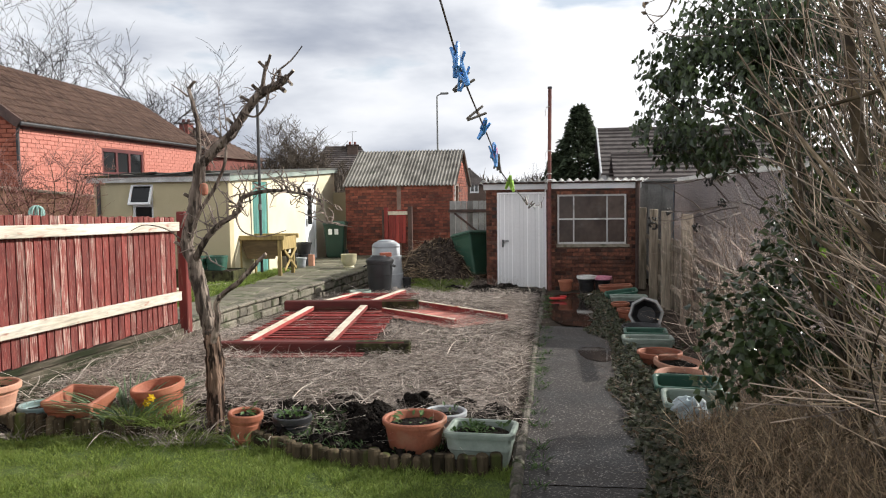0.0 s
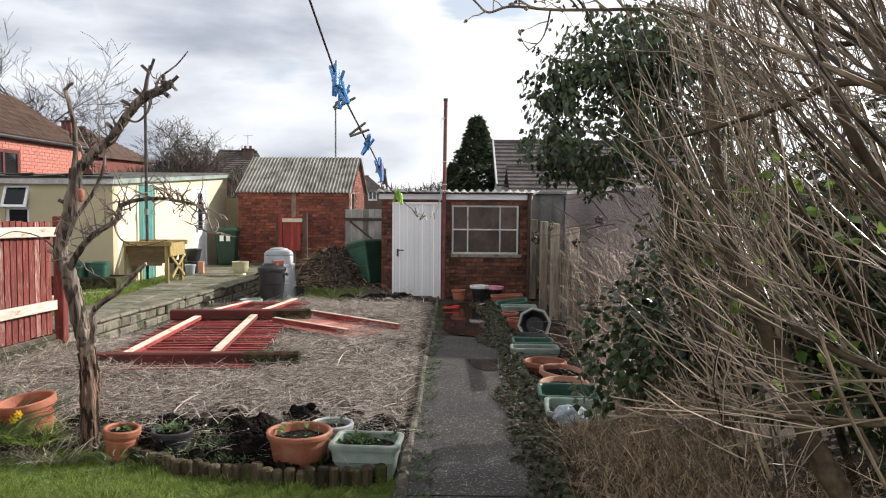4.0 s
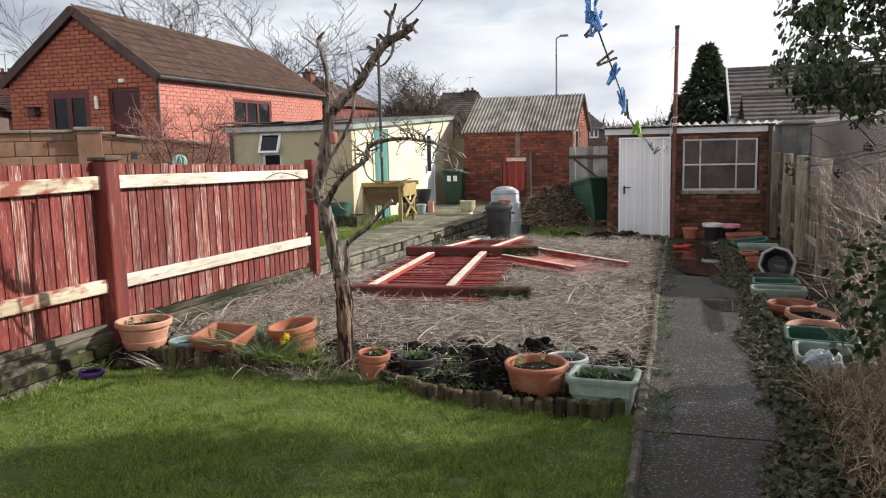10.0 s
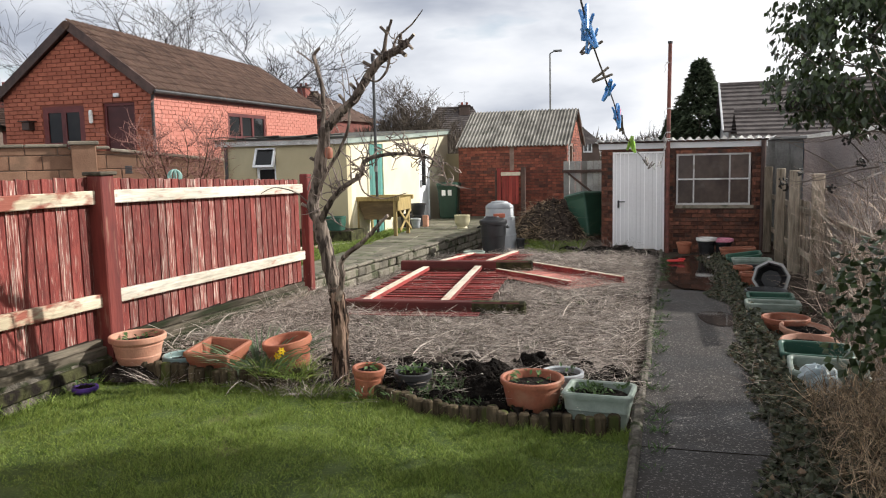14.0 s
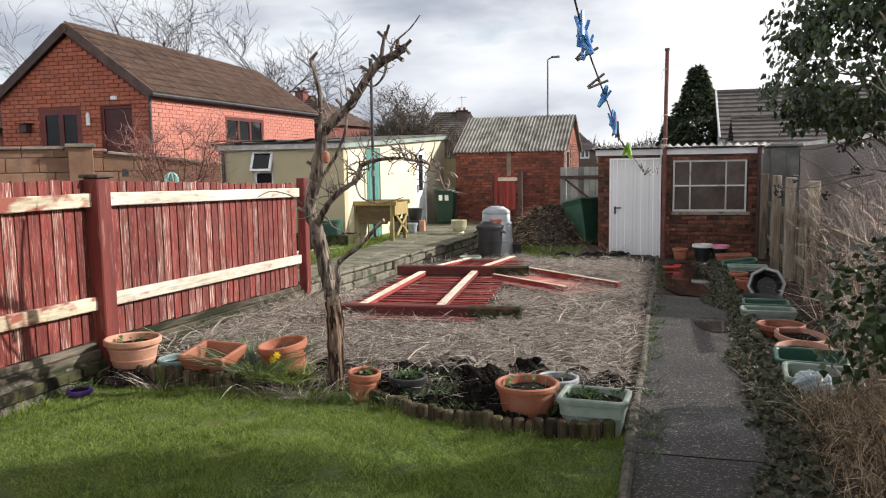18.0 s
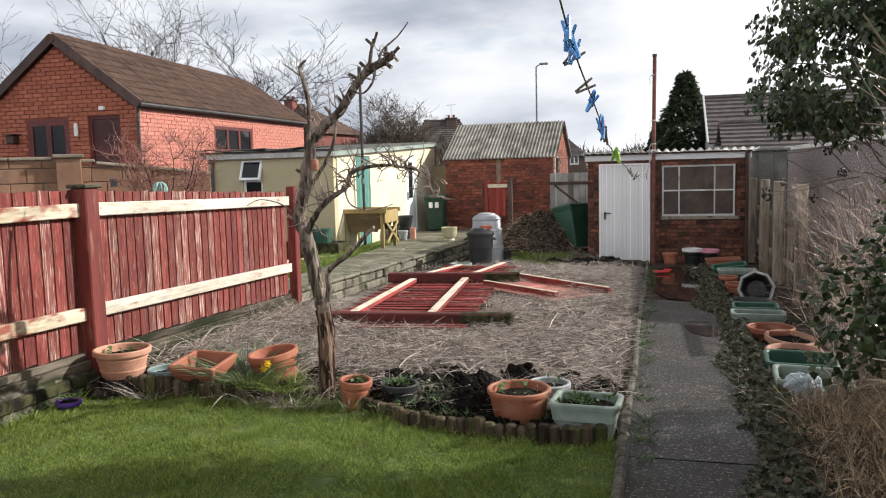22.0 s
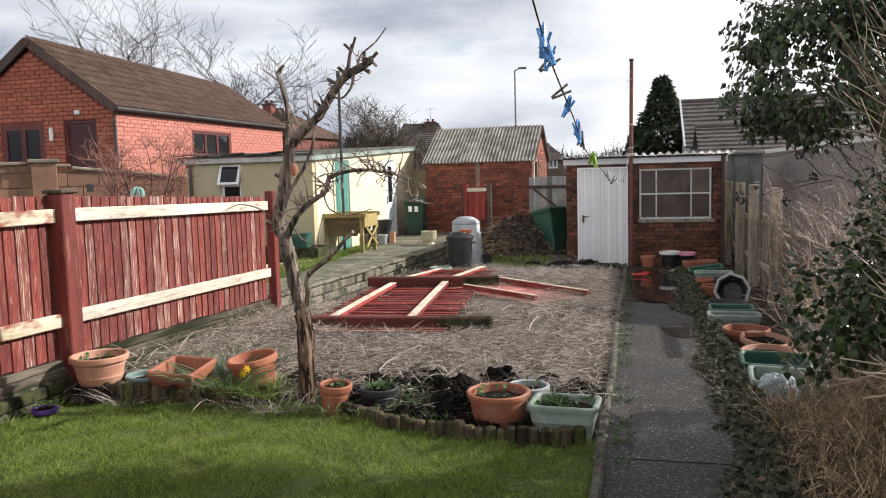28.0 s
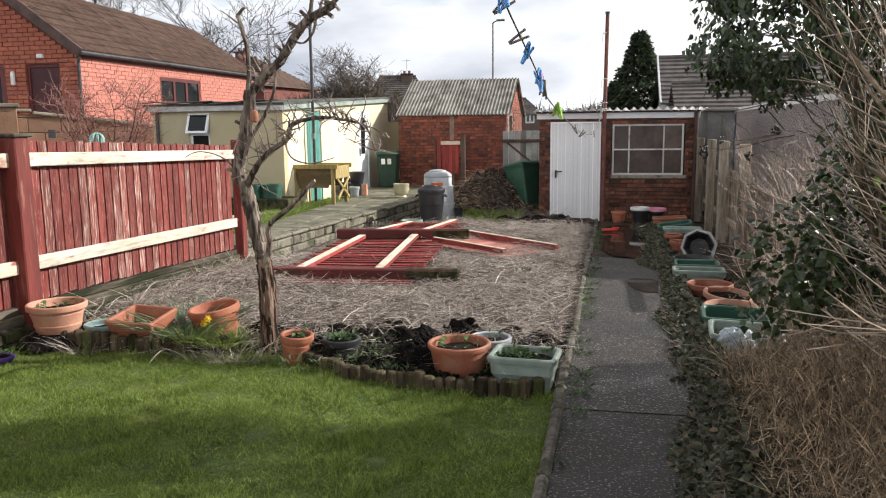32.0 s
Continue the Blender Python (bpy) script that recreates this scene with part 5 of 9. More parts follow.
for k in range(20):
    ya, yb = lerp(-0.16, GL + 0.12, k / 20), lerp(-0.16, GL + 0.12, (k + 1) / 20)
    za, zb = ridge + 0.03 - RIDGE_SAG * k / 20, ridge + 0.03 - RIDGE_SAG * (k + 1) / 20
    part("ridge_tile", Geo().tube([(0, ya, za), (0, yb - 0.012, zb)], [0.10, 0.107], 10), "tile", GAR)

# ---- block wall behind the fence ----
BW = thing("block_wall", (-8.6, 10.05, 0.0), "brown concrete block boundary wall with coping", "wall", kind="structure")
wa, wb = Vector((-12.2, 7.4)), Vector((-7.2, 11.62))
wd = (wb - wa)
wlen, wang = wd.length, math.degrees(math.atan2(wd.y, wd.x))
pier_u = 4.42


def wall_top(u):
    return 1.93 if u < pier_u else lerp(1.90, 1.66, (u - pier_u) / (wlen - pier_u))


bl = Matrix.Translation((wa.x + 8.6, wa.y - 10.05, 0)) @ pose(0, 0, 0, 0, 0, wang)
rng = random.Random(31)
g = Geo()
for ua, ub in ((0, pier_u), (pier_u, wlen)):
    q = [(ua, 0.02, -0.1), (ub, 0.02, -0.1), (ub, 0.02, wall_top(ub - 0.001) - 0.01), (ua, 0.02, wall_top(ua + 0.001) - 0.01), (ua, 0.13, -0.1), (ub, 0.13, -0.1), (ub, 0.13, wall_top(ub - 0.001) - 0.01), (ua, 0.13, wall_top(ua + 0.001) - 0.01)]
    g.add([bl @ Vector(p) for p in q], [[0, 1, 2, 3], [4, 7, 6, 5], [3, 2, 6, 7], [0, 3, 7, 4], [1, 5, 6, 2]])
part("core", g, "mortar", BW)
for r in range(9):
    u = -0.22 * (r % 2)
    while u < wlen:
        v0 = r * 0.225
        a, b = max(u, 0), min(u + 0.45, wlen)
        v1 = min(v0 + 0.225, wall_top((a + b) / 2))
        if v1 - v0 > 0.06 and b - a > 0.08:
            ob = part("block", Geo().box((0, 0, 0), (b - a - 0.012, 0.05, v1 - v0 - 0.012), 0.006), "block", BW)
            ob.matrix_basis = bl @ Matrix.Translation(((a + b) / 2, 0.02 + rng.uniform(-0.004, 0.004), (v0 + v1) / 2))
        u += 0.45
u = 0.0
while u < wlen - 0.1:
    b = min(u + 0.6, wlen)
    ob = part("coping", Geo().box((0, 0, 0), (b - u - 0.01, 0.22, 0.05), 0.012, Euler((0, math.atan2(wall_top(u + 0.01) - wall_top(b - 0.01), b - u) if u > pier_u else 0, 0)).to_matrix()), "coping", BW)
    ob.matrix_basis = bl @ Matrix.Translation(((u + b) / 2, 0.07, wall_top((u + b) / 2) + 0.02))
    u = b
part("pier", Geo().box(bl @ Vector((pier_u, 0.05, 0.95)), (0.36, 0.3, 2.02), 0.012, bl.to_3x3()), "block", BW, "square block pier")
part("pier_cap", Geo().box(bl @ Vector((pier_u, 0.05, 1.985)), (0.44, 0.38, 0.06), 0.012, bl.to_3x3()), "coping", BW)

# ---- containers ----
def rrect(w, d, r, z, k=4):
    """A rounded-rectangle loop, anticlockwise."""
    pts = []
    r = min(r, w / 2 - 1e-4, d / 2 - 1e-4)
    for cx, cy, a0 in ((w / 2 - r, d / 2 - r, 0), (-w / 2 + r, d / 2 - r, 90), (-w / 2 + r, -d / 2 + r, 180), (w / 2 - r, -d / 2 + r, 270)):
        for i in range(k + 1):
            a = radians(a0 + 90 * i / k)
            pts.append((cx + r * math.cos(a), cy + r * math.sin(a), z))
    return pts


def loops(g, ls, close_first=False, close_last=False):
    n = len(ls[0])
    vs = [p for l in ls for p in l]
    fs = [[i * n + k, i * n + (k + 1) % n, (i + 1) * n + (k + 1) % n, (i + 1) * n + k] for i in range(len(ls) - 1) for k in range(n)]
    if close_first:
        fs.append(list(range(n))[::-1])
    if close_last:
        fs.append([(len(ls) - 1) * n + k for k in range(n)])
    return g.add(vs, fs)


def soil_disc(r, z, seed, sx=1.0, sy=1.0, n=18):
    g = Geo()
    rng = random.Random(seed)
    rings = [(0.0, 0.02), (0.4, 0.012), (0.75, 0.006), (1.0, -0.004)]
    vs = [(0, 0, z + 0.015)]
    for q, dz in rings[1:]:
        for k in range(n):
            a = 2 * math.pi * k / n
            vs.append((r * q * sx * math.cos(a), r * q * sy * math.sin(a), z + dz + rng.uniform(-0.008, 0.008)))
    fs = [[0, 1 + k, 1 + (k + 1) % n] for k in range(n)]
    for i in range(2):
        fs += [[1 + i * n + k, 1 + (i + 1) * n + k, 1 + (i + 1) * n + (k + 1) % n, 1 + i * n + (k + 1) % n] for k in range(n)]
    return g.add(vs, fs)


def leaf_clump(rng, n, spread, height, size, z0=0.0, up=0.5):
    """Small pointed leaves on short stalks, in one mesh."""
    g = Geo()
    for _ in range(n):
        a = rng.uniform(0, 2 * math.pi)
        r = spread * math.sqrt(rng.random())
        p = Vector((r * math.cos(a), r * math.sin(a), z0 + height * rng.random()))
        d = Vector((math.cos(a) + rng.uniform(-0.7, 0.7), math.sin(a) + rng.uniform(-0.7, 0.7), rng.uniform(-0.2, up * 2))).normalized()
        s = Vector((-d.y, d.x, rng.uniform(-0.4, 0.4))).normalized()
        ln = size * rng.uniform(0.6, 1.3)
        up_v = d.cross(s).normalized() * ln * 0.12
        g.add([p, p + d * ln * 0.5 + s * ln * 0.28 + up_v, p + d * ln, p + d * ln * 0.5 - s * ln * 0.28 + up_v], [[0, 1, 2, 3]])
    return g


def round_pot(name, loc, r, h, mat, label, taper=0.72, rim=0.028, tilt=(0, 0), fill=0.84, plants=0, ribs=2, group="", soil="peat"):
    t = thing(name, loc, label, "plant pot", group)
    t.rotation_euler = (radians(tilt[0]), radians(tilt[1]), 0)
    b = r * taper
    prof = [(b * 0.35, 0.004), (b - 0.008, 0.0), (b, 0.008)]
    body = h - rim * 1.5
    for k in range(ribs):
        z = lerp(0.35, 0.85, k / max(1, ribs - 1)) * body
        rr = lerp(b, r * 0.93, z / h)
        prof += [(rr - 0.001, z - 0.008), (rr + 0.003, z - 0.006), (rr + 0.003, z + 0.004), (rr, z + 0.006)]
    prof += [(r * 0.925, body), (r * 0.99, body + 0.004), (r, body + rim * 0.5), (r, h - 0.006), (r - 0.006, h), (r - 0.018, h), (r - 0.026, h - 0.008), (r * 0.86, body), (b * 0.95, 0.03), (0.001, 0.03)]
    part("body", Geo().lathe(prof, 40), mat, t, smooth=True)
    if fill:
        rr = lerp(b, r * 0.87, fill)
        part("compost", soil_disc(rr, h * fill, int(abs(loc[0]) * 997)), soil, t, "dark compost")
    if plants:
        tagged(part("seedling_growth", leaf_clump(random.Random(int(abs(loc[1]) * 991)), plants, r * 0.62, 0.045, 0.05, h * fill + 0.01), "leaf_green", t, "small green seedlings"), kind="stuff")
    return t


def trough(name, loc, w, d, h, mat, label, rz=0.0, tilt=(0, 0), fill=0.75, plants=0, rim=0.03, group="", corner=0.05, taper=0.82, bands=1):
    t = thing(name, loc, label, "planter", group)
    t.rotation_euler = (radians(tilt[0]), radians(tilt[1]), radians(rz))
    g = Geo()
    ls = [rrect(w * taper * 0.9, d * taper * 0.85, corner * 0.6, 0.0), rrect(w * taper, d * taper, corner, 0.012)]
    for k in range(bands):
        z = h * lerp(0.5, 0.7, k)
        q = lerp(taper, 0.95, z / h)
        ls += [rrect(w * q, d * q, corner, z), rrect(w * q + 0.014, d * q + 0.014, corner, z + 0.008)]
    ls += [rrect(w * 0.935, d * 0.92, corner, h - rim * 1.4), rrect(w * 0.99, d * 0.985, corner + 0.01, h - rim * 1.3), rrect(w, d, corner + 0.012, h - rim * 0.7), rrect(w, d, corner + 0.012, h - 0.008), rrect(w - 0.016, d - 0.016, corner + 0.008, h),
           rrect(w - 0.05, d - 0.05, corner, h), rrect(w - 0.066, d - 0.066, corner, h - 0.01), rrect(w * taper * 0.92, d * taper * 0.9, corner * 0.8, 0.02)]
    loops(g, ls, True, True)
    part("body", g, mat, t, smooth=False)
    if fill:
        q = lerp(taper * 0.93, 0.9, fill)
        part("compost", soil_disc(0.5, h * fill, int(abs(loc[1]) * 313), w * q * 0.98, d * q * 0.98, 24), "peat", t, "dark compost")
    if plants:
        rng = random.Random(int(abs(loc[0]) * 977))
        g = Geo()
        for k in range(plants):
            cl = leaf_clump(rng, 9, 0.035, 0.03, 0.04, 0.0)
            ox, oy = rng.uniform(-w * 0.36, w * 0.36), rng.uniform(-d * 0.34, d * 0.34)
            g.add([(p[0] + ox, p[1] + oy, p[2] + h * fill + 0.012) for p in cl.v], cl.f)
        tagged(part("seedling_growth", g, "leaf_green", t, "small green seedlings"), kind="stuff")
    return t


BED = "pots along the flower bed"
ROW = "containers beside the path"
round_pot("plant_pot", (-3.95, 5.02, ground_z(-3.95, 5.1) + 0.05), 0.212, 0.215, "terracotta_pale", "faded terracotta plastic pot with sparse seedlings by the fence", rim=0.03, plants=26, group=BED, fill=0.74, ribs=2)
round_pot("plant_pot", (-3.66, 5.16, ground_z(-3.66, 5.2)), 0.15, 0.11, "grey_teal", "shallow grey-green pot half hidden behind a trough", rim=0.025, fill=0.6, group=BED, ribs=1)
trough("planter", (-3.34, 5.16, ground_z(-3.33, 5.2) + 0.03), 0.37, 0.42, 0.18, "terracotta", "terracotta plastic trough tipped on the bed edge", rz=4, tilt=(4, 3), fill=0.3, group=BED, corner=0.012, rim=0.028, taper=0.74)
round_pot("plant_pot", (-2.88, 5.47, ground_z(-2.88, 5.5) + 0.02), 0.195, 0.24, "terracotta", "empty terracotta pot tilted in the bed", tilt=(5, -7), fill=0.2, group=BED, rim=0.035, ribs=1)
round_pot("plant_pot", (-2.07, 5.05, ground_z(-2.07, 5.2) - 0.06), 0.118, 0.24, "terracotta", "small terracotta pot beside the tree", rim=0.03, group=BED, tilt=(2, 4), plants=16, fill=0.87)
round_pot("plant_pot", (-1.76, 5.14, ground_z(-1.76, 5.2) - 0.03), 0.134, 0.17, "black_plastic", "black plastic pot with small weeds", rim=0.03, group=BED, plants=34, fill=0.85)
round_pot("plant_pot", (-0.87, 4.92, ground_z(-0.87, 5.0) - 0.05), 0.208, 0.26, "terracotta", "large terracotta pot with green seedlings by the log edging", rim=0.024, group=BED, plants=20, fill=0.8, ribs=0)
trough("planter", (-0.43, 4.83, ground_z(-0.43, 4.9) - 0.05), 0.43, 0.33, 0.235, "pale_green", "pale green plastic trough with seedlings by the kerb", rz=-4, fill=0.84, plants=12, group=BED, rim=0.028, corner=0.035, taper=0.78)
round_pot("plant_pot", (-0.73, 5.34, ground_z(-0.73, 5.34) - 0.02), 0.15, 0.16, "grey_plastic", "grey-green round pot behind the large pots", rim=0.025, group=BED, plants=14, fill=0.75)
round_pot("plant_pot", (-4.03, 4.52, ground_z(-4.03, 4.52) + 0.012), 0.09, 0.06, "purple", "small purple plastic pot on the lawn edge", rim=0.02, group=BED, plants=20, fill=0.8, ribs=0)

# along the right of the path
trough("planter", (1.06, 5.98, slope(6.1) + 0.01), 0.52, 0.36, 0.17, "pale_green", "pale green empty trough beside the path", rz=-3, tilt=(6, 2), fill=0.18, group=ROW, rim=0.045, corner=0.04)
trough("planter", (1.06, 6.48, slope(6.6) + 0.02), 0.52, 0.36, 0.17, "dark_green", "dark green empty trough beside the path", rz=-3, tilt=(5, 1), fill=0.18, group=ROW, corner=0.04)
round_pot("plant_pot", (1.11, 7.07, slope(7.1) - 0.02), 0.23, 0.14, "terracotta_pale", "wide terracotta pot in the row by the path", fill=0.7, group=ROW, rim=0.035, tilt=(3, 0))
round_pot("plant_pot", (1.14, 7.5, slope(7.6) + 0.00), 0.225, 0.15, "terracotta_pale", "wide faded terracotta pot in the row by the path", fill=0.75, group=ROW, rim=0.035, tilt=(4, 5))
round_pot("plant_pot", (1.02, 7.80, slope(7.8) + 0.02), 0.215, 0.16, "terracotta", "red terracotta pot in the row by the path", fill=0.6, group=ROW, rim=0.035)
trough("planter", (1.0, 8.62, slope(8.6) - 0.01), 0.54, 0.30, 0.19, "pale_green", "pale green trough in the row by the path", rz=-2, fill=0.4, group=ROW, rim=0.045, corner=0.03)
trough("planter", (1.02, 9.02, slope(9.0) + 0.01), 0.48, 0.28, 0.18, "dark_green", "dark green trough in the row by the path", rz=-2, tilt=(4, 0), fill=0.4, group=ROW, corner=0.03)
round_pot("plant_pot", (1.02, 9.42, slope(9.4) + 0.01), 0.23, 0.17, "black_plastic", "wide black pot in the row by the path", fill=0.3, group=ROW)
round_pot("plant_pot", (0.97, 10.75, slope(10.7) + 0.00), 0.13, 0.20, "terracotta", "small terracotta pot behind the octagonal planter", fill=0.85, group=ROW)
round_pot("plant_pot", (0.93, 11.35, slope(11.3) - 0.01), 0.13, 0.22, "terracotta", "small terracotta pot near the shed", fill=0.85, group=ROW)
trough("planter", (1.2, 11.7, slope(11.7) - 0.03), 0.5, 0.3, 0.20, "black_plastic", "black trough near the shed", fill=0.5, group=ROW, tilt=(2, 0))
trough("planter", (1.13, 12.3, slope(12.3) - 0.01), 0.56, 0.3, 0.22, "pale_green", "pale green trough near the shed", fill=0.5, group=ROW, corner=0.03)
trough("planter", (1.08, 12.75, slope(12.7) + 0.01), 0.52, 0.3, 0.23, "dark_green", "dark green trough near the shed", fill=0.5, group=ROW, tilt=(6, -8))
trough("planter", (1.05, 13.75, slope(13.7) - 0.03), 0.56, 0.32, 0.29, "terracotta", "tall terracotta trough against the shed corner", fill=0.6, group=ROW, corner=0.015, tilt=(0, -3))
round_pot("plant_pot", (0.2, 14.35, slope(14.3) + 0.10), 0.135, 0.20, "terracotta", "small terracotta pot by the shed door", fill=0.8, group=ROW)
round_pot("plant_pot", (0.58, 14.5, slope(14.5) + 0.02), 0.16, 0.30, "black_plastic", "black pot with a pale rim by the shed wall", fill=0.7, group=ROW)
round_pot("plant_pot", (0.86, 14.55, slope(14.5) + 0.02), 0.15, 0.28, "black_plastic", "black pot by the shed wall", fill=0.7, group=ROW)
for x, mt, nm in ((0.58, "white_peg", "whitish ring lying on a black pot"), (0.86, "pink_peg", "pink ring lying on a black pot")):
    g = Geo().lathe([(0.165, 0.0), (0.18, 0.012), (0.178, 0.055), (0.15, 0.06), (0.14, 0.03), (0.15, 0.0)], 28)
    solid("pot_ring", g, mt, nm, "ring", loc=(x, 14.5 + (0.05 if x > 0.7 else 0), slope(14.5) + (0.315 if x < 0.7 else 0.295)), smooth=True)
g = Geo().lathe([(0.12, 0.0), (0.15, 0.01), (0.15, 0.05), (0.12, 0.055), (0.11, 0.02)], 24)
solid("saucer", g, "white_peg", "upturned white saucer on the wet path", "saucer", loc=(0.72, 13.9, slope(13.9) + 0.03), smooth=True)
g = Geo().box((0, 0, 0.02), (0.26, 0.12, 0.035), 0.012, Euler((0, 0, 0.3)).to_matrix()).box((0.1, 0.05, 0.045), (0.12, 0.06, 0.03), 0.01)
solid("toy_spade", g, "red_thing", "bright red plastic scoop lying by the path", "scoop", loc=(0.05, 13.4, slope(13.4) + 0.035))

# octagonal planter lying on its side
OCT = thing("octagonal_planter", (1.16, 10.2, slope(10.2) + 0.20), "grey-white octagonal plastic planter lying on its side", "planter", ROW)
OCT.rotation_euler = (radians(78), radians(14), radians(-10))
pr = [(0.13, -0.18), (0.20, 0.08), (0.22, 0.088), (0.22, 0.128), (0.192, 0.132), (0.18, 0.08), (0.12, -0.15), (0.001, -0.15)]
part("body", Geo().lathe(pr, 8, turn=math.pi / 8), "pale_plastic", OCT, "chipped grey-white plastic")
# black liner over the pale inner wall stands in for the shade inside
part("inside", Geo().lathe([(0.001, -0.146), (0.117, -0.146), (0.175, 0.076)], 8, turn=math.pi / 8), "black_plastic", OCT, "empty inside, coloured black for its shade")
# crumpled bag
g = Geo()
rng = random.Random(12)
vs = []
for i in range(9):
    for k in range(16):
        a, b = 2 * math.pi * k / 16, math.pi * (i + 0.5) / 9
        q = 1 + 0.35 * noise.noise((math.cos(a) * 2.2, math.sin(a) * 2.2, b * 2.5))
        vs.append((0.15 * q * math.sin(b) * math.cos(a), 0.11 * q * math.sin(b) * math.sin(a), 0.09 + 0.10 * q * -math.cos(b)))
g.add(vs, [[i * 16 + k, i * 16 + (k + 1) % 16, (i + 1) * 16 + (k + 1) % 16, (i + 1) * 16 + k] for i in range(8) for k in range(16)])
g.add([vs[k] for k in range(16)], [list(range(16))[::-1]])
g.add([vs[128 + k] for k in range(16)], [list(range(16))])
solid("plastic_bag", g, "bag", "crumpled pale blue plastic bag beside a trough", "bag", loc=(0.98, 5.82, slope(5.8) + 0.02))

# ---- log-roll edging ----
EDGE = thing("log_edging", (-2.2, 4.95, -0.05), "mossy half-log roll edging along the lawn", "edging", kind="structure")
rng = random.Random(17)
for s0, s1 in ((-4.05, -2.5), (-2.0, -0.27)):
    x = s0
    while x < s1:
        w = rng.uniform(0.062, 0.078)
        y = border_y(x)
        zt = ground_z(x, y - 0.1) + (0.155 if x < -2.4 else 0.125) + rng.uniform(-0.022, 0.018)
        zb = ground_z(x, y - 0.1) - 0.06
        n = 9
        rr = w * 0.52
        vs = [(rr * math.cos(2 * math.pi * k / n), rr * math.sin(2 * math.pi * k / n), z * 1.0) for z in (0, zt - zb - 0.012) for k in range(n)]
        vs += [(0.75 * rr * math.cos(2 * math.pi * k / n), 0.75 * rr * math.sin(2 * math.pi * k / n), zt - zb) for k in range(n)]
        fs = [[i * n + k, i * n + (k + 1) % n, (i + 1) * n + (k + 1) % n, (i + 1) * n + k] for i in range(2) for k in range(n)] + [[2 * n + k for k in range(n)]]
        ob = part("log", Geo().add(vs, fs), "log", EDGE)
        ob.location = (x + 2.2, y - 4.95 + rng.uniform(-0.008, 0.008), zb + 0.05)
        ob.rotation_euler = (radians(rng.uniform(-5, 3)), radians(rng.uniform(-4, 4)), rng.uniform(0, 6))
        x += w * 0.97

# ---- fallen fence panels ----
def fallen_panel():
    t = thing("fallen_fence_panel", (-2.6, 10.3, 0.0), "fallen red fence section of two bays lying on the straw", "fence panel", "fallen fence panels")
    L = lambda x, y, z: (x + 2.6, y - 10.3, z)
    bz = lambda y: -0.012 * y + 0.055
    rng = random.Random(6)
    posts = [((-3.47, 7.60), (-1.50, 7.86), 0.125), ((-3.80, 10.72), (-1.98, 11.05), 0.16)]
    for (a, b, lift) in posts:
        g = Geo().beam(L(a[0], a[1], bz(a[1]) + lift), L(b[0], b[1], bz(b[1]) + lift - 0.015), 0.12, 0.135, 0.012)
        post = part("post", g, "red_beam", t, "dark red square post, its foot stained green-black")
        p, q = Vector(L(a[0], a[1], bz(a[1]) + lift)), Vector(L(b[0], b[1], bz(b[1]) + lift - 0.015))
        part("post_foot", Geo().beam(p.lerp(q, 0.74), q + (q - p).normalized() * 0.06, 0.127, 0.142, 0.02), "mossy_wood", post, "green-black rotten post foot")
    rails = [((-3.25, 7.75, 0.10), (-3.42, 10.75, 0.12)), ((-2.36, 7.85, 0.10), (-2.67, 10.85, 0.13)), ((-3.50, 10.95, 0.12), (-3.27, 13.0, 0.08)), ((-2.72, 11.0, 0.13), (-2.58, 13.25, 0.09))]
    for a, b in rails:
        g = Geo().beam(L(a[0], a[1], bz(a[1]) + a[2]), L(b[0], b[1], bz(b[1]) + b[2]), 0.10, 0.05, 0.006)
        r = part("rail", g, "red_dry", t, "rail with a worn cream face")
        g = Geo().beam(L(a[0], a[1] + 0.02, bz(a[1]) + a[2] + 0.027), L(b[0], b[1] - 0.02, bz(b[1]) + b[2] + 0.027), 0.094, 0.006, 0.001)
        part("worn_face", g, "cream_slat", r, "worn cream paint")
    for (y0, y1, xl, xr, sk, lf) in ((7.42, 10.9, -3.46, -1.9, -0.095, 0.07), (10.98, 12.95, -3.62, -2.35, 0.05, 0.085)):
        n = int((y1 - y0) / 0.112)
        for k in range(n):
            y = lerp(y0, y1, (k + 0.5) / n)
            dx = sk * (y - y0)
            if y0 < 8:
                dx = -0.095 * (y - 7.7)
            zz = bz(y) + lf + rng.uniform(-0.006, 0.006)
            g = Geo().box((0, 0, 0), (xr - xl + rng.uniform(-0.02, 0.02), 0.112, 0.012), 0.003, Euler((radians(-6 + rng.uniform(-1.5, 1.5)), radians(rng.uniform(-0.6, 0.6)), radians(5 + rng.uniform(-0.7, 0.7)))).to_matrix())
            ob = part("board", g, "red_dry", t)
            ob.location = L((xl + xr) / 2 + dx, y, zz)
    return t


fallen_panel()
t = thing("fallen_fence_panel", (-1.5, 10.7, 0.0), "smaller fallen red fence panel with pale worn boards", "fence panel", "fallen fence panels")
a0, a1, b0, b1 = Vector((-2.02, 11.45, 0.03)), Vector((-0.60, 10.08, 0.045)), Vector((-2.38, 10.75, 0.02)), Vector((-1.22, 9.72, 0.03))
o = Vector((1.5, -10.7, 0.0))
for a, b in ((a0, a1), (b0, b1)):
    r = part("rail", Geo().beam(a + o, b + o, 0.05, 0.075, 0.006), "red_dry", t, "rail with worn cream edge")
    part("worn_face", Geo().beam(a + o + Vector((0.01, -0.01, 0.04)), b + o + Vector((-0.01, 0.01, 0.04)), 0.046, 0.006, 0.001), "cream_slat", r, "worn cream paint")
rng = random.Random(9)
d = (a1 - a0).normalized()
nrm = Vector((-d.y, d.x, 0))
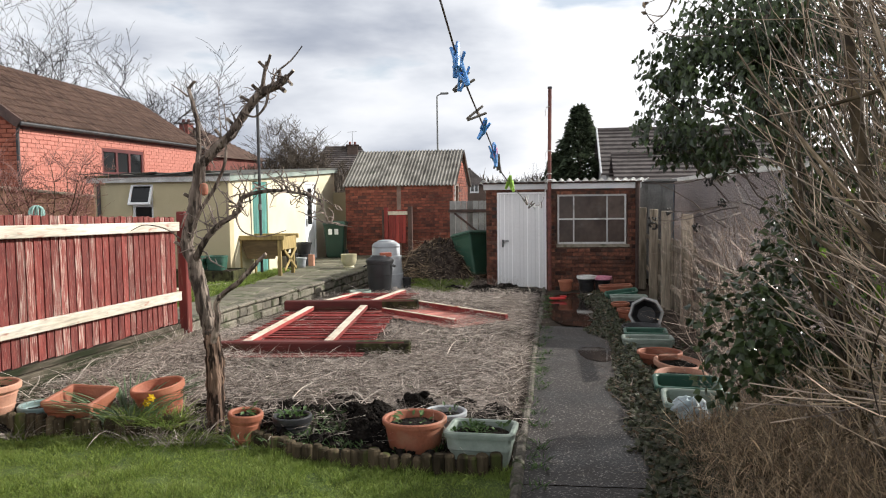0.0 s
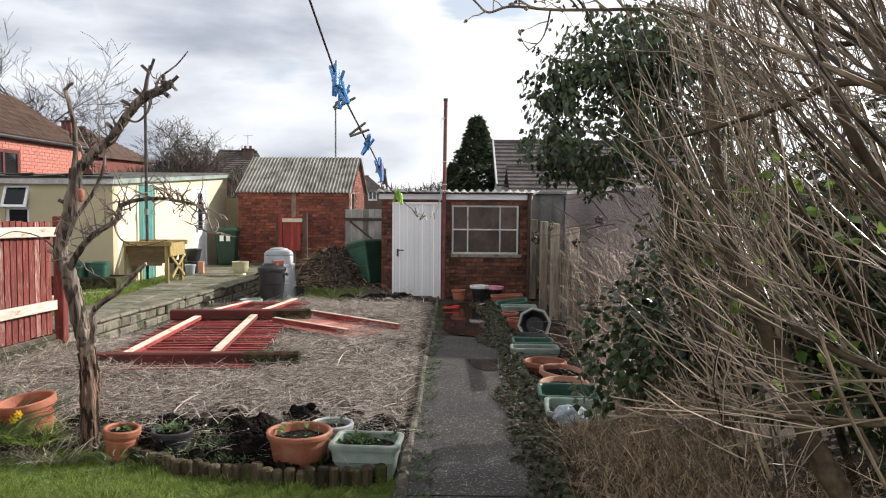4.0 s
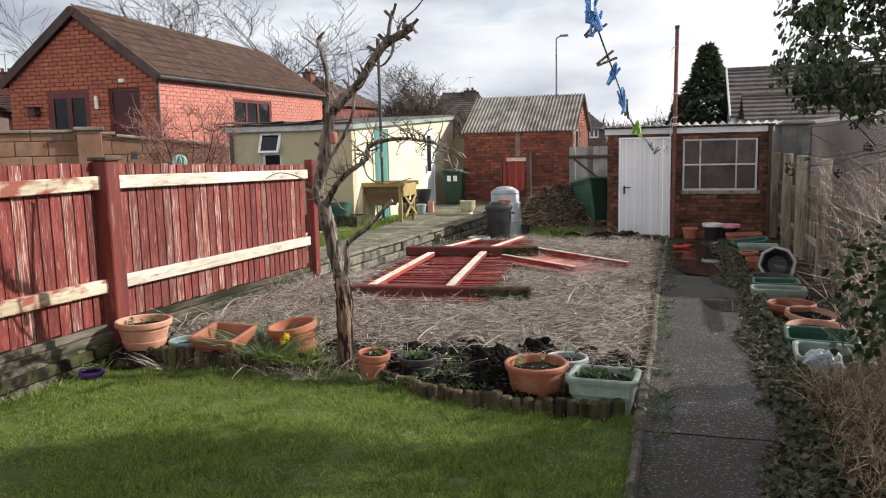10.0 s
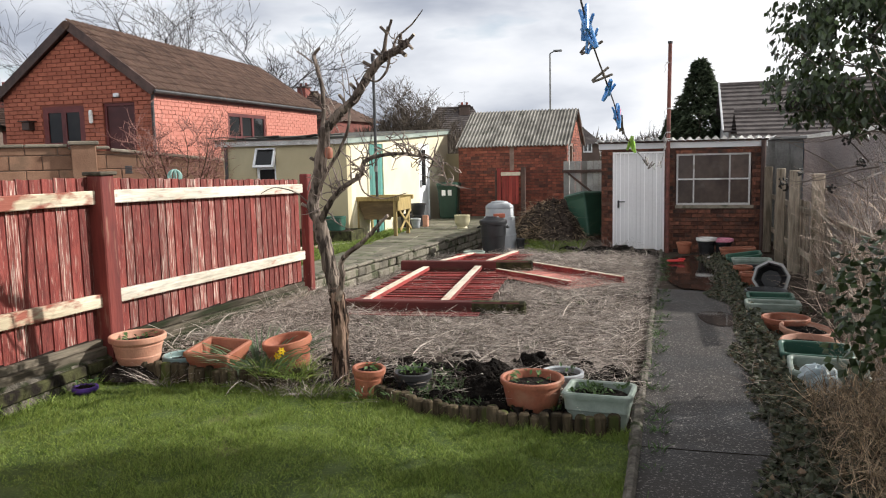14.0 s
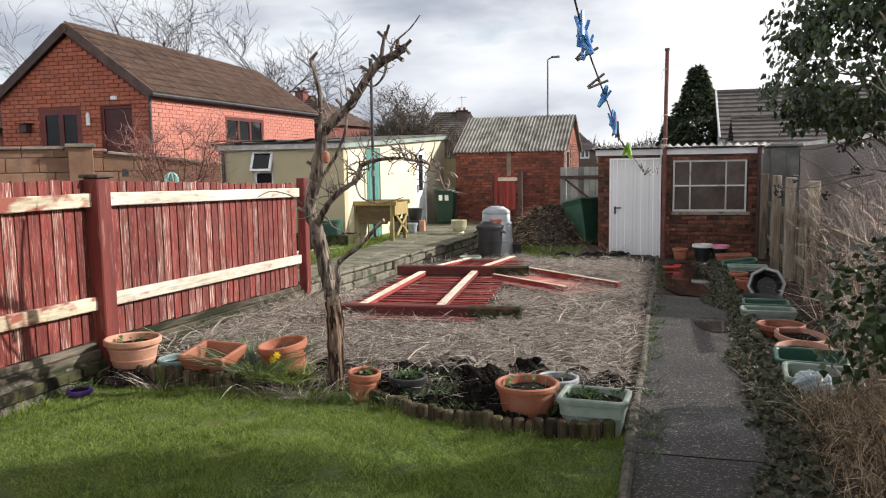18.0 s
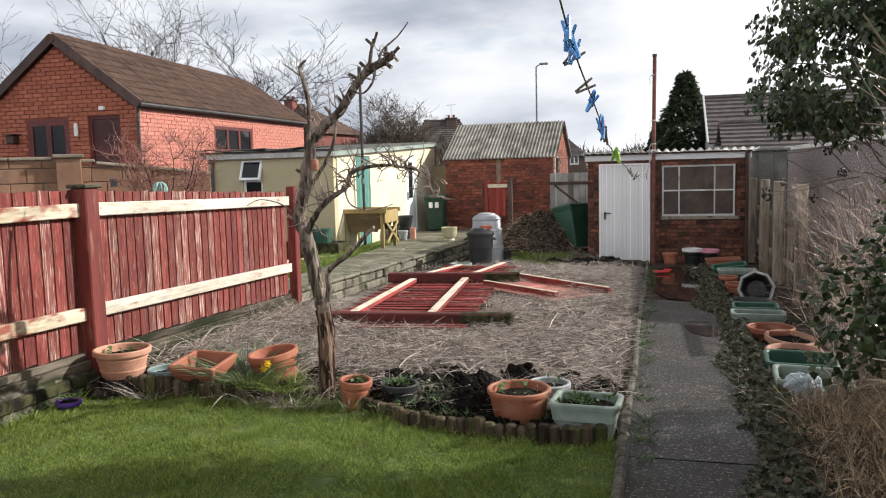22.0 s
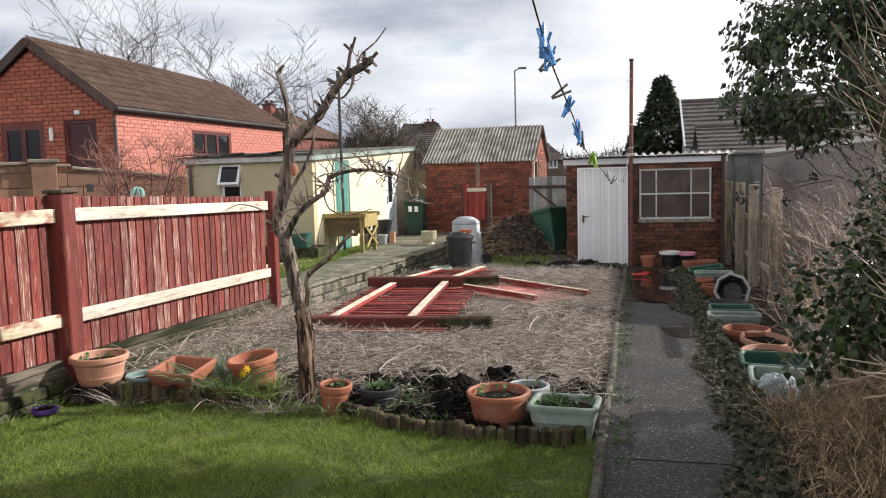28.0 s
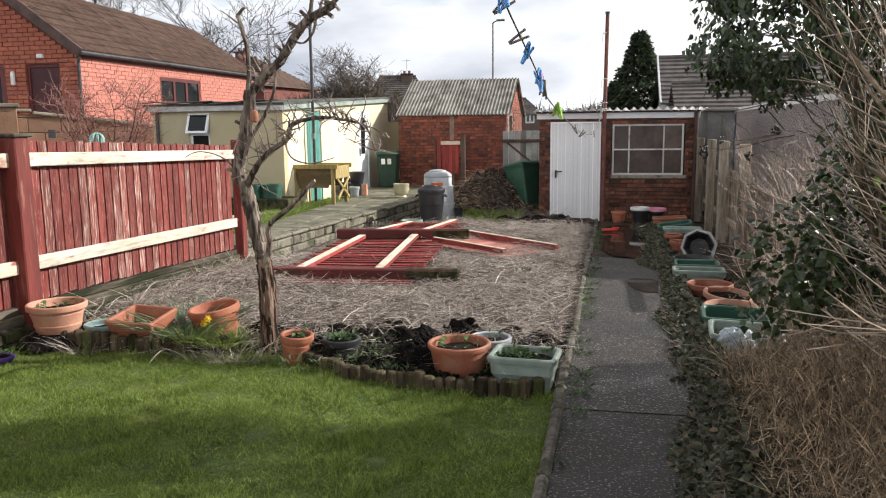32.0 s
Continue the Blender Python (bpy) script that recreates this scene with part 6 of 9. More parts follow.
for k in range(17):
    c = a0 + d * (0.06 + 0.112 * k) - nrm * 0.36 + Vector((0, 0, -0.045 + rng.uniform(-0.006, 0.006)))
    ang = math.atan2(nrm.y, nrm.x)
    g = Geo().box((0, 0, 0), (1.05 + rng.uniform(-0.05, 0.05), 0.105, 0.014), 0.003, Euler((radians(4), 0, ang + radians(rng.uniform(-0.8, 0.8)))).to_matrix())
    ob = part("board", g, "red_pink", t)
    ob.location = c + o

# ---- composter, bins ----
def ring_body(prof, n=36):
    return Geo().lathe(prof, n)


t = thing("compost_bin", (-3.11, 14.35, ground_z(-3.11, 14.35)), "grey plastic dome-lidded compost bin", "compost bin")
part("body", ring_body([(0.33, 0.0), (0.335, 0.03), (0.315, 0.32), (0.322, 0.325), (0.322, 0.35), (0.308, 0.355), (0.29, 0.62), (0.297, 0.625), (0.297, 0.66), (0.27, 0.67), (0.265, 0.80), (0.25, 0.82), (0.24, 0.80)]), "grey_plastic", t, smooth=True)
part("lid", ring_body([(0.262, 0.80), (0.27, 0.83), (0.255, 0.86), (0.20, 0.90), (0.17, 0.905), (0.16, 0.925), (0.08, 0.94), (0.0, 0.94)]), "grey_plastic", t, smooth=True)
t.scale = (0.98, 0.98, 1.06)
t = thing("dustbin", (-3.07, 13.62, ground_z(-3.07, 13.62)), "black ribbed plastic dustbin with lid", "dustbin")
part("body", ring_body([(0.17, 0.0), (0.175, 0.02), (0.20, 0.3), (0.206, 0.305), (0.212, 0.46), (0.222, 0.465), (0.222, 0.49), (0.21, 0.495)]), "black_plastic", t, smooth=True)
part("lid", ring_body([(0.226, 0.48), (0.232, 0.50), (0.225, 0.525), (0.13, 0.565), (0.12, 0.58), (0.0, 0.585)]), "black_plastic", t, smooth=True)
for sg in (-1, 1):
    part("handle", Geo().tube([(sg * 0.215, -0.06, 0.44), (sg * 0.255, -0.04, 0.42), (sg * 0.255, 0.04, 0.42), (sg * 0.215, 0.06, 0.44)], 0.012, 8), "black_plastic", t)
t.scale = (1.08, 1.08, 1.26)
solid("brick", Geo().box((0, 0, 0.035), (0.2, 0.1, 0.07), 0.006, Euler((0, 0, 0.4)).to_matrix()), "brick_orange", "loose orange brick on the dustbin lid", "brick", loc=(-2.96, 13.62, ground_z(-3.07, 13.62) + 0.705))
round_pot("plant_pot", (-2.70, 14.25, ground_z(-2.70, 14.25)), 0.085, 0.30, "black_plastic", "tall small black pot beside the composter", fill=0.7, ribs=1)
round_pot("tub", (-3.30, 13.1, ground_z(-3.30, 13.1) + 0.01), 0.19, 0.15, "pale_green", "pale green tub in the straw", fill=0.2, ribs=1)


def wheelie_bin(loc, rz, label, numbered, tilt=0.0, lean=0.0, mat="bin_green"):
    t = thing("wheelie_bin", loc, label, "wheelie bin", rz=rz)
    t.rotation_euler = (radians(tilt), radians(-lean), radians(rz))
    g = Geo()
    secs = [(0.0, 0.40, 0.42, 0.0), (0.04, 0.44, 0.47, 0.0), (0.55, 0.50, 0.57, 0.02), (0.86, 0.545, 0.64, 0.03), (0.92, 0.57, 0.68, 0.03), (0.945, 0.57, 0.68, 0.03)]
    loops(g, [[(p[0], p[1] + oy, p[2]) for p in rrect(w, dd, 0.05, z)] for z, w, dd, oy in secs], True, True)
    body = part("body", g, mat, t)
    g = Geo()
    lid = [[(p[0], p[1] + 0.02, p[2]) for p in rrect(w, dd, 0.06, z)] for z, w, dd in ((0.95, 0.60, 0.72), (0.975, 0.60, 0.72), (1.02, 0.52, 0.62), (1.03, 0.4, 0.5))]
    loops(g, lid, True, True)
    lo = part("lid", g, mat, t)
    part("handle", Geo().tube([(-0.25, 0.38, 0.94), (-0.25, 0.44, 0.93), (0.25, 0.44, 0.93), (0.25, 0.38, 0.94)], 0.018, 8), mat, t)
    for sg in (-1, 1):
        g = Geo()
        g.add([], [])
        w = Geo().lathe([(0.0, -0.025), (0.10, -0.025), (0.105, -0.015), (0.105, 0.015), (0.10, 0.025), (0.0, 0.025)], 24)
        g.add([(sg * 0.26 + p[2], 0.24 + p[0], 0.10 + p[1]) for p in w.v], w.f)
        part("wheel", g, "black_plastic", t, "black rubber wheel")
    if numbered:
        for dx in (-0.10, 0.06):
            part("marking", Geo().box((dx, -0.293, 0.74), (0.10, 0.004, 0.16), 0.001, Euler((radians(7), 0, 0)).to_matrix()), "writing", body, "white painted marking bar")
    return t


wheelie_bin((-5.58, 19.6, TZ), 8, "dark green wheelie bin with white markings by the brick wall", True).scale = (0.98, 0.98, 0.90)
wheelie_bin((-1.70, 16.7, ground_z(-1.70, 16.7) + 0.06), -34, "dark green wheelie bin tilted on rough ground beside the shed", False, tilt=-3, lean=12, mat="bin_green_lit").scale = (0.96, 0.96, 0.92)

# ---- terrace clutter ----
t = thing("urn_pot", (-4.44, 16.62, TZ), "cream ceramic pot on a small foot", "plant pot")
part("body", Geo().lathe([(0.11, 0.0), (0.12, 0.02), (0.10, 0.05), (0.14, 0.08), (0.17, 0.17), (0.168, 0.27), (0.175, 0.28), (0.175, 0.30), (0.155, 0.30), (0.145, 0.1), (0.0, 0.09)], 32), "cream_ceramic", t, smooth=True)
t = thing("potting_bench", (-5.72, 14.95, TZ), "home-made yellow wooden planter bench", "bench")
for x, y in ((-0.34, -0.26), (0.36, -0.26), (-0.34, 0.5), (0.36, 0.5)):
    part("leg", Geo().box((x, y, 0.31), (0.06, 0.06, 0.62), 0.006), "yellow_wood", t)
def tapered(y0, y1):
    """A trough wall that narrows toward the bottom."""
    return Geo().add([(-0.36, y0, 0.60), (0.40, y0, 0.60), (0.26, y0, 0.28), (-0.22, y0, 0.28), (-0.36, y1, 0.60), (0.40, y1, 0.60), (0.26, y1, 0.28), (-0.22, y1, 0.28)],
                     [[0, 3, 2, 1], [4, 5, 6, 7], [0, 1, 5, 4], [1, 2, 6, 5], [2, 3, 7, 6], [3, 0, 4, 7]])


part("front_panel", tapered(-0.24, -0.21), "brown_wood", t, "tapered brown front panel")
part("rear_panel", tapered(0.45, 0.48), "brown_wood", t)
part("side_panel", Geo().box((0.41, 0.12, 0.52), (0.03, 0.80, 0.20), 0.005), "yellow_wood", t)
part("side_panel", Geo().box((-0.37, 0.12, 0.52), (0.03, 0.80, 0.20), 0.005), "yellow_wood", t)
for y in (-0.30, 0.54):
    part("top_rail", Geo().box((0.02, y, 0.615), (0.88, 0.06, 0.07), 0.005), "yellow_wood", t)
part("brace", Geo().beam((0.43, -0.22, 0.42), (0.43, 0.46, 0.10), 0.02, 0.05, 0.004), "yellow_wood", t)
part("brace", Geo().beam((0.43, 0.46, 0.42), (0.43, -0.22, 0.10), 0.02, 0.05, 0.004), "yellow_wood", t)
part("soil", Geo().box((0.02, 0.12, 0.54), (0.70, 0.64, 0.04), 0.01), "peat", t)
t.scale = (1.16, 1.0, 1.25)
for x, y, r, h, mt in ((-5.80, 17.45, 0.17, 0.36, "black_plastic"), (-5.62, 17.15, 0.13, 0.26, "black_plastic"), (-5.85, 16.95, 0.14, 0.30, "black_plastic"), (-5.55, 16.72, 0.12, 0.22, "grey_plastic")):
    round_pot("plant_pot", (x, y, TZ), r, h, mt, "dark plastic pot by the white door", fill=0.6, group="pots by the white door")
round_pot("plant_pot", (-5.68, 17.3, TZ + 0.02), 0.19, 0.50, "black_plastic", "large dark flared planter by the white door", fill=0.8, taper=0.55, ribs=1, group="pots by the white door")
solid("timber_block", Geo().box((0, 0, 0.13), (0.12, 0.1, 0.26), 0.006), "terracotta_pale", "short upright timber block by the pots", "timber", loc=(-5.42, 17.05, TZ))
RB = thing("raised_bed", (-6.40, 13.82, 0.0), "low timber-edged raised bed against the cream wall", "raised bed")
for y in (-0.30, 0.30):
    part("plank", Geo().box((0, y, 0.15), (1.20, 0.045, 0.32), 0.008), "mossy_wood", RB)
for x in (-0.62, 0.62):
    part("plank", Geo().box((x, 0, 0.15), (0.045, 0.64, 0.32), 0.008), "mossy_wood", RB)
part("soil", Geo().box((0, 0, 0.14), (1.18, 0.54, 0.30), 0.02), "soil", RB)
for k, (x, y) in enumerate(((-6.58, 13.78), (-6.22, 13.86))):
    t = trough("crate", (x, y, 0.292), 0.36, 0.28, 0.27, "dark_green", "bright green plastic crate by the cream wall", fill=0.5, group="green crates", taper=0.85)
solid("edging_plank", Geo().beam((-6.6, 12.1, 0.07), (-5.7, 13.35, 0.07), 0.06, 0.10, 0.006), "cream_slat", "pale plank along the grass edge", "plank")
t = thing("washing_pole", (-5.93, 15.35, TZ), "thin dark metal washing-line pole", "pole")
part("shaft", Geo().tube([(0, 0, 0), (0, 0, 3.55)], 0.032, 8), "dark_metal", t)
part("cap", Geo().tube([(0, 0, 3.55), (0, 0, 3.70)], 0.045, 8), "dark_metal", t)
part("brace", Geo().tube([(0.0, -0.03, 1.3), (0.0, -0.03, 1.42)], 0.04, 8), "grey_metal", t)
# red gate leaning by the outbuilding
t = thing("garden_gate", (-3.98, 19.55, TZ + 0.04), "small red boarded gate with a cream top rail", "gate")
for k in range(5):
    part("board", Geo().box((-0.14 + k * 0.088, 0, 0.74), (0.084, 0.02, 0.84), 0.003), "gate_red", t)
part("rail", Geo().box((0.05, -0.03, 1.08), (0.5, 0.03, 0.09), 0.004), "cream_slat", t, "worn cream rail")
part("post", Geo().box((-0.25, 0.0, 0.58), (0.10, 0.09, 1.30), 0.008), "gate_red", t)
part("post", Geo().box((-0.34, 0.02, 0.58), (0.05, 0.05, 1.15), 0.008), "dark_wood", t)
part("post", Geo().box((0.36, 0.03, 0.60), (0.11, 0.10, 1.28), 0.008), "dark_wood", t)
solid("bucket", Geo().lathe([(0.09, 0.0), (0.13, 0.26), (0.135, 0.28), (0.12, 0.28), (0.085, 0.02), (0.0, 0.02)], 20), "blue_plastic", "small blue bucket by the brick wall", "bucket", loc=(-4.35, 19.7, TZ), smooth=True)
# grey boards between the buildings
t = thing("board_screen", (-1.9, 18.9, -0.1), "grey weathered board screen between the sheds", "screen")
for k in range(9):
    part("board", Geo().box((-0.55 + 0.14 * k, 0, 0.78), (0.13, 0.02, 1.62), 0.003), "pale_board", t)
for z in (0.4, 1.35):
    part("rail", Geo().box((0.0, -0.03, z), (1.3, 0.04, 0.07), 0.004), "dark_wood", t)
part("brace", Geo().beam((-0.5, -0.04, 1.3), (0.5, -0.04, 0.5), 0.03, 0.05, 0.004), "dark_wood", t)

# ---- washing line with pegs ----
LINE = thing("washing_line", (-0.26, 2.2, 2.1), "sagging wire washing line with coloured pegs", "washing line")
lp = [Vector(p) for p in ((-0.27, 1.2, 2.38), (-0.265, 2.25, 2.085), (-0.262, 2.6, 1.99), (-0.26, 3.1, 1.915), (-0.26, 3.62, 1.845), (-0.26, 4.13, 1.755), (-0.25, 4.65, 1.70), (-0.235, 5.7, 1.625), (-0.20, 7.3, 1.53), (-0.15, 9.5, 1.50), (-0.13, 12.2, 1.66), (-0.10, 15.38, 2.06))]


def smooth_path(pts, n):
    out = []
    for i in range(len(pts) - 1):
        p0, p1, p2, p3 = pts[max(i - 1, 0)], pts[i], pts[i + 1], pts[min(i + 2, len(pts) - 1)]
        for k in range(n):
            t = k / n
            out.append(0.5 * ((2 * p1) + (p2 - p0) * t + (2 * p0 - 5 * p1 + 4 * p2 - p3) * t * t + (3 * p1 - p0 - 3 * p2 + p3) * t ** 3))
    return out + [pts[-1]]


path = smooth_path(lp, 6)
lo = Vector((-0.26, 2.2, 2.1))
part("wire", Geo().tube([p - lo for p in path], 0.0032, 6), "line", LINE)


def line_at(y):
    for a, b in zip(path, path[1:]):
        if a.y <= y <= b.y:
            return a.lerp(b, (y - a.y) / (b.y - a.y))
    return path[-1]


def peg(y, mat, roll, yaw, size=0.078, label=""):
    p = line_at(y) - lo
    g = Geo()
    for sg in (-1, 1):
        g.box((sg * 0.009, 0, -size * 0.12), (0.008, 0.012, size), 0.002, Euler((0, radians(sg * 9), 0)).to_matrix())
    g.tube([(-0.012, 0, 0.0), (0.012, 0, 0.0)], 0.006, 6)
    ob = part("peg", g, mat, LINE, label)
    ob.location = p
    ob.rotation_euler = (radians(yaw * 0.4), radians(roll), radians(yaw))


rng = random.Random(41)
for y, mt, rl in ((2.42, "blue_peg", -25), (2.45, "blue_peg", 28), (2.47, "blue_peg", 8), (2.55, "blue_peg", -30), (2.58, "blue_peg", 12), (2.64, "grey_peg", 50), (3.05, "grey_peg", 62), (3.28, "blue_peg", 55), (3.31, "blue_peg", 25), (3.78, "blue_peg", -12), (3.80, "blue_peg", 14), (3.84, "pink_peg", 45), (3.90, "blue_peg", -22), (3.97, "grey_peg", -30), (4.03, "grey_peg", 10), (4.12, "grey_peg", 28), (4.75, "green_peg", -10), (4.85, "green_peg", 14), (4.95, "green_peg", -24), (5.1, "green_peg", 30), (6.5, "grey_peg", -34), (6.6, "white_peg", 30), (7.5, "grey_peg", 40), (7.7, "white_peg", -30), (9.3, "white_peg", 20), (9.5, "grey_peg", -25), (12.6, "white_peg", 12), (13.8, "white_peg", -22)):
    peg(y, mt, rl + 180 * (rng.random() < 0.25), rng.uniform(-70, 70), 0.085 if mt == "blue_peg" else 0.08, {"blue_peg": "bright blue plastic peg", "grey_peg": "brown wooden peg", "green_peg": "lime green plastic peg"}.get(mt, "pale peg"))

# ---- growing things ----
NR = np.random.RandomState(5)


def ribbons(P, D, L, W, B, seg=2):
    """Many tapering blades at once: roots P, directions D, lengths L, widths W and a bend B added with the square of the way."""
    n = len(P)
    side = np.cross(D, np.array([0.0, 0, 1.0]) + NR.uniform(-0.6, 0.6, (n, 3)))
    side /= np.linalg.norm(side, axis=1)[:, None] + 1e-9
    vs = []
    for k in range(seg):
        t = k / seg
        c = P + D * (L * t)[:, None] + B * (t * t)
        w = side * (W * (1 - 0.75 * t) / 2)[:, None]
        vs += [c - w, c + w]
    vs.append(P + D * L[:, None] + B)
    V = np.stack(vs, 1)
    m = V.shape[1]
    base = (np.arange(n) * m)[:, None]
    quads = [base + np.array([[2 * k, 2 * k + 1, 2 * k + 3, 2 * k + 2]]) for k in range(seg - 1)]
    faces = np.concatenate(quads).tolist() if quads else []
    faces += (base + np.array([[2 * seg - 2, 2 * seg - 1, 2 * seg]])).tolist()
    g = Geo()
    g.v, g.f = V.reshape(-1, 3).tolist(), faces
    return g


def unit(a):
    return a / (np.linalg.norm(a, axis=1)[:, None] + 1e-9)


gz = np.vectorize(ground_z)
# lawn blades
n = 210000
x = NR.uniform(-4.15, -0.215, n)
yb = np.interp(x, [b[0] for b in BORDER], [b[1] for b in BORDER])
y = np.clip(yb - (yb - 2.4) * NR.uniform(0, 1, n) ** 1.15, 2.4, yb - 0.02)
dens = np.array([noise.noise((a * 1.4, b * 1.4, 7.0)) for a, b in zip(x, y)])
keep = NR.uniform(-0.75, 1, n) < dens + 0.75
x, y, dens = x[keep], y[keep], dens[keep]
n = len(x)
edge = np.clip(1 - (np.interp(x, [b[0] for b in BORDER], [b[1] for b in BORDER]) - y) / 0.25, 0, 1)
D = unit(np.stack([NR.normal(0, 0.5, n), NR.normal(0, 0.5, n), np.ones(n)], 1))
tuft = np.array([noise.noise((a * 5.5, b * 5.5, 3.0)) for a, b in zip(x, y)])
L = NR.uniform(0.022, 0.046, n) * (1 + 0.5 * dens) * (1 + 1.0 * tuft) * (1 + 1.0 * edge * NR.uniform(0, 1, n))
B = np.stack([NR.normal(0, 0.018, n), NR.normal(0, 0.018, n), -NR.uniform(0, 0.012, n)], 1)
P = np.stack([x, y, gz(x, y) + 0.012], 1)
solid("lawn_grass", ribbons(P, D, L, NR.uniform(0.0028, 0.0058, n), B, 2), "grass", "short uneven green lawn grass", "grass", kind="stuff")

# straw and dead stalks over the bed
n = 100000
x = NR.uniform(-4.28, -0.26, n)
y = NR.uniform(4.85, 14.1, n)
bare = np.array([noise.noise((a * 0.9, b * 0.9, 2.0)) + 0.5 * noise.noise((a * 4.5, b * 4.5, 2.0)) for a, b in zip(x, y)])
front = (y - np.interp(x, [b[0] for b in BORDER], [b[1] for b in BORDER]))
keep = (NR.uniform(0, 1, n) < np.clip((front - 0.25) / 0.7, 0.13, 1)) & (bare > -0.36) & ~((y > 13.2) & (x > -1.6) & (NR.uniform(0, 1, n) < 0.85))
under = (y > 7.5) & (y < 12.9) & (x > -3.5 - 0.06 * (y - 7.5)) & (x < -1.75 - 0.12 * (y - 7.5))
under |= (np.abs((x + 1.5) * 0.72 + (y - 10.55) * 0.69) < 0.9) & (np.abs((x + 1.5) * 0.69 - (y - 10.55) * 0.72) < 0.45)
keep &= ~(under & (NR.uniform(0, 1, n) < 0.93))
x, y = x[keep], y[keep]
n = len(x)
a = NR.uniform(0, 2 * np.pi, n)
D = unit(np.stack([np.cos(a), np.sin(a), NR.normal(0.12, 0.16, n)], 1))
L = NR.uniform(0.05, 0.24, n)
B = np.stack([NR.normal(0, 0.10, n), NR.normal(0, 0.10, n), NR.normal(-0.01, 0.035, n)], 1)
hump = np.array([0.07 * ss(0.3, 1.0, q - edge_x(r)) * noise.noise((q * 2.1, r * 2.1, 9.0)) for q, r in zip(x, y)])
P = np.stack([x, y, gz(x, y) + 0.025 + np.clip(hump, 0, 1) + NR.uniform(0, 1, n) ** 1.6 * 0.09], 1)
solid("straw", ribbons(P, D, L, NR.uniform(0.0022, 0.006, n), B, 3), "straw", "tangled pale dead stalks and straw over the bed", "straw", kind="stuff")
n = 3400
x = NR.uniform(-4.1, -0.3, n)
y = 5.4 + 8.5 * NR.uniform(0, 1, n) ** 1.2
free = ~((y > 7.3) & (y < 13.0) & (x > -3.6 - 0.06 * (y - 7.5)) & (x < -1.4 - 0.12 * (y - 7.5))) & ~((y > 9.5) & (y < 11.6) & (x < -0.5))
clump = np.array([noise.noise((a * 1.3, b * 1.3, 4.0)) for a, b in zip(x, y)])
free &= clump > -0.12
x, y = x[free], y[free]
n = len(x)
a = NR.uniform(0, 2 * np.pi, n)
l = NR.uniform(0.14, 0.42, n)
D = unit(np.stack([np.cos(a), np.sin(a), NR.uniform(0.05, 0.75, n)], 1))
B = np.stack([NR.normal(0, 0.10, n), NR.normal(0, 0.10, n), -l * NR.uniform(0.1, 0.55, n)], 1)
P = np.stack([x, y, gz(x, y) + NR.uniform(0.03, 0.11, n)], 1)
solid("dead_stalks", ribbons(P, D, l, NR.uniform(0.005, 0.0105, n), B, 4), "pale_straw", "long bleached stalks arching over the straw", "straw", kind="stuff")
g = Geo()
bx = list(np.arange(-4.3, -0.28, 0.11))
nb = 90
vs = []
for j in range(nb + 1):
    for q in bx:
        r = lerp(border_y(q) + 0.5 + 0.25 * noise.noise((q * 2, 3, 1)), 13.95 + 0.2 * noise.noise((q * 1.7, 8, 1)), j / nb)
        vs.append((q, r, ground_z(q, r) + 0.012 + 0.07 * ss(0.3, 1.0, q - edge_x(r)) * max(0, noise.noise((q * 2.1, r * 2.1, 9.0))) + 0.012 * noise.noise((q * 9, r * 9, 5.0))))
m = len(bx)
g.add(vs, [[j * m + i, j * m + i + 1, (j + 1) * m + i + 1, (j + 1) * m + i] for j in range(nb) for i in range(m - 1)])
solid("straw_litter", g, "straw_mat", "matted grey-brown litter under the straw", "litter", kind="structure", smooth=True)


# peat lumps turned over
def lump(loc, r, h, seed, mat="peat", label="heap of dark wet dug soil", name="soil_mound"):
    g = Geo()
    n, m = 60, 20
    vs = []
    for i in range(m + 1):
        q = i / m
        for k in range(n):
            a = 2 * math.pi * k / n
            rr = r * q * (1 + 0.3 * noise.noise((math.cos(a) * 1.3 + seed, math.sin(a) * 1.3, seed)))
            z = h * (1 - q ** 2.4) * (1 + 0.28 * noise.noise((rr * math.cos(a) * 9 + seed, rr * math.sin(a) * 9, 1))) + 0.022 * noise.noise((rr * math.cos(a) * 24, rr * math.sin(a) * 24, seed)) + 0.016 * noise.noise((rr * math.cos(a) * 60, rr * math.sin(a) * 60, seed))
            vs.append((rr * math.cos(a), rr * math.sin(a), z - 0.03 * q))
    fs = [[i * n + k, i * n + (k + 1) % n, (i + 1) * n + (k + 1) % n, (i + 1) * n + k][::-1] for i in range(m) for k in range(n)]
    g.add(vs, [f[::-1] for f in fs])
    return solid(name, g, mat, label, "soil heap", loc=loc, smooth=False)


g = Geo()
bx = list(np.arange(-3.0, -0.28, 0.05))
vs = []
for j in range(15):
    for q in bx:
        r = border_y(q) + 0.03 + (0.62 + 0.2 * noise.noise((q * 2.2, 1, 1))) * j / 14
        vs.append((q, r, ground_z(q, r) + 0.014 + 0.035 * noise.noise((q * 7, r * 7, 5.0)) * min(1, j / 3) + 0.02 * noise.noise((q * 18, r * 18, 2.0))))
m = len(bx)
g.add(vs, [[j * m + i, j * m + i + 1, (j + 1) * m + i + 1, (j + 1) * m + i] for j in range(14) for i in range(m - 1)])
solid("dug_soil", g, "bed_soil", "dark freshly dug soil behind the edging", "soil", kind="structure")
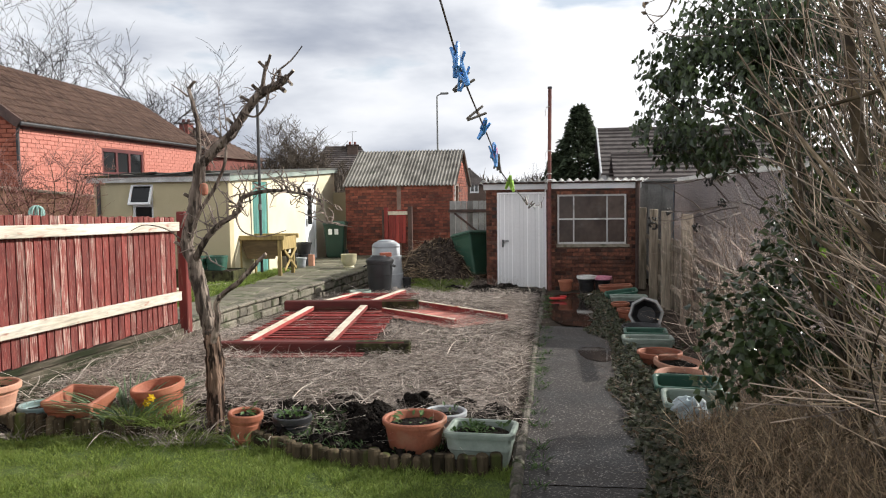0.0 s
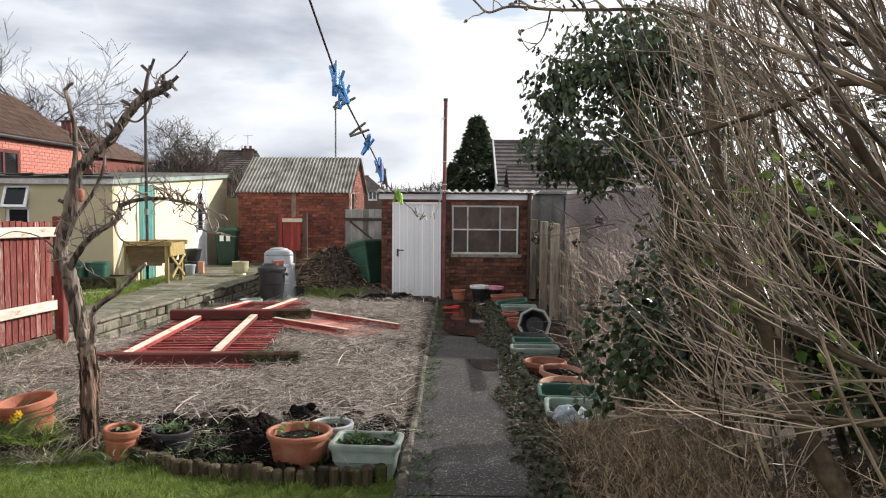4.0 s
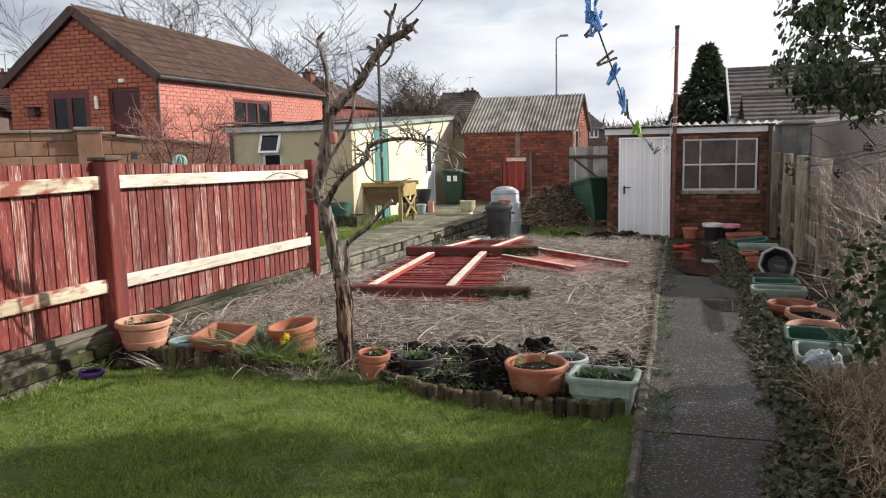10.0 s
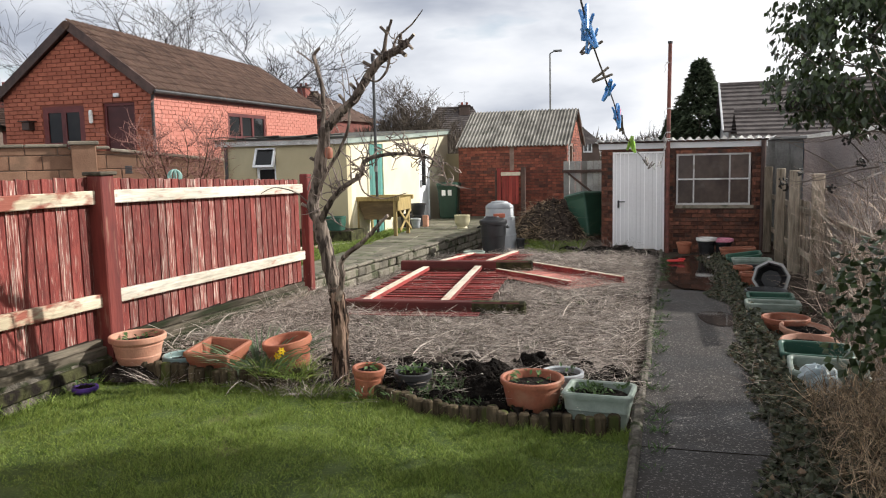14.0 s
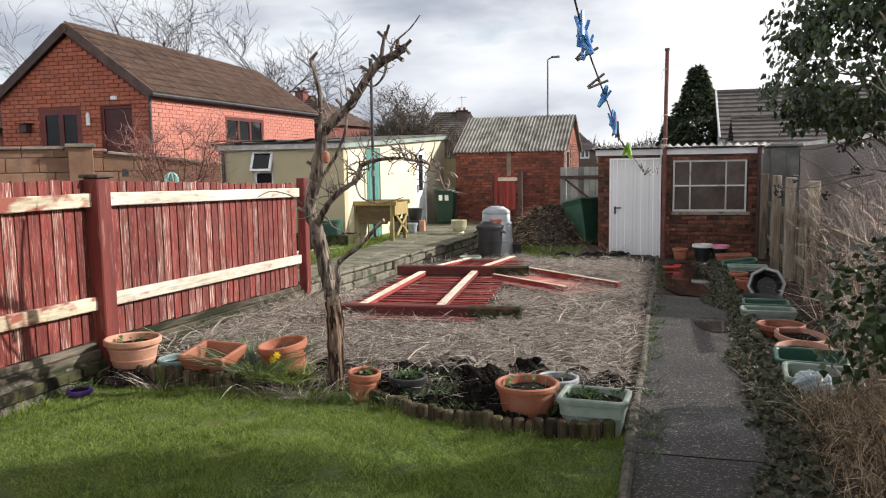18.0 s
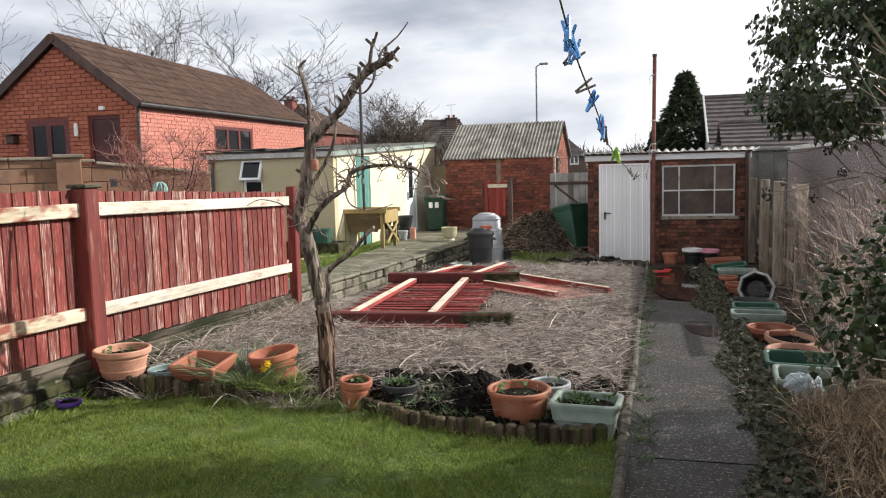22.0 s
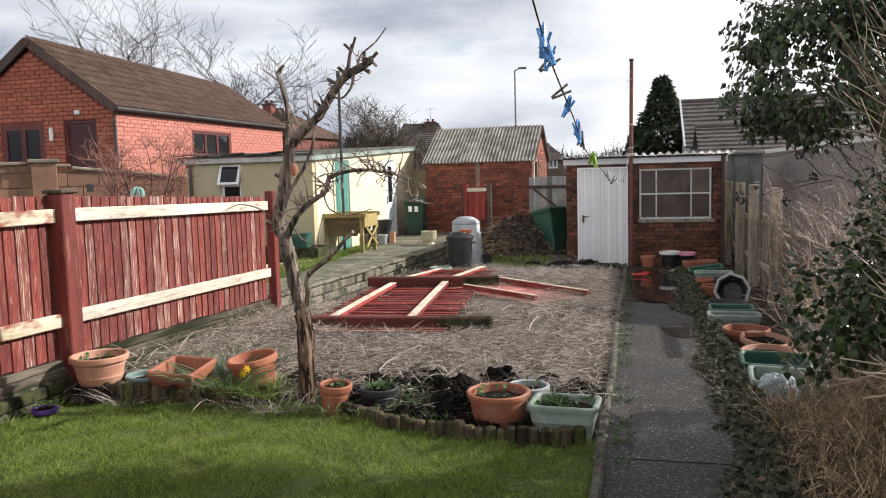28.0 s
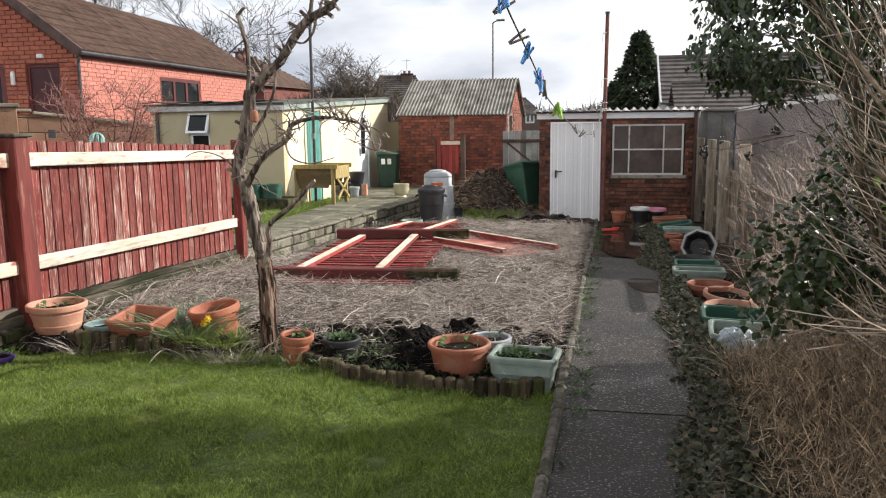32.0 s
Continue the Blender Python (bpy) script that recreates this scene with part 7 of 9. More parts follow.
for i, (x, y, r, h) in enumerate(((-3.95, 5.08, 0.34, 0.075), (-1.24, 5.36, 0.25, 0.18), (-0.98, 5.66, 0.24, 0.17), (-1.20, 5.04, 0.18, 0.16), (-0.62, 5.75, 0.16, 0.12), (-1.5, 5.75, 0.18, 0.12), (-0.42, 5.62, 0.22, 0.10), (-1.68, 5.62, 0.22, 0.09), (-2.0, 5.72, 0.2, 0.08), (-2.62, 5.75, 0.2, 0.09), (-1.45, 5.0, 0.12, 0.05), (-0.6, 14.3, 0.45, 0.12), (-1.3, 14.7, 0.5, 0.12), (-0.9, 14.85, 0.4, 0.14), (-1.9, 14.9, 0.4, 0.10))):
    lump((x, y, ground_z(x, y) - 0.005), r, h, i * 3.1)
# loose clods strewn over and round the dug soil
g = Geo()
rc = random.Random(88)
for _ in range(330):
    x = rc.uniform(-2.2, -0.35)
    y = border_y(x) + 0.08 + abs(rc.gauss(0.0, 0.42))
    r = rc.uniform(0.008, 0.034) * (1.5 if rc.random() < 0.12 else 1.0)
    z = ground_z(x, y) + 0.02 + r * 0.4
    for cx, cy, cr, ch in ((-1.24, 5.36, 0.25, 0.18), (-0.98, 5.66, 0.24, 0.17), (-1.20, 5.04, 0.18, 0.16), (-0.42, 5.62, 0.22, 0.10)):
        d = math.hypot(x - cx, y - cy) / cr
        if d < 1:
            z = max(z, ground_z(x, y) + ch * (1 - d ** 2.4))
    ax = [rc.uniform(0.7, 1.3) * r for _ in range(3)]
    rot = Euler((rc.uniform(0, 3), rc.uniform(0, 3), rc.uniform(0, 3))).to_matrix()
    vs = [(sx, sy, sz) for sx in (-0.62, 0.62) for sy in (-0.62, 0.62) for sz in (-0.62, 0.62)] + [(1, 0, 0), (-1, 0, 0), (0, 1, 0), (0, -1, 0), (0, 0, 1), (0, 0, -1)]
    vs = [rot @ Vector((v[0] * ax[0], v[1] * ax[1], v[2] * ax[2])) * rc.uniform(0.85, 1.15) + Vector((x, y, z)) for v in vs]
    fs = []
    for apex, ring in ((8, (4, 6, 7, 5)), (9, (0, 1, 3, 2)), (10, (2, 3, 7, 6)), (11, (0, 4, 5, 1)), (12, (1, 5, 7, 3)), (13, (0, 2, 6, 4))):
        fs += [[apex, ring[k], ring[(k + 1) % 4]] for k in range(4)]
    g.add(vs, fs)
solid("soil_clods", g, "peat", "loose dark clods of dug soil", "soil", kind="stuff")
lump((-2.50, 17.0, ground_z(-2.50, 17.0)), 1.0, 0.76, 50.0, "straw_mat", "brown heap of dead garden cuttings", "brush_pile")


def tufts(name, spots, mat, label, seed, kind="stuff", w=(0.004, 0.008), category="weeds"):
    """Clumps of blades: spots of (x, y, z, count, radius, length, lean)."""
    R = np.random.RandomState(seed)
    Ps, Ds, Ls, Bs = [], [], [], []
    for x, y, z, c, r, ln, lean in spots:
        a = R.uniform(0, 2 * np.pi, c)
        q = r * np.sqrt(R.uniform(0, 1, c))
        Ps.append(np.stack([x + q * np.cos(a), y + q * np.sin(a), np.full(c, z)], 1))
        Ds.append(unit(np.stack([np.cos(a) * lean * R.uniform(0.2, 1.2, c), np.sin(a) * lean * R.uniform(0.2, 1.2, c), np.ones(c)], 1)))
        l = ln * R.uniform(0.5, 1.2, c)
        Ls.append(l)
        Bs.append(np.stack([np.cos(a) * l * 0.35 * lean, np.sin(a) * l * 0.35 * lean, -l * 0.28 * lean], 1))
    P, D, L, B = (np.concatenate(q) for q in (Ps, Ds, Ls, Bs))
    return solid(name, ribbons(P, D, L, R.uniform(w[0], w[1], len(P)), B, 3), mat, label, category, kind=kind)


rng = random.Random(19)
G = lambda x, y: ground_z(x, y) + 0.01
spots = [(x, border_y(x) + rng.uniform(-0.12, 0.02), G(x, border_y(x) - 0.1), 18, 0.07, rng.uniform(0.05, 0.11), 0.8) for x in np.arange(-4.1, -0.3, 0.09)]
spots += [(rng.uniform(-2.7, -2.3), rng.uniform(4.95, 5.2), G(-2.5, 5.0), 34, 0.12, 0.17, 0.9) for _ in range(6)]
spots += [(rng.uniform(-2.95, -2.45), rng.uniform(4.98, 5.14), G(-3.0, 4.9) + 0.10, 46, 0.10, rng.uniform(0.15, 0.25), 1.2) for _ in range(6)]
spots += [(-4.13 + rng.uniform(-0.03, 0.12), yy, G(-4.05, yy), 22, 0.08, rng.uniform(0.07, 0.15), 0.8) for yy in np.arange(2.8, 4.9, 0.07)]
tufts("border_grass", spots, "grass", "long grass against the log edging", 2)
spots = [(x, y, G(x, y), 50, 0.10, ln, 1.0) for x, y, ln in ((-3.62, 4.9, 0.28), (-2.6, 5.02, 0.24), (-3.70, 4.88, 0.30), (-3.62, 4.9, 0.26), (-2.85, 5.0, 0.24), (-2.72, 4.93, 0.24), (-2.5, 4.95, 0.22), (-2.42, 4.98, 0.26), (-0.3, 5.2, 0.14), (-0.35, 6.4, 0.16), (-0.4, 8.0, 0.18), (-4.05, 7.7, 0.5), (-4.0, 8.1, 0.5), (-4.1, 8.45, 0.45), (-4.05, 7.3, 0.4), (-1.2, 14.7, 0.5), (-1.0, 14.9, 0.45), (-1.7, 14.9, 0.55), (-2.2, 14.95, 0.5))]
tufts("dry_grass", spots, "straw", "dry bleached grass tufts", 3, w=(0.003, 0.006))
spots = [(rng.uniform(-4.0, -0.4), rng.uniform(5.5, 13), 0, 9, 0.05, 0.07, 0.9) for _ in range(60)]
spots = [(x, y, G(x, y) + 0.02, c, r, l, e) for x, y, _, c, r, l, e in spots]
spots += [(rng.uniform(-2.2, -0.3), rng.uniform(4.75, 5.6), G(-1, 5.2) + 0.02, 14, 0.07, 0.075, 1.0) for _ in range(75)]
spots += [(-0.12 + rng.uniform(-0.05, 0.07), rng.uniform(3.5, 14.5), 0, 12, 0.05, 0.06, 1.0) for _ in range(90)]
spots = [(x, y, (slope(y) + 0.035) if x > -0.2 else z, c, r, l, e) for x, y, z, c, r, l, e in spots]
tufts("weeds", spots, "leaf_green", "small green weeds in the bed and kerb joints", 4, w=(0.005, 0.010))
spots = []
for _ in range(400):
    yy = rng.uniform(8.9, 16.4)
    spots.append((rng.uniform(-6.05, lerp(-4.98, -5.62, max(0.0, yy - 9.5) / 6.9) - 0.02), yy, terrace_z(yy) - 0.05, 30, 0.16, 0.10, 0.6))
spots += [(rng.uniform(-2.9, -1.75), rng.uniform(14.35, 16.6), 0, 30, 0.14, 0.09, 0.6) for _ in range(190)]
spots = [(x, y, z if x < -4 else G(x, y), c, r, l, e) for x, y, z, c, r, l, e in spots]
tufts("terrace_grass", spots, "grass", "strip of bright green grass beside the paving", 6, w=(0.008, 0.014))
spots = [(rng.uniform(-4.2, -3.85), rng.uniform(5.5, 8.4), 0, 24, 0.12, 0.16, 1.1) for _ in range(60)] + [(edge_x(yy) + rng.uniform(0.12, 0.4), yy, 0, 14, 0.10, 0.09, 1.3) for yy in np.arange(8.8, 14.8, 0.15)]
spots = [(x, y, G(x, y) + 0.02, c, r, l, e) for x, y, z, c, r, l, e in spots]
tufts("wall_foot_grass", spots, "straw", "dry grass along the foot of the wall", 7)
# heap twigs
n = 4200
a, q = NR.uniform(0, 2 * np.pi, n), np.sqrt(NR.uniform(0, 1, n))
P = np.stack([-2.50 + 1.0 * q * np.cos(a), 17.0 + 1.0 * q * np.sin(a), ground_z(-2.50, 17.0) + 0.76 * (1 - q ** 1.7) + NR.uniform(-0.02, 0.04, n)], 1)
b = NR.uniform(0, 2 * np.pi, n)
D = unit(np.stack([np.cos(b), np.sin(b), NR.normal(0, 0.3, n)], 1))
solid("heap_twigs", ribbons(P, D, NR.uniform(0.15, 0.5, n), NR.uniform(0.008, 0.016, n), np.stack([NR.normal(0, 0.06, n), NR.normal(0, 0.06, n), -NR.uniform(0, 0.1, n)], 1), 3), "pale_twig", "dry brown stems on the cuttings heap", "twigs", kind="stuff")

# daffodils
t = thing("daffodil_clump", (-3.06, 5.30, G(-3.06, 5.3)), "clump of blue-green daffodil leaves with a yellow bloom", "flowers")
def blades(c, r, ln, lean, seed, w):
    R = np.random.RandomState(seed)
    a = R.uniform(0, 2 * np.pi, c)
    q = r * np.sqrt(R.uniform(0, 1, c))
    l = ln * R.uniform(0.6, 1.15, c)
    P = np.stack([q * np.cos(a), q * np.sin(a), np.zeros(c)], 1)
    D = unit(np.stack([np.cos(a) * lean, np.sin(a) * lean, np.ones(c)], 1))
    return ribbons(P, D, l, np.full(c, w), np.stack([np.cos(a) * l * 0.4, np.sin(a) * l * 0.4, -l * 0.35], 1), 4)
part("leaf_clump", blades(210, 0.26, 0.44, 0.55, 3, 0.017), "blade_blue", t)
for dx, dy, hz in ((0.24, -0.16, 0.17), (0.26, -0.13, 0.20)):
    part("stem", Geo().tube([(dx * 0.6, dy * 0.6, 0), (dx, dy, hz)], 0.004, 5), "leaf_green", t)
    g = Geo()
    for k in range(6):
        a = 2 * math.pi * k / 6
        c, s = math.cos(a), math.sin(a)
        g.add([(dx, dy, hz), (dx + 0.018 * c - 0.01 * s, dy - 0.006, hz + 0.018 * s + 0.01 * c), (dx + 0.036 * c, dy - 0.01, hz + 0.036 * s), (dx + 0.018 * c + 0.01 * s, dy - 0.006, hz + 0.018 * s - 0.01 * c)], [[0, 1, 2, 3]])
    tube = Geo().lathe([(0.009, 0), (0.011, 0.012), (0.015, 0.022)], 10)
    g.add([(dx + p[0], dy - 0.006 - p[2], hz + p[1]) for p in tube.v], tube.f)
    part("bloom", g, "yellow_flower", t, "yellow trumpet bloom")

# ---- pruned fruit tree ----
TREE = thing("fruit_tree", (-2.34, 5.2, -0.07), "bare heavily pruned fruit tree with flaking bark", "tree")
TO = Vector((-2.34, 5.2, -0.07))


def limb(name, pts, r0, r1, mat, n=10, wob=0.012, seed=0, parent=None, label=""):
    R = random.Random(seed)
    pp = smooth_path([Vector(p) - TO for p in pts], 9 if r0 > 0.03 else 5)
    rad = [(0.86 if name == "trunk" else 0.76) * lerp(r0, r1, i / (len(pp) - 1)) * R.uniform(0.93, 1.08) for i in range(len(pp))]
    pp = [p + Vector((R.uniform(-wob, wob), R.uniform(-wob, wob), 0)) * min(1, rad[0] * 20) for p in pp]
    g = Geo().tube(pp, rad, n)
    if r0 > 0.03:
        # ridged, uneven bark
        m = n
        for i, v in enumerate(g.v[:len(pp) * m]):
            c = pp[i // m]
            a = 2 * math.pi * (i % m) / m
            q = 1 + 0.13 * noise.noise((math.cos(a) * 2.6 + seed, math.sin(a) * 2.6, v[2] * 5.0)) + 0.10 * noise.noise((math.cos(a) * 6, math.sin(a) * 6, v[2] * 2.5 + seed))
            g.v[i] = tuple(c[k] + (v[k] - c[k]) * q for k in range(3))
    return part(name, g, mat, parent or TREE, label, smooth=True), pp


limb("trunk", ((-2.345, 5.2, -0.10), (-2.34, 5.2, 0.08), (-2.335, 5.2, 0.5), (-2.365, 5.2, 0.72)), 0.078, 0.062, "bark_base", 28, 0.006, 1, label="flaking brown lower trunk")
limb("trunk", ((-2.36, 5.2, 0.68), (-2.40, 5.19, 0.88), (-2.455, 5.18, 1.17), (-2.50, 5.18, 1.30), (-2.44, 5.18, 1.54), (-2.385, 5.18, 1.86)), 0.062, 0.045, "bark", 22, 0.006, 2)
_, main = limb("limb", ((-2.39, 5.18, 1.84), (-2.26, 5.15, 1.95), (-2.12, 5.13, 2.06), (-1.94, 5.10, 2.28), (-1.79, 5.07, 2.35), (-1.70, 5.06, 2.40)), 0.046, 0.03, "bark", 18, 0.008, 3)
limb("limb", ((-2.40, 5.18, 1.84), (-2.40, 5.2, 2.11), (-2.47, 5.22, 2.38)), 0.026, 0.018, "bark", 8, 0.006, 4)
limb("limb", ((-2.475, 5.22, 2.32), (-2.54, 5.22, 2.37), (-2.60, 5.22, 2.41)), 0.010, 0.004, "bark", 6, 0.003, 5)
limb("limb", ((-2.47, 5.22, 2.37), (-2.44, 5.22, 2.405), (-2.415, 5.22, 2.42)), 0.017, 0.012, "bark", 6, 0.003, 6)
limb("limb", ((-1.90, 5.09, 2.30), (-1.87, 5.08, 2.42), (-1.85, 5.08, 2.51)), 0.022, 0.013, "bark", 8, 0.004, 7)
limb("limb", ((-1.82, 5.08, 2.35), (-1.78, 5.06, 2.43), (-1.67, 5.04, 2.505), (-1.585, 5.02, 2.59)), 0.013, 0.005, "bark", 6, 0.005, 8)
limb("limb", ((-1.84, 5.07, 2.32), (-1.86, 5.06, 2.22), (-1.93, 5.05, 2.15), (-2.02, 5.05, 2.18)), 0.014, 0.008, "bark", 6, 0.005, 9)
limb("limb", ((-2.33, 5.17, 0.62), (-2.27, 5.13, 0.78), (-2.25, 5.10, 0.93), (-2.05, 5.02, 1.07), (-1.92, 4.98, 1.19), (-1.85, 4.96, 1.25)), 0.032, 0.014, "bark", 8, 0.008, 10)
_, arch = limb("limb", ((-2.46, 5.17, 1.16), (-2.34, 5.12, 1.33), (-2.22, 5.10, 1.44), (-2.08, 5.07, 1.52), (-2.03, 5.05, 1.62), (-1.84, 5.0, 1.66), (-1.66, 4.96, 1.65), (-1.48, 4.93, 1.60), (-1.41, 4.92, 1.45)), 0.032, 0.006, "bark", 8, 0.006, 11)
limb("limb", ((-2.46, 5.17, 1.38), (-2.36, 5.12, 1.54), (-2.24, 5.1, 1.70), (-2.16, 5.08, 1.86), (-2.15, 5.08, 1.98)), 0.02, 0.012, "bark", 7, 0.006, 12)
limb("limb", ((-2.49, 5.18, 1.28), (-2.62, 5.16, 1.40), (-2.78, 5.14, 1.44), (-2.88, 5.12, 1.40)), 0.008, 0.003, "bark", 6, 0.006, 13)
limb("limb", ((-2.10, 5.07, 1.53), (-2.05, 5.06, 1.40), (-1.90, 5.03, 1.36), (-1.72, 5.0, 1.40)), 0.010, 0.003, "bark", 6, 0.005, 14)
R = random.Random(33)
for (p, q, r) in (((-1.90, 5.09, 2.30), (-1.95, 5.07, 2.36), 0.012), ((-1.79, 5.07, 2.35), (-1.72, 5.05, 2.31), 0.014), ((-1.72, 5.06, 2.39), (-1.66, 5.05, 2.44), 0.011), ((-1.76, 5.06, 2.37), (-1.75, 5.05, 2.45), 0.010),
                  ((-1.97, 5.10, 2.24), (-2.04, 5.09, 2.29), 0.011), ((-2.10, 5.12, 2.08), (-2.15, 5.11, 2.15), 0.012), ((-2.20, 5.14, 2.0), (-2.24, 5.12, 2.08), 0.011), ((-1.85, 5.08, 2.46), (-1.90, 5.07, 2.51), 0.010),
                  ((-1.85, 5.08, 2.48), (-1.82, 5.07, 2.55), 0.009), ((-1.71, 5.06, 2.38), (-1.67, 5.04, 2.35), 0.010), ((-2.43, 5.18, 1.60), (-2.50, 5.16, 1.65), 0.012), ((-2.52, 5.18, 1.27), (-2.58, 5.16, 1.32), 0.012), ((-2.41, 5.2, 2.05), (-2.46, 5.19, 2.10), 0.010)):
    a, b = Vector(p) - TO, Vector(q) - TO
    spur = part("spur", Geo().tube([a, a.lerp(b, 0.5) + Vector((R.uniform(-0.008, 0.008), 0, 0.004)), b], [r * 1.25, r, r * 1.05], 7), "bark", TREE, smooth=True)
    part("cut_end", Geo().tube([b, b + (b - a).normalized() * 0.004], r * 0.95, 7), "cut_wood", spur, "pale sawn end")
g = Geo()


def spray(g, p, d, ln, r, R, n=4, sides=3, kink=0.25):
    pts = [Vector(p)]
    d = Vector(d).normalized()
    for _ in range(n):
        d = (d + Vector((R.uniform(-kink, kink), R.uniform(-kink, kink), R.uniform(-kink, kink)))).normalized()
        pts.append(pts[-1] + d * ln / n)
    g.tube(pts, [r * (1 - 0.75 * i / n) for i in range(n + 1)], sides, False)
    return pts


for pp, cnt, ln in ((main, 34, 0.09), (arch, 60, 0.17)):
    for _ in range(cnt):
        p = R.choice(pp[3:])
        pts = spray(g, p, (R.uniform(-1, 1), R.uniform(-0.7, 0.7), R.uniform(-0.4, 1)), ln * R.uniform(0.5, 1.6), 0.0075, R, 5, 4, 0.5)
        for _ in range(3):
            spray(g, R.choice(pts[1:]), (R.uniform(-1, 1), R.uniform(-1, 1), R.uniform(-0.3, 1)), 0.06 * R.uniform(0.5, 1.5), 0.0045, R, 4, 3, 0.6)
for x, z, hz in ((-2.16, 2.0, 0.42), (-2.27, 1.96, 0.46), (-2.2, 1.98, 0.40)):
    pts = spray(g, Vector((x, 5.14, z)) - TO, (R.uniform(-0.5, 0.0), 0, 1), hz, 0.005, R, 7, 4, 0.15)
    for p in pts[2:]:
        spray(g, p, (R.uniform(-1, 1), R.uniform(-1, 1), 0.6), 0.05, 0.003, R, 3, 3, 0.5)
for x, z, hz in ((-2.3, 1.36, 0.4), (-2.22, 1.44, 0.34), (-2.5, 1.42, 0.30), (-2.0, 1.58, 0.3)):
    spray(g, Vector((x, 5.1, z)) - TO, (R.uniform(-0.3, 0.4), 0, 1), hz, 0.006, R, 5, 4, 0.3)
tagged(part("twig_work", g, "twig", TREE, "thin bare twigs and spurs"), kind="stuff")

# ---- big bare shrub beside the path ----
SHRUB = thing("bare_shrub", (1.7, 2.6, 0.0), "large bare multi-stemmed shrub with arching olive-brown branches", "shrub")
SO = Vector((1.7, 2.6, 0.0))
R = random.Random(52)
mid_g, fine_g = Geo(), Geo()


def grow(p, d, ln, r, level, R):
    """A slender arching branch that carries finer ones."""
    n = 7 if level < 2 else 4
    lim = R.uniform(0.17, 0.33)
    pts, dirs = [Vector(p)], []
    d = Vector(d).normalized()
    for _ in range(n):
        k = 0.11 if level < 2 else 0.18
        d = (d + Vector((R.uniform(-k, k), R.uniform(-k, k), R.uniform(-0.6 * k, k)))).normalized()
        q = pts[-1] + d * ln / n
        if q.x < lim * q.y + 0.12 and len(pts) > 1:
            break
        pts.append(q)
        dirs.append(d.copy())
    n = len(pts) - 1
    if n < 2:
        return
    rad = [max(0.0019, r * (1 - 0.7 * i / n)) for i in range(n + 1)]
    (mid_g if level == 1 else fine_g).tube([q - SO for q in pts], rad, 5 if level == 1 else 3, False)
    if level >= 3:
        return
    for _ in range((0, 4, 2)[level]):
        i = R.randrange(1, n)
        dd = dirs[i] * 0.9 + Vector((R.uniform(-0.9, 0.6), R.uniform(-0.8, 0.8), R.uniform(-0.3, 0.8)))
        grow(pts[i], dd, ln * R.uniform(0.4, 0.75), max(0.002, rad[i] * R.uniform(0.35, 0.55)), level + 1, R)


def stem(points, r0, r1, sides=2):
    pp = smooth_path([Vector(p) for p in points], 5)
    rad = [lerp(r0, r1, i / (len(pp) - 1)) * (1 + 0.12 * noise.noise(pp[i] * 9.0)) * R.uniform(0.93, 1.09) for i in range(len(pp))]
    part("stem", Geo().tube([q - SO for q in pp], rad, 12), "olive_stem", SHRUB, smooth=True)
    for i in range(4, len(pp) - 1, sides + 1):
        d = (pp[i + 1] - pp[i - 1]).normalized()
        grow(pp[i], d + Vector((R.uniform(-0.9, 0.4), R.uniform(-0.4, 0.9), R.uniform(-0.1, 0.7))), R.uniform(0.5, 1.1), min(0.011, rad[i] * R.uniform(0.3, 0.45)), 1, R)


stem(((1.75, 1.95, 0.90), (1.65, 1.98, 1.09), (1.55, 2.00, 1.26), (1.49, 2.05, 1.41), (1.38, 2.05, 1.59), (1.33, 2.08, 1.73), (1.31, 2.10, 1.86), (1.30, 2.10, 1.98)), 0.055, 0.036)
stem(((1.30, 2.10, 1.95), (1.35, 2.10, 2.04), (1.40, 2.12, 2.21), (1.43, 2.15, 2.35), (1.48, 2.20, 2.55)), 0.028, 0.02)
stem(((1.94, 1.80, 1.43), (1.66, 1.85, 1.56), (1.56, 1.92, 1.65), (1.45, 2.00, 1.74), (1.35, 2.06, 1.84), (1.31, 2.10, 1.89), (1.24, 2.12, 1.94)), 0.043, 0.028)
stem(((1.29, 2.10, 1.89), (1.20, 2.12, 1.96), (1.12, 2.20, 1.97), (1.07, 2.30, 1.94), (0.96, 2.45, 1.90), (0.82, 2.60, 1.86)), 0.013, 0.005)
stem(((2.08, 2.20, 1.70), (1.93, 2.20, 1.84), (1.79, 2.20, 1.98), (1.68, 2.20, 2.08), (1.59, 2.25, 2.14), (1.45, 2.30, 2.16), (1.36, 2.35, 2.12), (1.20, 2.45, 2.13)), 0.015, 0.007)
stem(((1.34, 2.50, 2.15), (1.22, 2.55, 2.23), (1.05, 2.65, 2.35), (0.86, 2.75, 2.39), (0.71, 2.90, 2.48)), 0.011, 0.004)
stem(((2.08, 2.20, 1.63), (1.98, 2.25, 1.97), (1.90, 2.30, 2.20), (1.86, 2.35, 2.41), (1.85, 2.40, 2.63)), 0.04, 0.026)
stem(((2.02, 2.50, 1.43), (1.94, 2.50, 1.77), (1.87, 2.50, 2.06), (1.81, 2.55, 2.31), (1.77, 2.60, 2.48), (1.73, 2.60, 2.68)), 0.03, 0.018)
stem(((1.79, 2.00, 1.78), (1.75, 2.00, 2.02), (1.72, 2.00, 2.21), (1.69, 2.00, 2.45)), 0.034, 0.026)
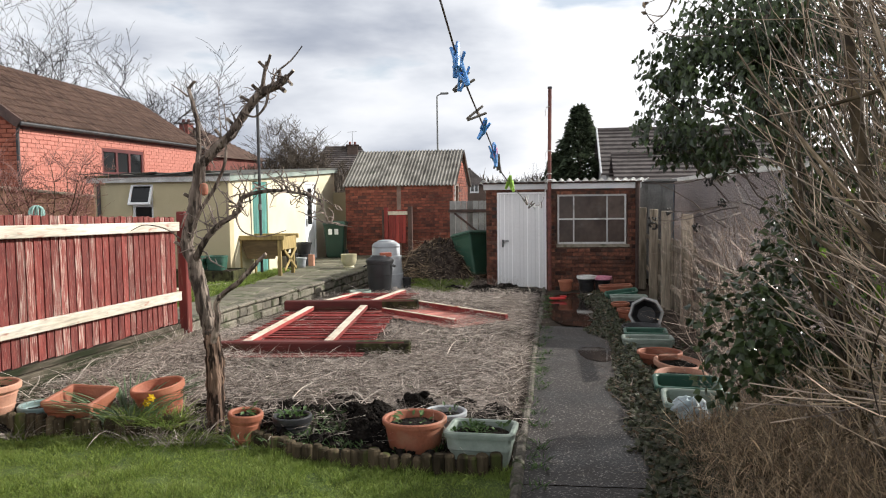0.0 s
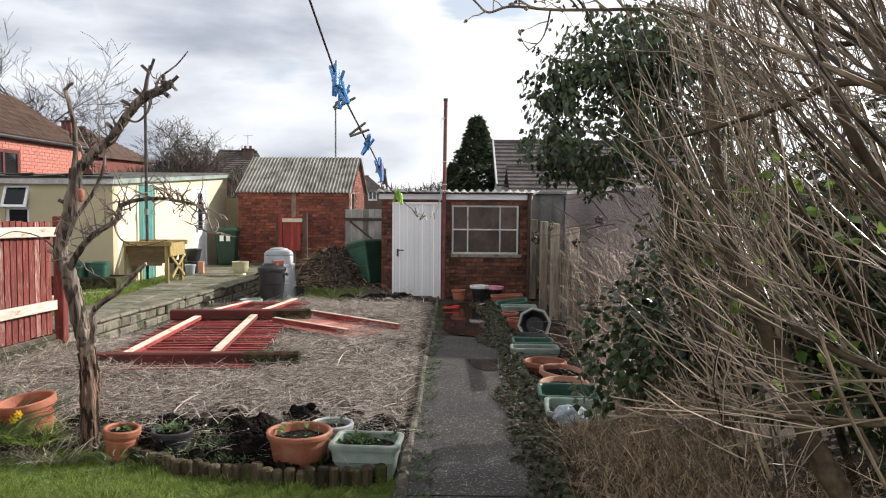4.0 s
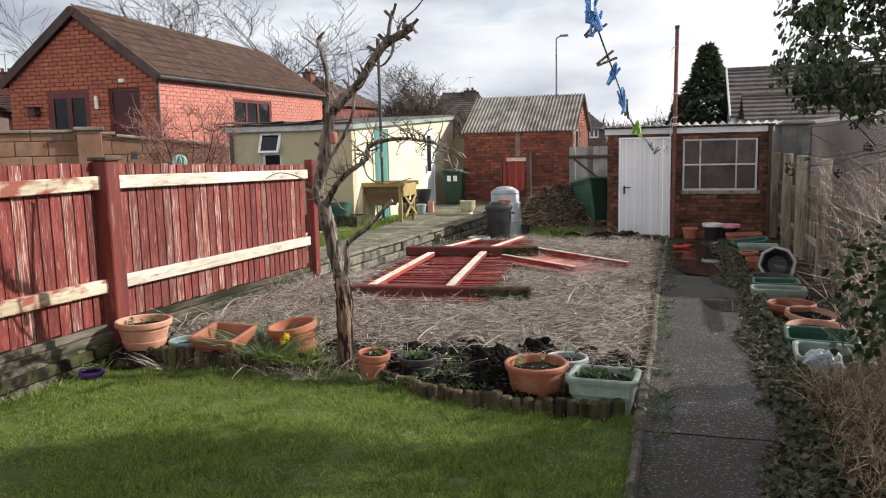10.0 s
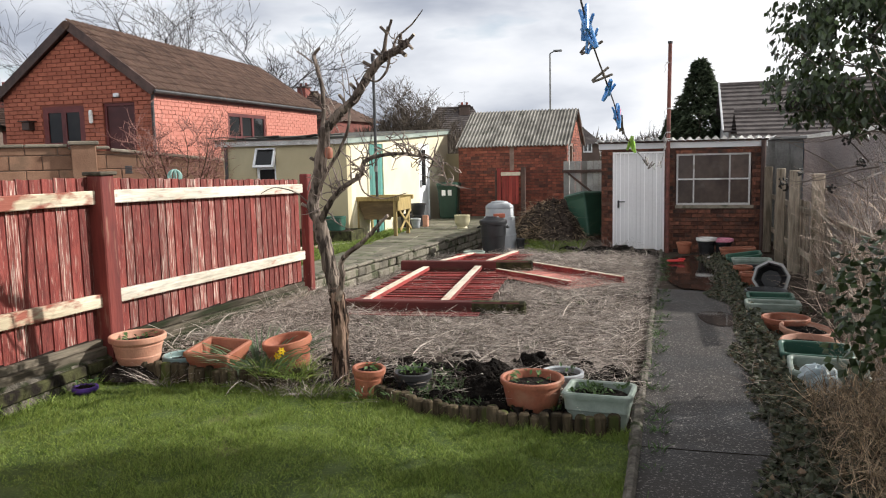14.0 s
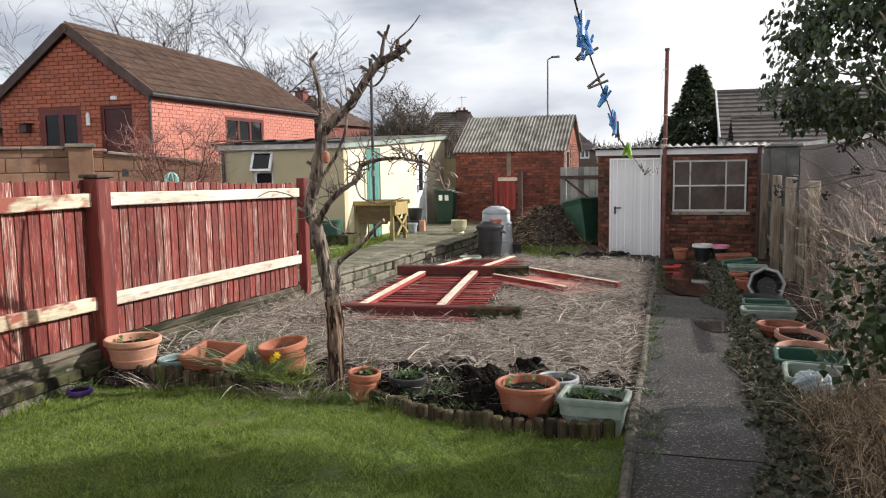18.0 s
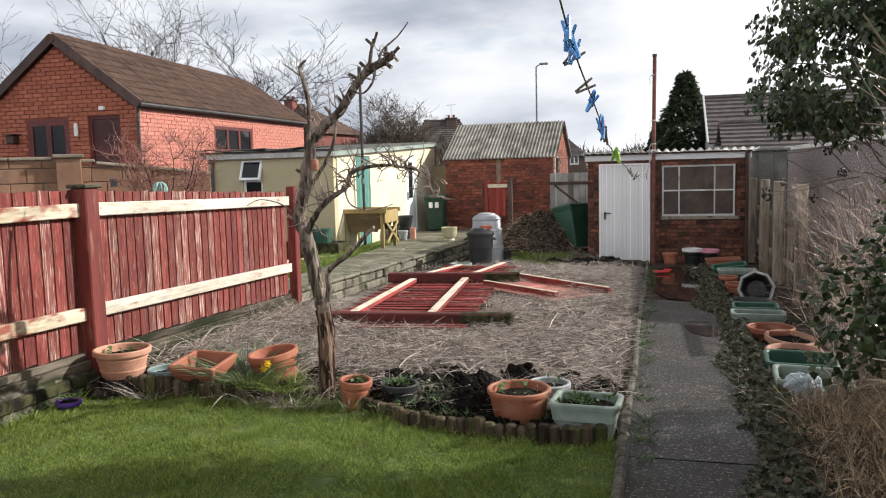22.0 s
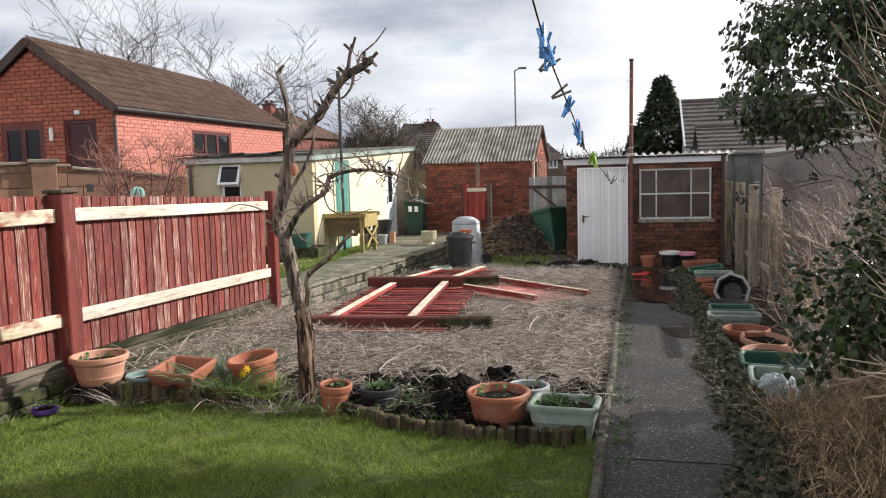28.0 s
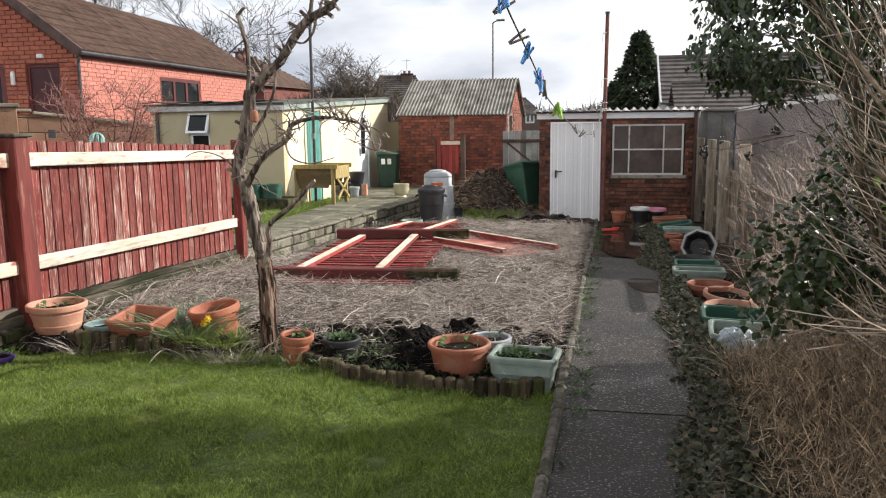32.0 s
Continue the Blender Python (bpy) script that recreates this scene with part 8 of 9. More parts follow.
stem(((1.94, 2.35, 1.02), (1.83, 2.40, 1.19), (1.70, 2.50, 1.35), (1.60, 2.55, 1.51), (1.54, 2.60, 1.64), (1.41, 2.65, 1.87), (1.35, 2.70, 2.05), (1.32, 2.75, 2.31), (1.35, 2.80, 2.64)), 0.03, 0.012)
stem(((1.49, 2.75, 0.60), (1.37, 2.80, 0.81), (1.32, 2.85, 1.01), (1.25, 2.90, 1.18), (1.17, 2.95, 1.36), (1.13, 3.00, 1.51), (1.12, 3.05, 1.67), (1.10, 3.10, 1.90), (1.09, 3.15, 2.14), (1.11, 3.20, 2.41), (1.20, 3.30, 2.85)), 0.042, 0.014)
stem(((1.70, 1.75, 1.27), (1.62, 1.80, 1.27), (1.45, 1.90, 1.27), (1.35, 1.95, 1.23), (1.27, 2.05, 1.20), (1.18, 2.15, 1.23), (1.10, 2.25, 1.28), (1.03, 2.40, 1.34), (0.92, 2.55, 1.39), (0.85, 2.70, 1.46)), 0.0145, 0.006)
stem(((1.54, 2.15, 1.24), (1.49, 2.15, 1.17), (1.38, 2.15, 1.09), (1.30, 2.20, 1.04), (1.14, 2.30, 1.02), (1.05, 2.40, 1.02)), 0.011, 0.006)
stem(((1.70, 2.90, 1.17), (1.53, 2.95, 1.24), (1.41, 3.00, 1.30), (1.20, 3.10, 1.58), (1.03, 3.20, 1.72), (0.84, 3.30, 1.89)), 0.01, 0.003)
stem(((1.73, 3.00, 1.11), (1.63, 3.00, 1.30), (1.47, 3.05, 1.55), (1.37, 3.10, 1.81), (1.34, 3.15, 2.07), (1.39, 3.20, 2.49)), 0.014, 0.006)
stem(((2.01, 3.10, 1.18), (1.78, 3.10, 1.43), (1.62, 3.15, 1.72), (1.43, 3.20, 2.03), (1.32, 3.25, 2.35), (1.26, 3.30, 2.75)), 0.013, 0.006)
stem(((1.51, 3.30, 0.86), (1.27, 3.30, 1.07), (1.08, 3.35, 1.27), (1.01, 3.40, 1.57), (1.01, 3.45, 1.93), (1.05, 3.50, 2.39)), 0.013, 0.005)
stem(((2.9, 3.2, 0.2), (2.68, 3.3, 0.71), (2.39, 3.4, 1.12), (2.16, 3.5, 1.45), (1.98, 3.5, 1.72), (1.85, 3.6, 2.03), (1.69, 3.7, 2.26), (1.63, 3.8, 2.64)), 0.022, 0.009)
stem(((2.6, 3.7, 0.1), (2.3, 3.8, 0.72), (2.0, 3.9, 1.15), (1.82, 4.0, 1.43), (1.65, 4.0, 1.73), (1.56, 4.1, 2.13), (1.53, 4.2, 2.68)), 0.022, 0.008)
stem(((1.75, 4.3, -0.05), (1.53, 4.4, 0.68), (1.39, 4.5, 1.14), (1.3, 4.5, 1.61), (1.3, 4.6, 2.08), (1.29, 4.7, 2.64), (1.21, 4.8, 3.15)), 0.02, 0.007)
stem(((2.5, 4.6, -0.05), (2.2, 4.7, 0.9), (1.9, 4.8, 1.7), (1.75, 4.9, 2.5), (1.70, 5.0, 3.3)), 0.026, 0.010)
# the feet of the big stems, rooted in one stool
for foot in (((2.25, 1.75, -0.1), (2.05, 1.85, 0.35), (1.75, 1.95, 0.75)), ((2.6, 1.6, -0.1), (2.45, 1.7, 0.7), (2.25, 1.8, 1.15)), ((1.42, 2.7, -0.08), (1.30, 2.74, 0.25), (1.13, 2.78, 0.55))):
    stem(foot, 0.062, 0.055, 9)
# long slender rods leaning over the path, and some crossing the other way
for k in range(40):
    p = Vector((R.uniform(1.4, 2.7), R.uniform(1.9, 5.0), R.uniform(0.1, 0.9)))
    grow(p, (R.uniform(-0.62, 0.0), R.uniform(-0.15, 0.35), 1.0), R.uniform(1.4, 2.5), R.uniform(0.004, 0.009), 1, R)
for k in range(11):
    p = Vector((R.uniform(1.15, 1.7), R.uniform(3.3, 4.4), R.uniform(0.5, 1.3)))
    grow(p, (R.uniform(-0.55, -0.1), R.uniform(-0.1, 0.2), 1.0), R.uniform(1.2, 1.9), R.uniform(0.004, 0.0065), 1, R)
# budded twigs reaching out over the path
bud = Geo()
for pts, r in (
    (((0.84, 2.70, 2.25), (0.76, 2.70, 2.29), (0.57, 2.70, 2.29), (0.42, 2.70, 2.29), (0.28, 2.70, 2.30), (0.21, 2.70, 2.28), (0.17, 2.70, 2.31), (0.13, 2.70, 2.35)), 0.007),
    (((0.42, 2.70, 2.29), (0.35, 2.70, 2.30), (0.28, 2.70, 2.34), (0.24, 2.70, 2.35), (0.20, 2.70, 2.39), (0.16, 2.70, 2.43)), 0.0045),
    (((0.51, 2.70, 2.29), (0.47, 2.70, 2.33), (0.42, 2.70, 2.33), (0.36, 2.70, 2.35), (0.30, 2.70, 2.39)), 0.004),
    (((0.42, 2.75, 2.30), (0.41, 2.75, 2.25), (0.39, 2.75, 2.20), (0.34, 2.75, 2.16)), 0.0035),
    (((0.60, 2.90, 2.26), (0.55, 2.90, 2.36), (0.47, 2.90, 2.42), (0.38, 2.90, 2.48), (0.29, 2.90, 2.49)), 0.006),
    (((0.70, 3.10, 2.37), (0.61, 3.10, 2.44), (0.52, 3.10, 2.48), (0.45, 3.10, 2.52), (0.41, 3.10, 2.53)), 0.005),
    (((0.77, 3.00, 2.31), (0.69, 3.00, 2.41), (0.60, 3.00, 2.50), (0.54, 3.00, 2.58)), 0.006),
    (((0.39, 2.80, 2.43), (0.40, 2.80, 2.37), (0.41, 2.80, 2.33)), 0.003),
):
    pp = smooth_path([Vector(p) for p in pts], 4)
    mid_g.tube([q - SO for q in pp], [r * (1 - 0.6 * i / len(pp)) for i in range(len(pp))], 5, False)
    for i in range(3, len(pp), 2):
        e = spray(mid_g, pp[i] - SO, (R.uniform(-1, 0.2), R.uniform(-0.5, 0.5), R.uniform(-0.2, 0.9)), R.uniform(0.03, 0.10), 0.003, R, 3, 4, 0.3)
        d = (e[-1] - e[-2]).normalized()
        bud.tube([e[-1] - d * 0.004, e[-1] + d * 0.006, e[-1] + d * 0.016], [0.003, 0.0065, 0.002], 5)
tagged(part("bud_growth", bud, "shrub_rod", SHRUB, "swelling winter buds"), kind="stuff")
tagged(part("branch_work", mid_g, "shrub_rod", SHRUB, "arching smaller branches"), kind="stuff")
tagged(part("twig_work", fine_g, "shrub_twig", SHRUB, "fine sunlit twigs"), kind="stuff")

# dead brown undershrub: upright stems and a tangle of short twigs
def shrub_top(x, y):
    return np.clip(0.12 + 0.72 * (x - 0.74), 0.08, 0.95) * (0.9 + 0.12 * np.sin(y * 3.1)) * np.where(y > 5.4, 0.7, 1.0)


n = 2600
x = 0.80 + 0.85 * NR.uniform(0, 1, n) ** 0.9 + 0.07 * NR.normal(0, 1, n)
y = NR.uniform(0.9, 5.6, n)
D = unit(np.stack([NR.normal(-0.12, 0.34, n), NR.normal(-0.05, 0.34, n), np.ones(n)], 1))
P = np.stack([x, y, gz(x, y) - 0.01], 1)
solid("undershrub", ribbons(P, D, np.maximum(0.12, shrub_top(x, y) * NR.uniform(0.7, 1.25, n)), NR.uniform(0.004, 0.008, n), np.stack([NR.normal(-0.05, 0.16, n), NR.normal(-0.03, 0.16, n), -NR.uniform(0, 0.2, n)], 1), 5), "pale_twig", "dense brown dead stems of a low shrub", "shrub", kind="stuff")
n = 12000
x = 0.76 + 0.9 * NR.uniform(0, 1, n) ** 0.85
y = NR.uniform(0.9, 5.7, n)
D = unit(np.stack([NR.normal(0, 0.8, n), NR.normal(0, 0.8, n), NR.normal(0.45, 0.6, n)], 1))
P = np.stack([x, y, gz(x, y) + NR.uniform(0.0, 1.0, n) ** 0.7 * shrub_top(x, y)], 1)
solid("undershrub_twigs", ribbons(P, D, NR.uniform(0.06, 0.24, n), NR.uniform(0.003, 0.006, n), NR.normal(0, 0.05, (n, 3)), 3), "pale_twig", "tangled fine brown side twigs of the low shrub", "twigs", kind="stuff")

# thin bare hedge by the right fence
n = 2300
y = NR.uniform(5.7, 10.2, n)
x = NR.uniform(1.3, 2.3, n) + 0.07 * (y - 7)
D = unit(np.stack([NR.normal(-0.45, 0.6, n), NR.normal(0, 0.6, n), NR.normal(0.75, 0.55, n)], 1))
P = np.stack([x, y, gz(x, y) + NR.uniform(0.0, 1.0, n) ** 1.3 * 1.35], 1)
solid("bare_hedge", ribbons(P, D, NR.uniform(0.15, 0.65, n), NR.uniform(0.0032, 0.0062, n), NR.normal(0, 0.13, (n, 3)), 4), "hedge_twig", "thin leafless reddish hedge twigs", "hedge", kind="stuff")


def leaves(C, N, size, point_down=0.8, R=None, wide=0.42):
    """Pointed five-sided leaves, folded along the middle, at centres C with outward normals N."""
    R = R or NR
    n = len(C)
    d = unit(np.stack([R.normal(0, 0.5, n), R.normal(0, 0.5, n), -np.full(n, point_down)], 1) + 0.35 * N)
    nn = unit(N + R.normal(0, 0.45, (n, 3)))
    s = unit(np.cross(d, nn))
    nn = np.cross(s, d)
    z = size * R.uniform(0.6, 1.25, n)
    z = z[:, None]
    V = np.stack([C - d * z * 0.45, C - d * z * 0.1 + s * z * wide - nn * z * 0.10, C + d * z * 0.55, C - d * z * 0.1 - s * z * wide - nn * z * 0.10], 1)
    base = (np.arange(n) * 4)[:, None]
    g = Geo()
    g.v = V.reshape(-1, 3).tolist()
    g.f = np.concatenate([base + np.array([[0, 1, 2]]), base + np.array([[0, 2, 3]])]).tolist()
    return g


def ivy_mass(blobs, per_area, size, R):
    Cs, Ns = [], []
    for c, r in blobs:
        n = int(per_area * (r[0] * r[1] + r[0] * r[2] + r[1] * r[2]))
        u = unit(R.normal(0, 1, (n, 3)))
        q = R.uniform(0.35, 1.05, n)[:, None] ** 0.5
        lump_ = np.array([1 + 0.3 * noise.noise((a * 2.4 + c[0], b * 2.4, e * 2.4)) for a, b, e in u])[:, None]
        p = np.array(c) + u * q * lump_ * np.array(r)
        hole = np.array([noise.noise((a * 4.2, b * 4.2, e * 4.2)) for a, b, e in p])
        k = hole > -0.22
        Cs.append(p[k])
        Ns.append(unit(u[k] + np.array([0, -0.2, 0.5])))
    return np.concatenate(Cs), np.concatenate(Ns)


IVY = thing("ivy_tree", (1.20, 5.0, -0.1), "dead trunk smothered in dark glossy ivy with berry heads", "ivy")
IO = Vector((1.20, 5.0, -0.1))
R7 = np.random.RandomState(7)
C, N = ivy_mass([((1.06, 5.0, 2.14), (0.49, 0.50, 0.46)), ((0.71, 4.9, 1.95), (0.23, 0.30, 0.20)), ((1.22, 5.0, 2.58), (0.46, 0.46, 0.30)), ((0.73, 4.93, 2.38), (0.21, 0.26, 0.17)), ((1.42, 5.05, 2.42), (0.40, 0.40, 0.40)), ((1.64, 4.85, 2.0), (0.48, 0.40, 0.72))], 4300, 0.06, R7)
g = leaves(C - np.array(IO), N, 0.049, 1.1, R7, 0.34)
tagged(part("foliage", g, "ivy", IVY, "dark glossy pointed ivy leaves"), kind="stuff")
part("trunk", Geo().tube([(0.62, 0.1, 0), (0.55, 0.08, 0.9), (0.32, 0.04, 1.7), (0.0, 0, 2.3), (0.1, 0.1, 2.85)], [0.09, 0.08, 0.06, 0.045, 0.02], 10), "bark", IVY)
R = random.Random(61)
g, gb = Geo(), Geo()
for k in range(46):
    a = R.uniform(0, 2 * math.pi)
    p = Vector((R.uniform(-0.17, 0.07), R.uniform(-0.15, 0.15), R.uniform(1.45, 2.7)))
    e = Vector((-1 * R.uniform(0.5, 1.0), math.sin(a) * 0.8, R.uniform(-0.3, 0.8)))
    pts = spray(g, p, e, R.uniform(0.38, 0.66), 0.006, R, 5, 4, 0.2)
    if k % 2 == 0:
        q = pts[-1]
        for _ in range(14):
            o = Vector((R.gauss(0, 1), R.gauss(0, 1), R.gauss(0, 1))).normalized() * 0.022
            s = 0.008
            gb.add([q + o + Vector(v) * s for v in ((1, 0, 0), (-1, 0, 0), (0, 1, 0), (0, -1, 0), (0, 0, 1), (0, 0, -1))], [[0, 2, 4], [2, 1, 4], [1, 3, 4], [3, 0, 4], [2, 0, 5], [1, 2, 5], [3, 1, 5], [0, 3, 5]])
tagged(part("stalk_work", g, "twig", IVY), kind="stuff")
tagged(part("berry_growth", gb, "ivy_berry", IVY, "dark ball-shaped berry heads"), kind="stuff")
C, N = ivy_mass([((1.15, 5.0, 0.72), (0.36, 0.4, 0.42)), ((1.65, 4.95, 1.0), (0.5, 0.5, 0.65)), ((2.1, 4.3, 1.0), (0.5, 0.5, 0.7)), ((2.4, 3.0, 0.5), (0.4, 0.9, 0.4)), ((2.6, 1.8, 0.6), (0.4, 0.8, 0.4)), ((1.80, 5.7, 1.05), (0.42, 0.5, 0.75)), ((2.3, 5.2, 1.2), (0.5, 0.6, 0.85)), ((1.48, 5.6, 0.62), (0.28, 0.35, 0.42)), ((2.9, 5.6, 1.1), (0.5, 0.6, 0.9)), ((2.55, 3.9, 1.45), (0.5, 0.6, 0.6)), ((2.25, 4.3, 1.55), (0.45, 0.5, 0.5)), ((3.2, 4.2, 1.35), (0.55, 0.5, 0.75))], 1300, 0.1, R7)
solid("laurel_leaves", leaves(C, N, 0.065, 0.5, R7), "ivy", "broad dark evergreen leaves low in the shrub", "leaves", kind="stuff")
C, N = ivy_mass([((3.0 + 0.3 * math.sin(k * 2.0), 0.6 + 0.7 * k, 1.1 + 0.2 * math.sin(k * 3.3)), (0.5, 0.6, 1.15)) for k in range(8)], 1500, 0.1, R7)
solid("evergreen_hedge", leaves(C, N, 0.10, 0.4, R7), "ivy", "dark overgrown evergreen hedge beyond the shrub", "hedge", kind="stuff")
C, N = ivy_mass([((1.75, 3.5, 1.35), (0.6, 0.8, 0.6))], 190, 0.1, R7)
solid("pale_leaves", leaves(C, N, 0.085, 0.4, R7), "ivy_bright", "scattered bright green leaves lit from behind", "leaves", kind="stuff")
# ivy on the ground beside the path
n = 16000
y = NR.uniform(1.0, 14.6, n)
x = 0.52 + 0.10 * np.sin(y * 1.7) + 0.06 * np.sin(y * 4.3) + 0.02 * (y - 4) * (y < 9) + np.abs(NR.normal(0, 0.26, n)) + 0.08 * NR.uniform(0, 1, n)
x = np.where(y < 5.2, x - 0.13, x)
P = np.stack([x, y, gz(x, y) + 0.03 + NR.uniform(0, 0.10, n) * np.clip((x - 0.45) * 3, 0.15, 1) * np.where(x > 0.82, 0.5, 1.0)], 1)
N = unit(np.stack([NR.normal(-0.3, 0.5, n), NR.normal(-0.3, 0.5, n), np.ones(n)], 1))
n2 = 9000
y2 = NR.uniform(4.6, 14.2, n2)
x2 = NR.uniform(0.60, 0.84, n2) + 0.03 * np.sin(y2 * 2.3)
P2 = np.stack([x2, y2, gz(x2, y2) + 0.03 + NR.uniform(0, 1, n2) * np.clip((x2 - 0.58) * 0.6, 0.02, 0.13)], 1)
N2 = unit(np.stack([NR.normal(-0.7, 0.5, n2), NR.normal(-0.5, 0.5, n2), np.ones(n2)], 1))
P, N = np.concatenate([P, P2]), np.concatenate([N, N2])
solid("ground_ivy", leaves(P, N, 0.05, 0.1), "ground_ivy", "dusty ivy creeping over the path edge", "ivy", kind="stuff")
n = 1000
y = NR.uniform(1.0, 14.6, n)
x = 0.5 + np.abs(NR.normal(0, 0.25, n))
a = NR.uniform(0, 2 * np.pi, n)
P = np.stack([x, y, gz(x, y) + 0.03 + NR.uniform(0, 0.05, n)], 1)
solid("path_edge_stalks", ribbons(P, unit(np.stack([np.cos(a), np.sin(a), NR.normal(0.3, 0.2, n)], 1)), NR.uniform(0.08, 0.25, n), NR.uniform(0.003, 0.006, n), NR.normal(0, 0.03, (n, 3)), 3), "twig", "dry stalks along the path edge", "stalks", kind="stuff")
# reddish shrub behind the fence
t = thing("budding_shrub", (-6.95, 10.1, 0.0), "leafless reddish budding shrub behind the fence", "shrub")
R = random.Random(71)
g, g2 = Geo(), Geo()
for k in range(13):
    a = 2 * math.pi * k / 13
    pts = spray(g, (0.05 * math.cos(a), 0.05 * math.sin(a), 0.6), (math.cos(a) * 0.42, math.sin(a) * 0.42, 1.0), R.uniform(1.2, 1.7), 0.014, R, 7, 5, 0.16)
    for p in pts[2:]:
        for _ in range(6):
            q = spray(g2, p, (R.uniform(-1, 1), R.uniform(-1, 1), R.uniform(0.0, 1.2)), R.uniform(0.2, 0.5), 0.005, R, 4, 3, 0.3)
            for w in q[1:]:
                spray(g2, w, (R.uniform(-1, 1), R.uniform(-1, 1), R.uniform(0.0, 1.2)), R.uniform(0.08, 0.2), 0.0035, R, 2, 3, 0.3)
tagged(part("stem_work", g, "olive_stem", t), kind="stuff")
tagged(part("twig_work", g2, "red_bud", t, "fine reddish twigs"), kind="stuff")

# ---- right-hand boundary ----
RF = thing("weathered_fence", (1.70, 10.0, -0.15), "grey weathered wooden fence with uneven boards", "fence")
rng = random.Random(23)
for y in (10.3, 12.2, 13.7, 15.42):
    part("post", Geo().box((-0.03, y - 10, 0.71), (0.135, 0.11, 1.57), 0.012), "grey_wood", RF)
for z in (0.35, 0.95):
    part("rail", Geo().box((0.05, 2.0, z), (0.04, 8.6, 0.08), 0.005), "grey_wood", RF)
y = 7.7
while y < 15.4:
    w = rng.uniform(0.13, 0.16)
    hz = rng.uniform(0.72, 0.86) if y < 10.2 else rng.uniform(0.98, 1.08) if y < 13 else rng.uniform(0.85, 0.95)
    if rng.random() > 0.2:
        ob = part("board", Geo().box((0.085, 0, hz / 2), (0.022, w - 0.012, hz), 0.004), "grey_wood", RF)
        ob.location = (0, y - 10, 0.0)
    y += w
PG = thing("pebbledash_garage", (4.05, 12.6, 0.0), "neighbour's grey pebbledashed garage", "garage")
part("wall", Geo().between((-1.05, -2.3, -0.3), (1.6, 8.1, 1.90)), "pebble", PG, "grey pebbledash wall")
part("roof", Geo().between((-1.12, -2.4, 1.903), (1.7, 8.2, 1.98), 0.01), "corr_pale", PG)
part("downpipe", Geo().tube([(-1.10, 7.95, 1.85), (-1.10, 7.95, -0.1)], 0.05, 8), "blue_pipe", PG, "dull blue downpipe")
GS2 = thing("panel_shed", (2.6, 17.7, -0.2), "grey concrete panel shed behind the fence", "shed")
part("wall", Geo().between((-0.85, -0.6, 0.0), (-0.12, 0.0, 2.05)), "grey_panel", GS2)
part("roof", Geo().between((-0.92, -0.7, 2.055), (-0.06, 0.1, 2.11), 0.01), "grey_panel", GS2)
for x in (-0.62, -0.36):
    part("cover_strip", Geo().between((x - 0.02, -0.615, 0.0), (x + 0.02, -0.605, 2.05)), "grey_panel", GS2)


# ---- houses in the distance ----
def house(name, loc, w, d, eave, ridge, wall, roof, label, hip=0.0, rz=0.0, chimney=None, windows=(), axis="x", courses=14):
    t = thing(name, loc, label, "house", rz=rz)
    part("wall", Geo().between((-w / 2, -d / 2, -0.5), (w / 2, d / 2, eave)), wall, t)
    if not hip:
        for sx in (-w / 2, w / 2 - 0.25):
            g = Geo().add([(sx, -d / 2, eave), (sx, d / 2, eave), (sx, 0, ridge - 0.1), (sx + 0.25, -d / 2, eave), (sx + 0.25, d / 2, eave), (sx + 0.25, 0, ridge - 0.1)], [[0, 2, 1], [3, 4, 5], [0, 1, 4, 3], [0, 3, 5, 2], [1, 2, 5, 4]])
            part("gable", g, wall, t)
    hw, hd = w / 2 + 0.25, d / 2 + 0.35
    ze = eave - 0.1
    for sg in (-1, 1):
        g = Geo()
        vs, fs = [], []
        for k in range(courses + 1):
            a = k / courses
            xa, ya, za = hw - hip * a, sg * hd * (1 - a), lerp(ze, ridge, a)
            for dz in (-0.02, 0.05):
                vs += [(-xa, ya, za + dz), (xa, ya, za + dz)]
            b = 4 * k
            fs.append([b, b + 1, b + 3, b + 2][::-sg])
            if k < courses:
                fs.append([b + 2, b + 3, b + 5, b + 4][::-sg])
        g.add(vs, fs)
        part("roof", g, roof, t)
    if hip:
        for sg in (-1, 1):
            g = Geo().add([(sg * hw, -hd, ze), (sg * hw, hd, ze), (sg * (hw - hip), 0, ridge)], [[0, 1, 2] if sg > 0 else [2, 1, 0]])
            part("roof_hip", g, roof, t)
    part("ridge", Geo().tube([(-hw + hip, 0, ridge), (hw - hip, 0, ridge)], 0.12, 8), roof, t)
    if chimney:
        cx, cy, cz, cw = chimney
        c = part("chimney", Geo().box((cx, cy, cz - 0.9), (cw, cw, 1.8), 0.02), wall, t)
        part("chimney_cap", Geo().box((cx, cy, cz + 0.03), (cw + 0.14, cw + 0.14, 0.10), 0.02), "dark_wood", c)
        for q in (-0.18, 0.18):
            part("chimney_pot", Geo().tube([(cx + q, cy, cz + 0.05), (cx + q, cy, cz + 0.3)], 0.09, 8), "far_brick", c)
        part("aerial", Geo().tube([(cx, cy, cz), (cx, cy, cz + 1.1)], 0.02, 4).tube([(cx - 0.35, cy, cz + 1.0), (cx + 0.35, cy, cz + 1.05)], 0.015, 4), "grey_metal", c)
    for (x, z, ww, wh, face) in windows:
        pl = pose(x - ww / 2, -d / 2 - 0.06, z) if face == "f" else pose(w / 2 + 0.06, x - ww / 2, z, 0, 0, 90)
        window_unit(t, pl, ww, wh, 2, "white_upvc", bar=0.1, label="white framed window")
    return t


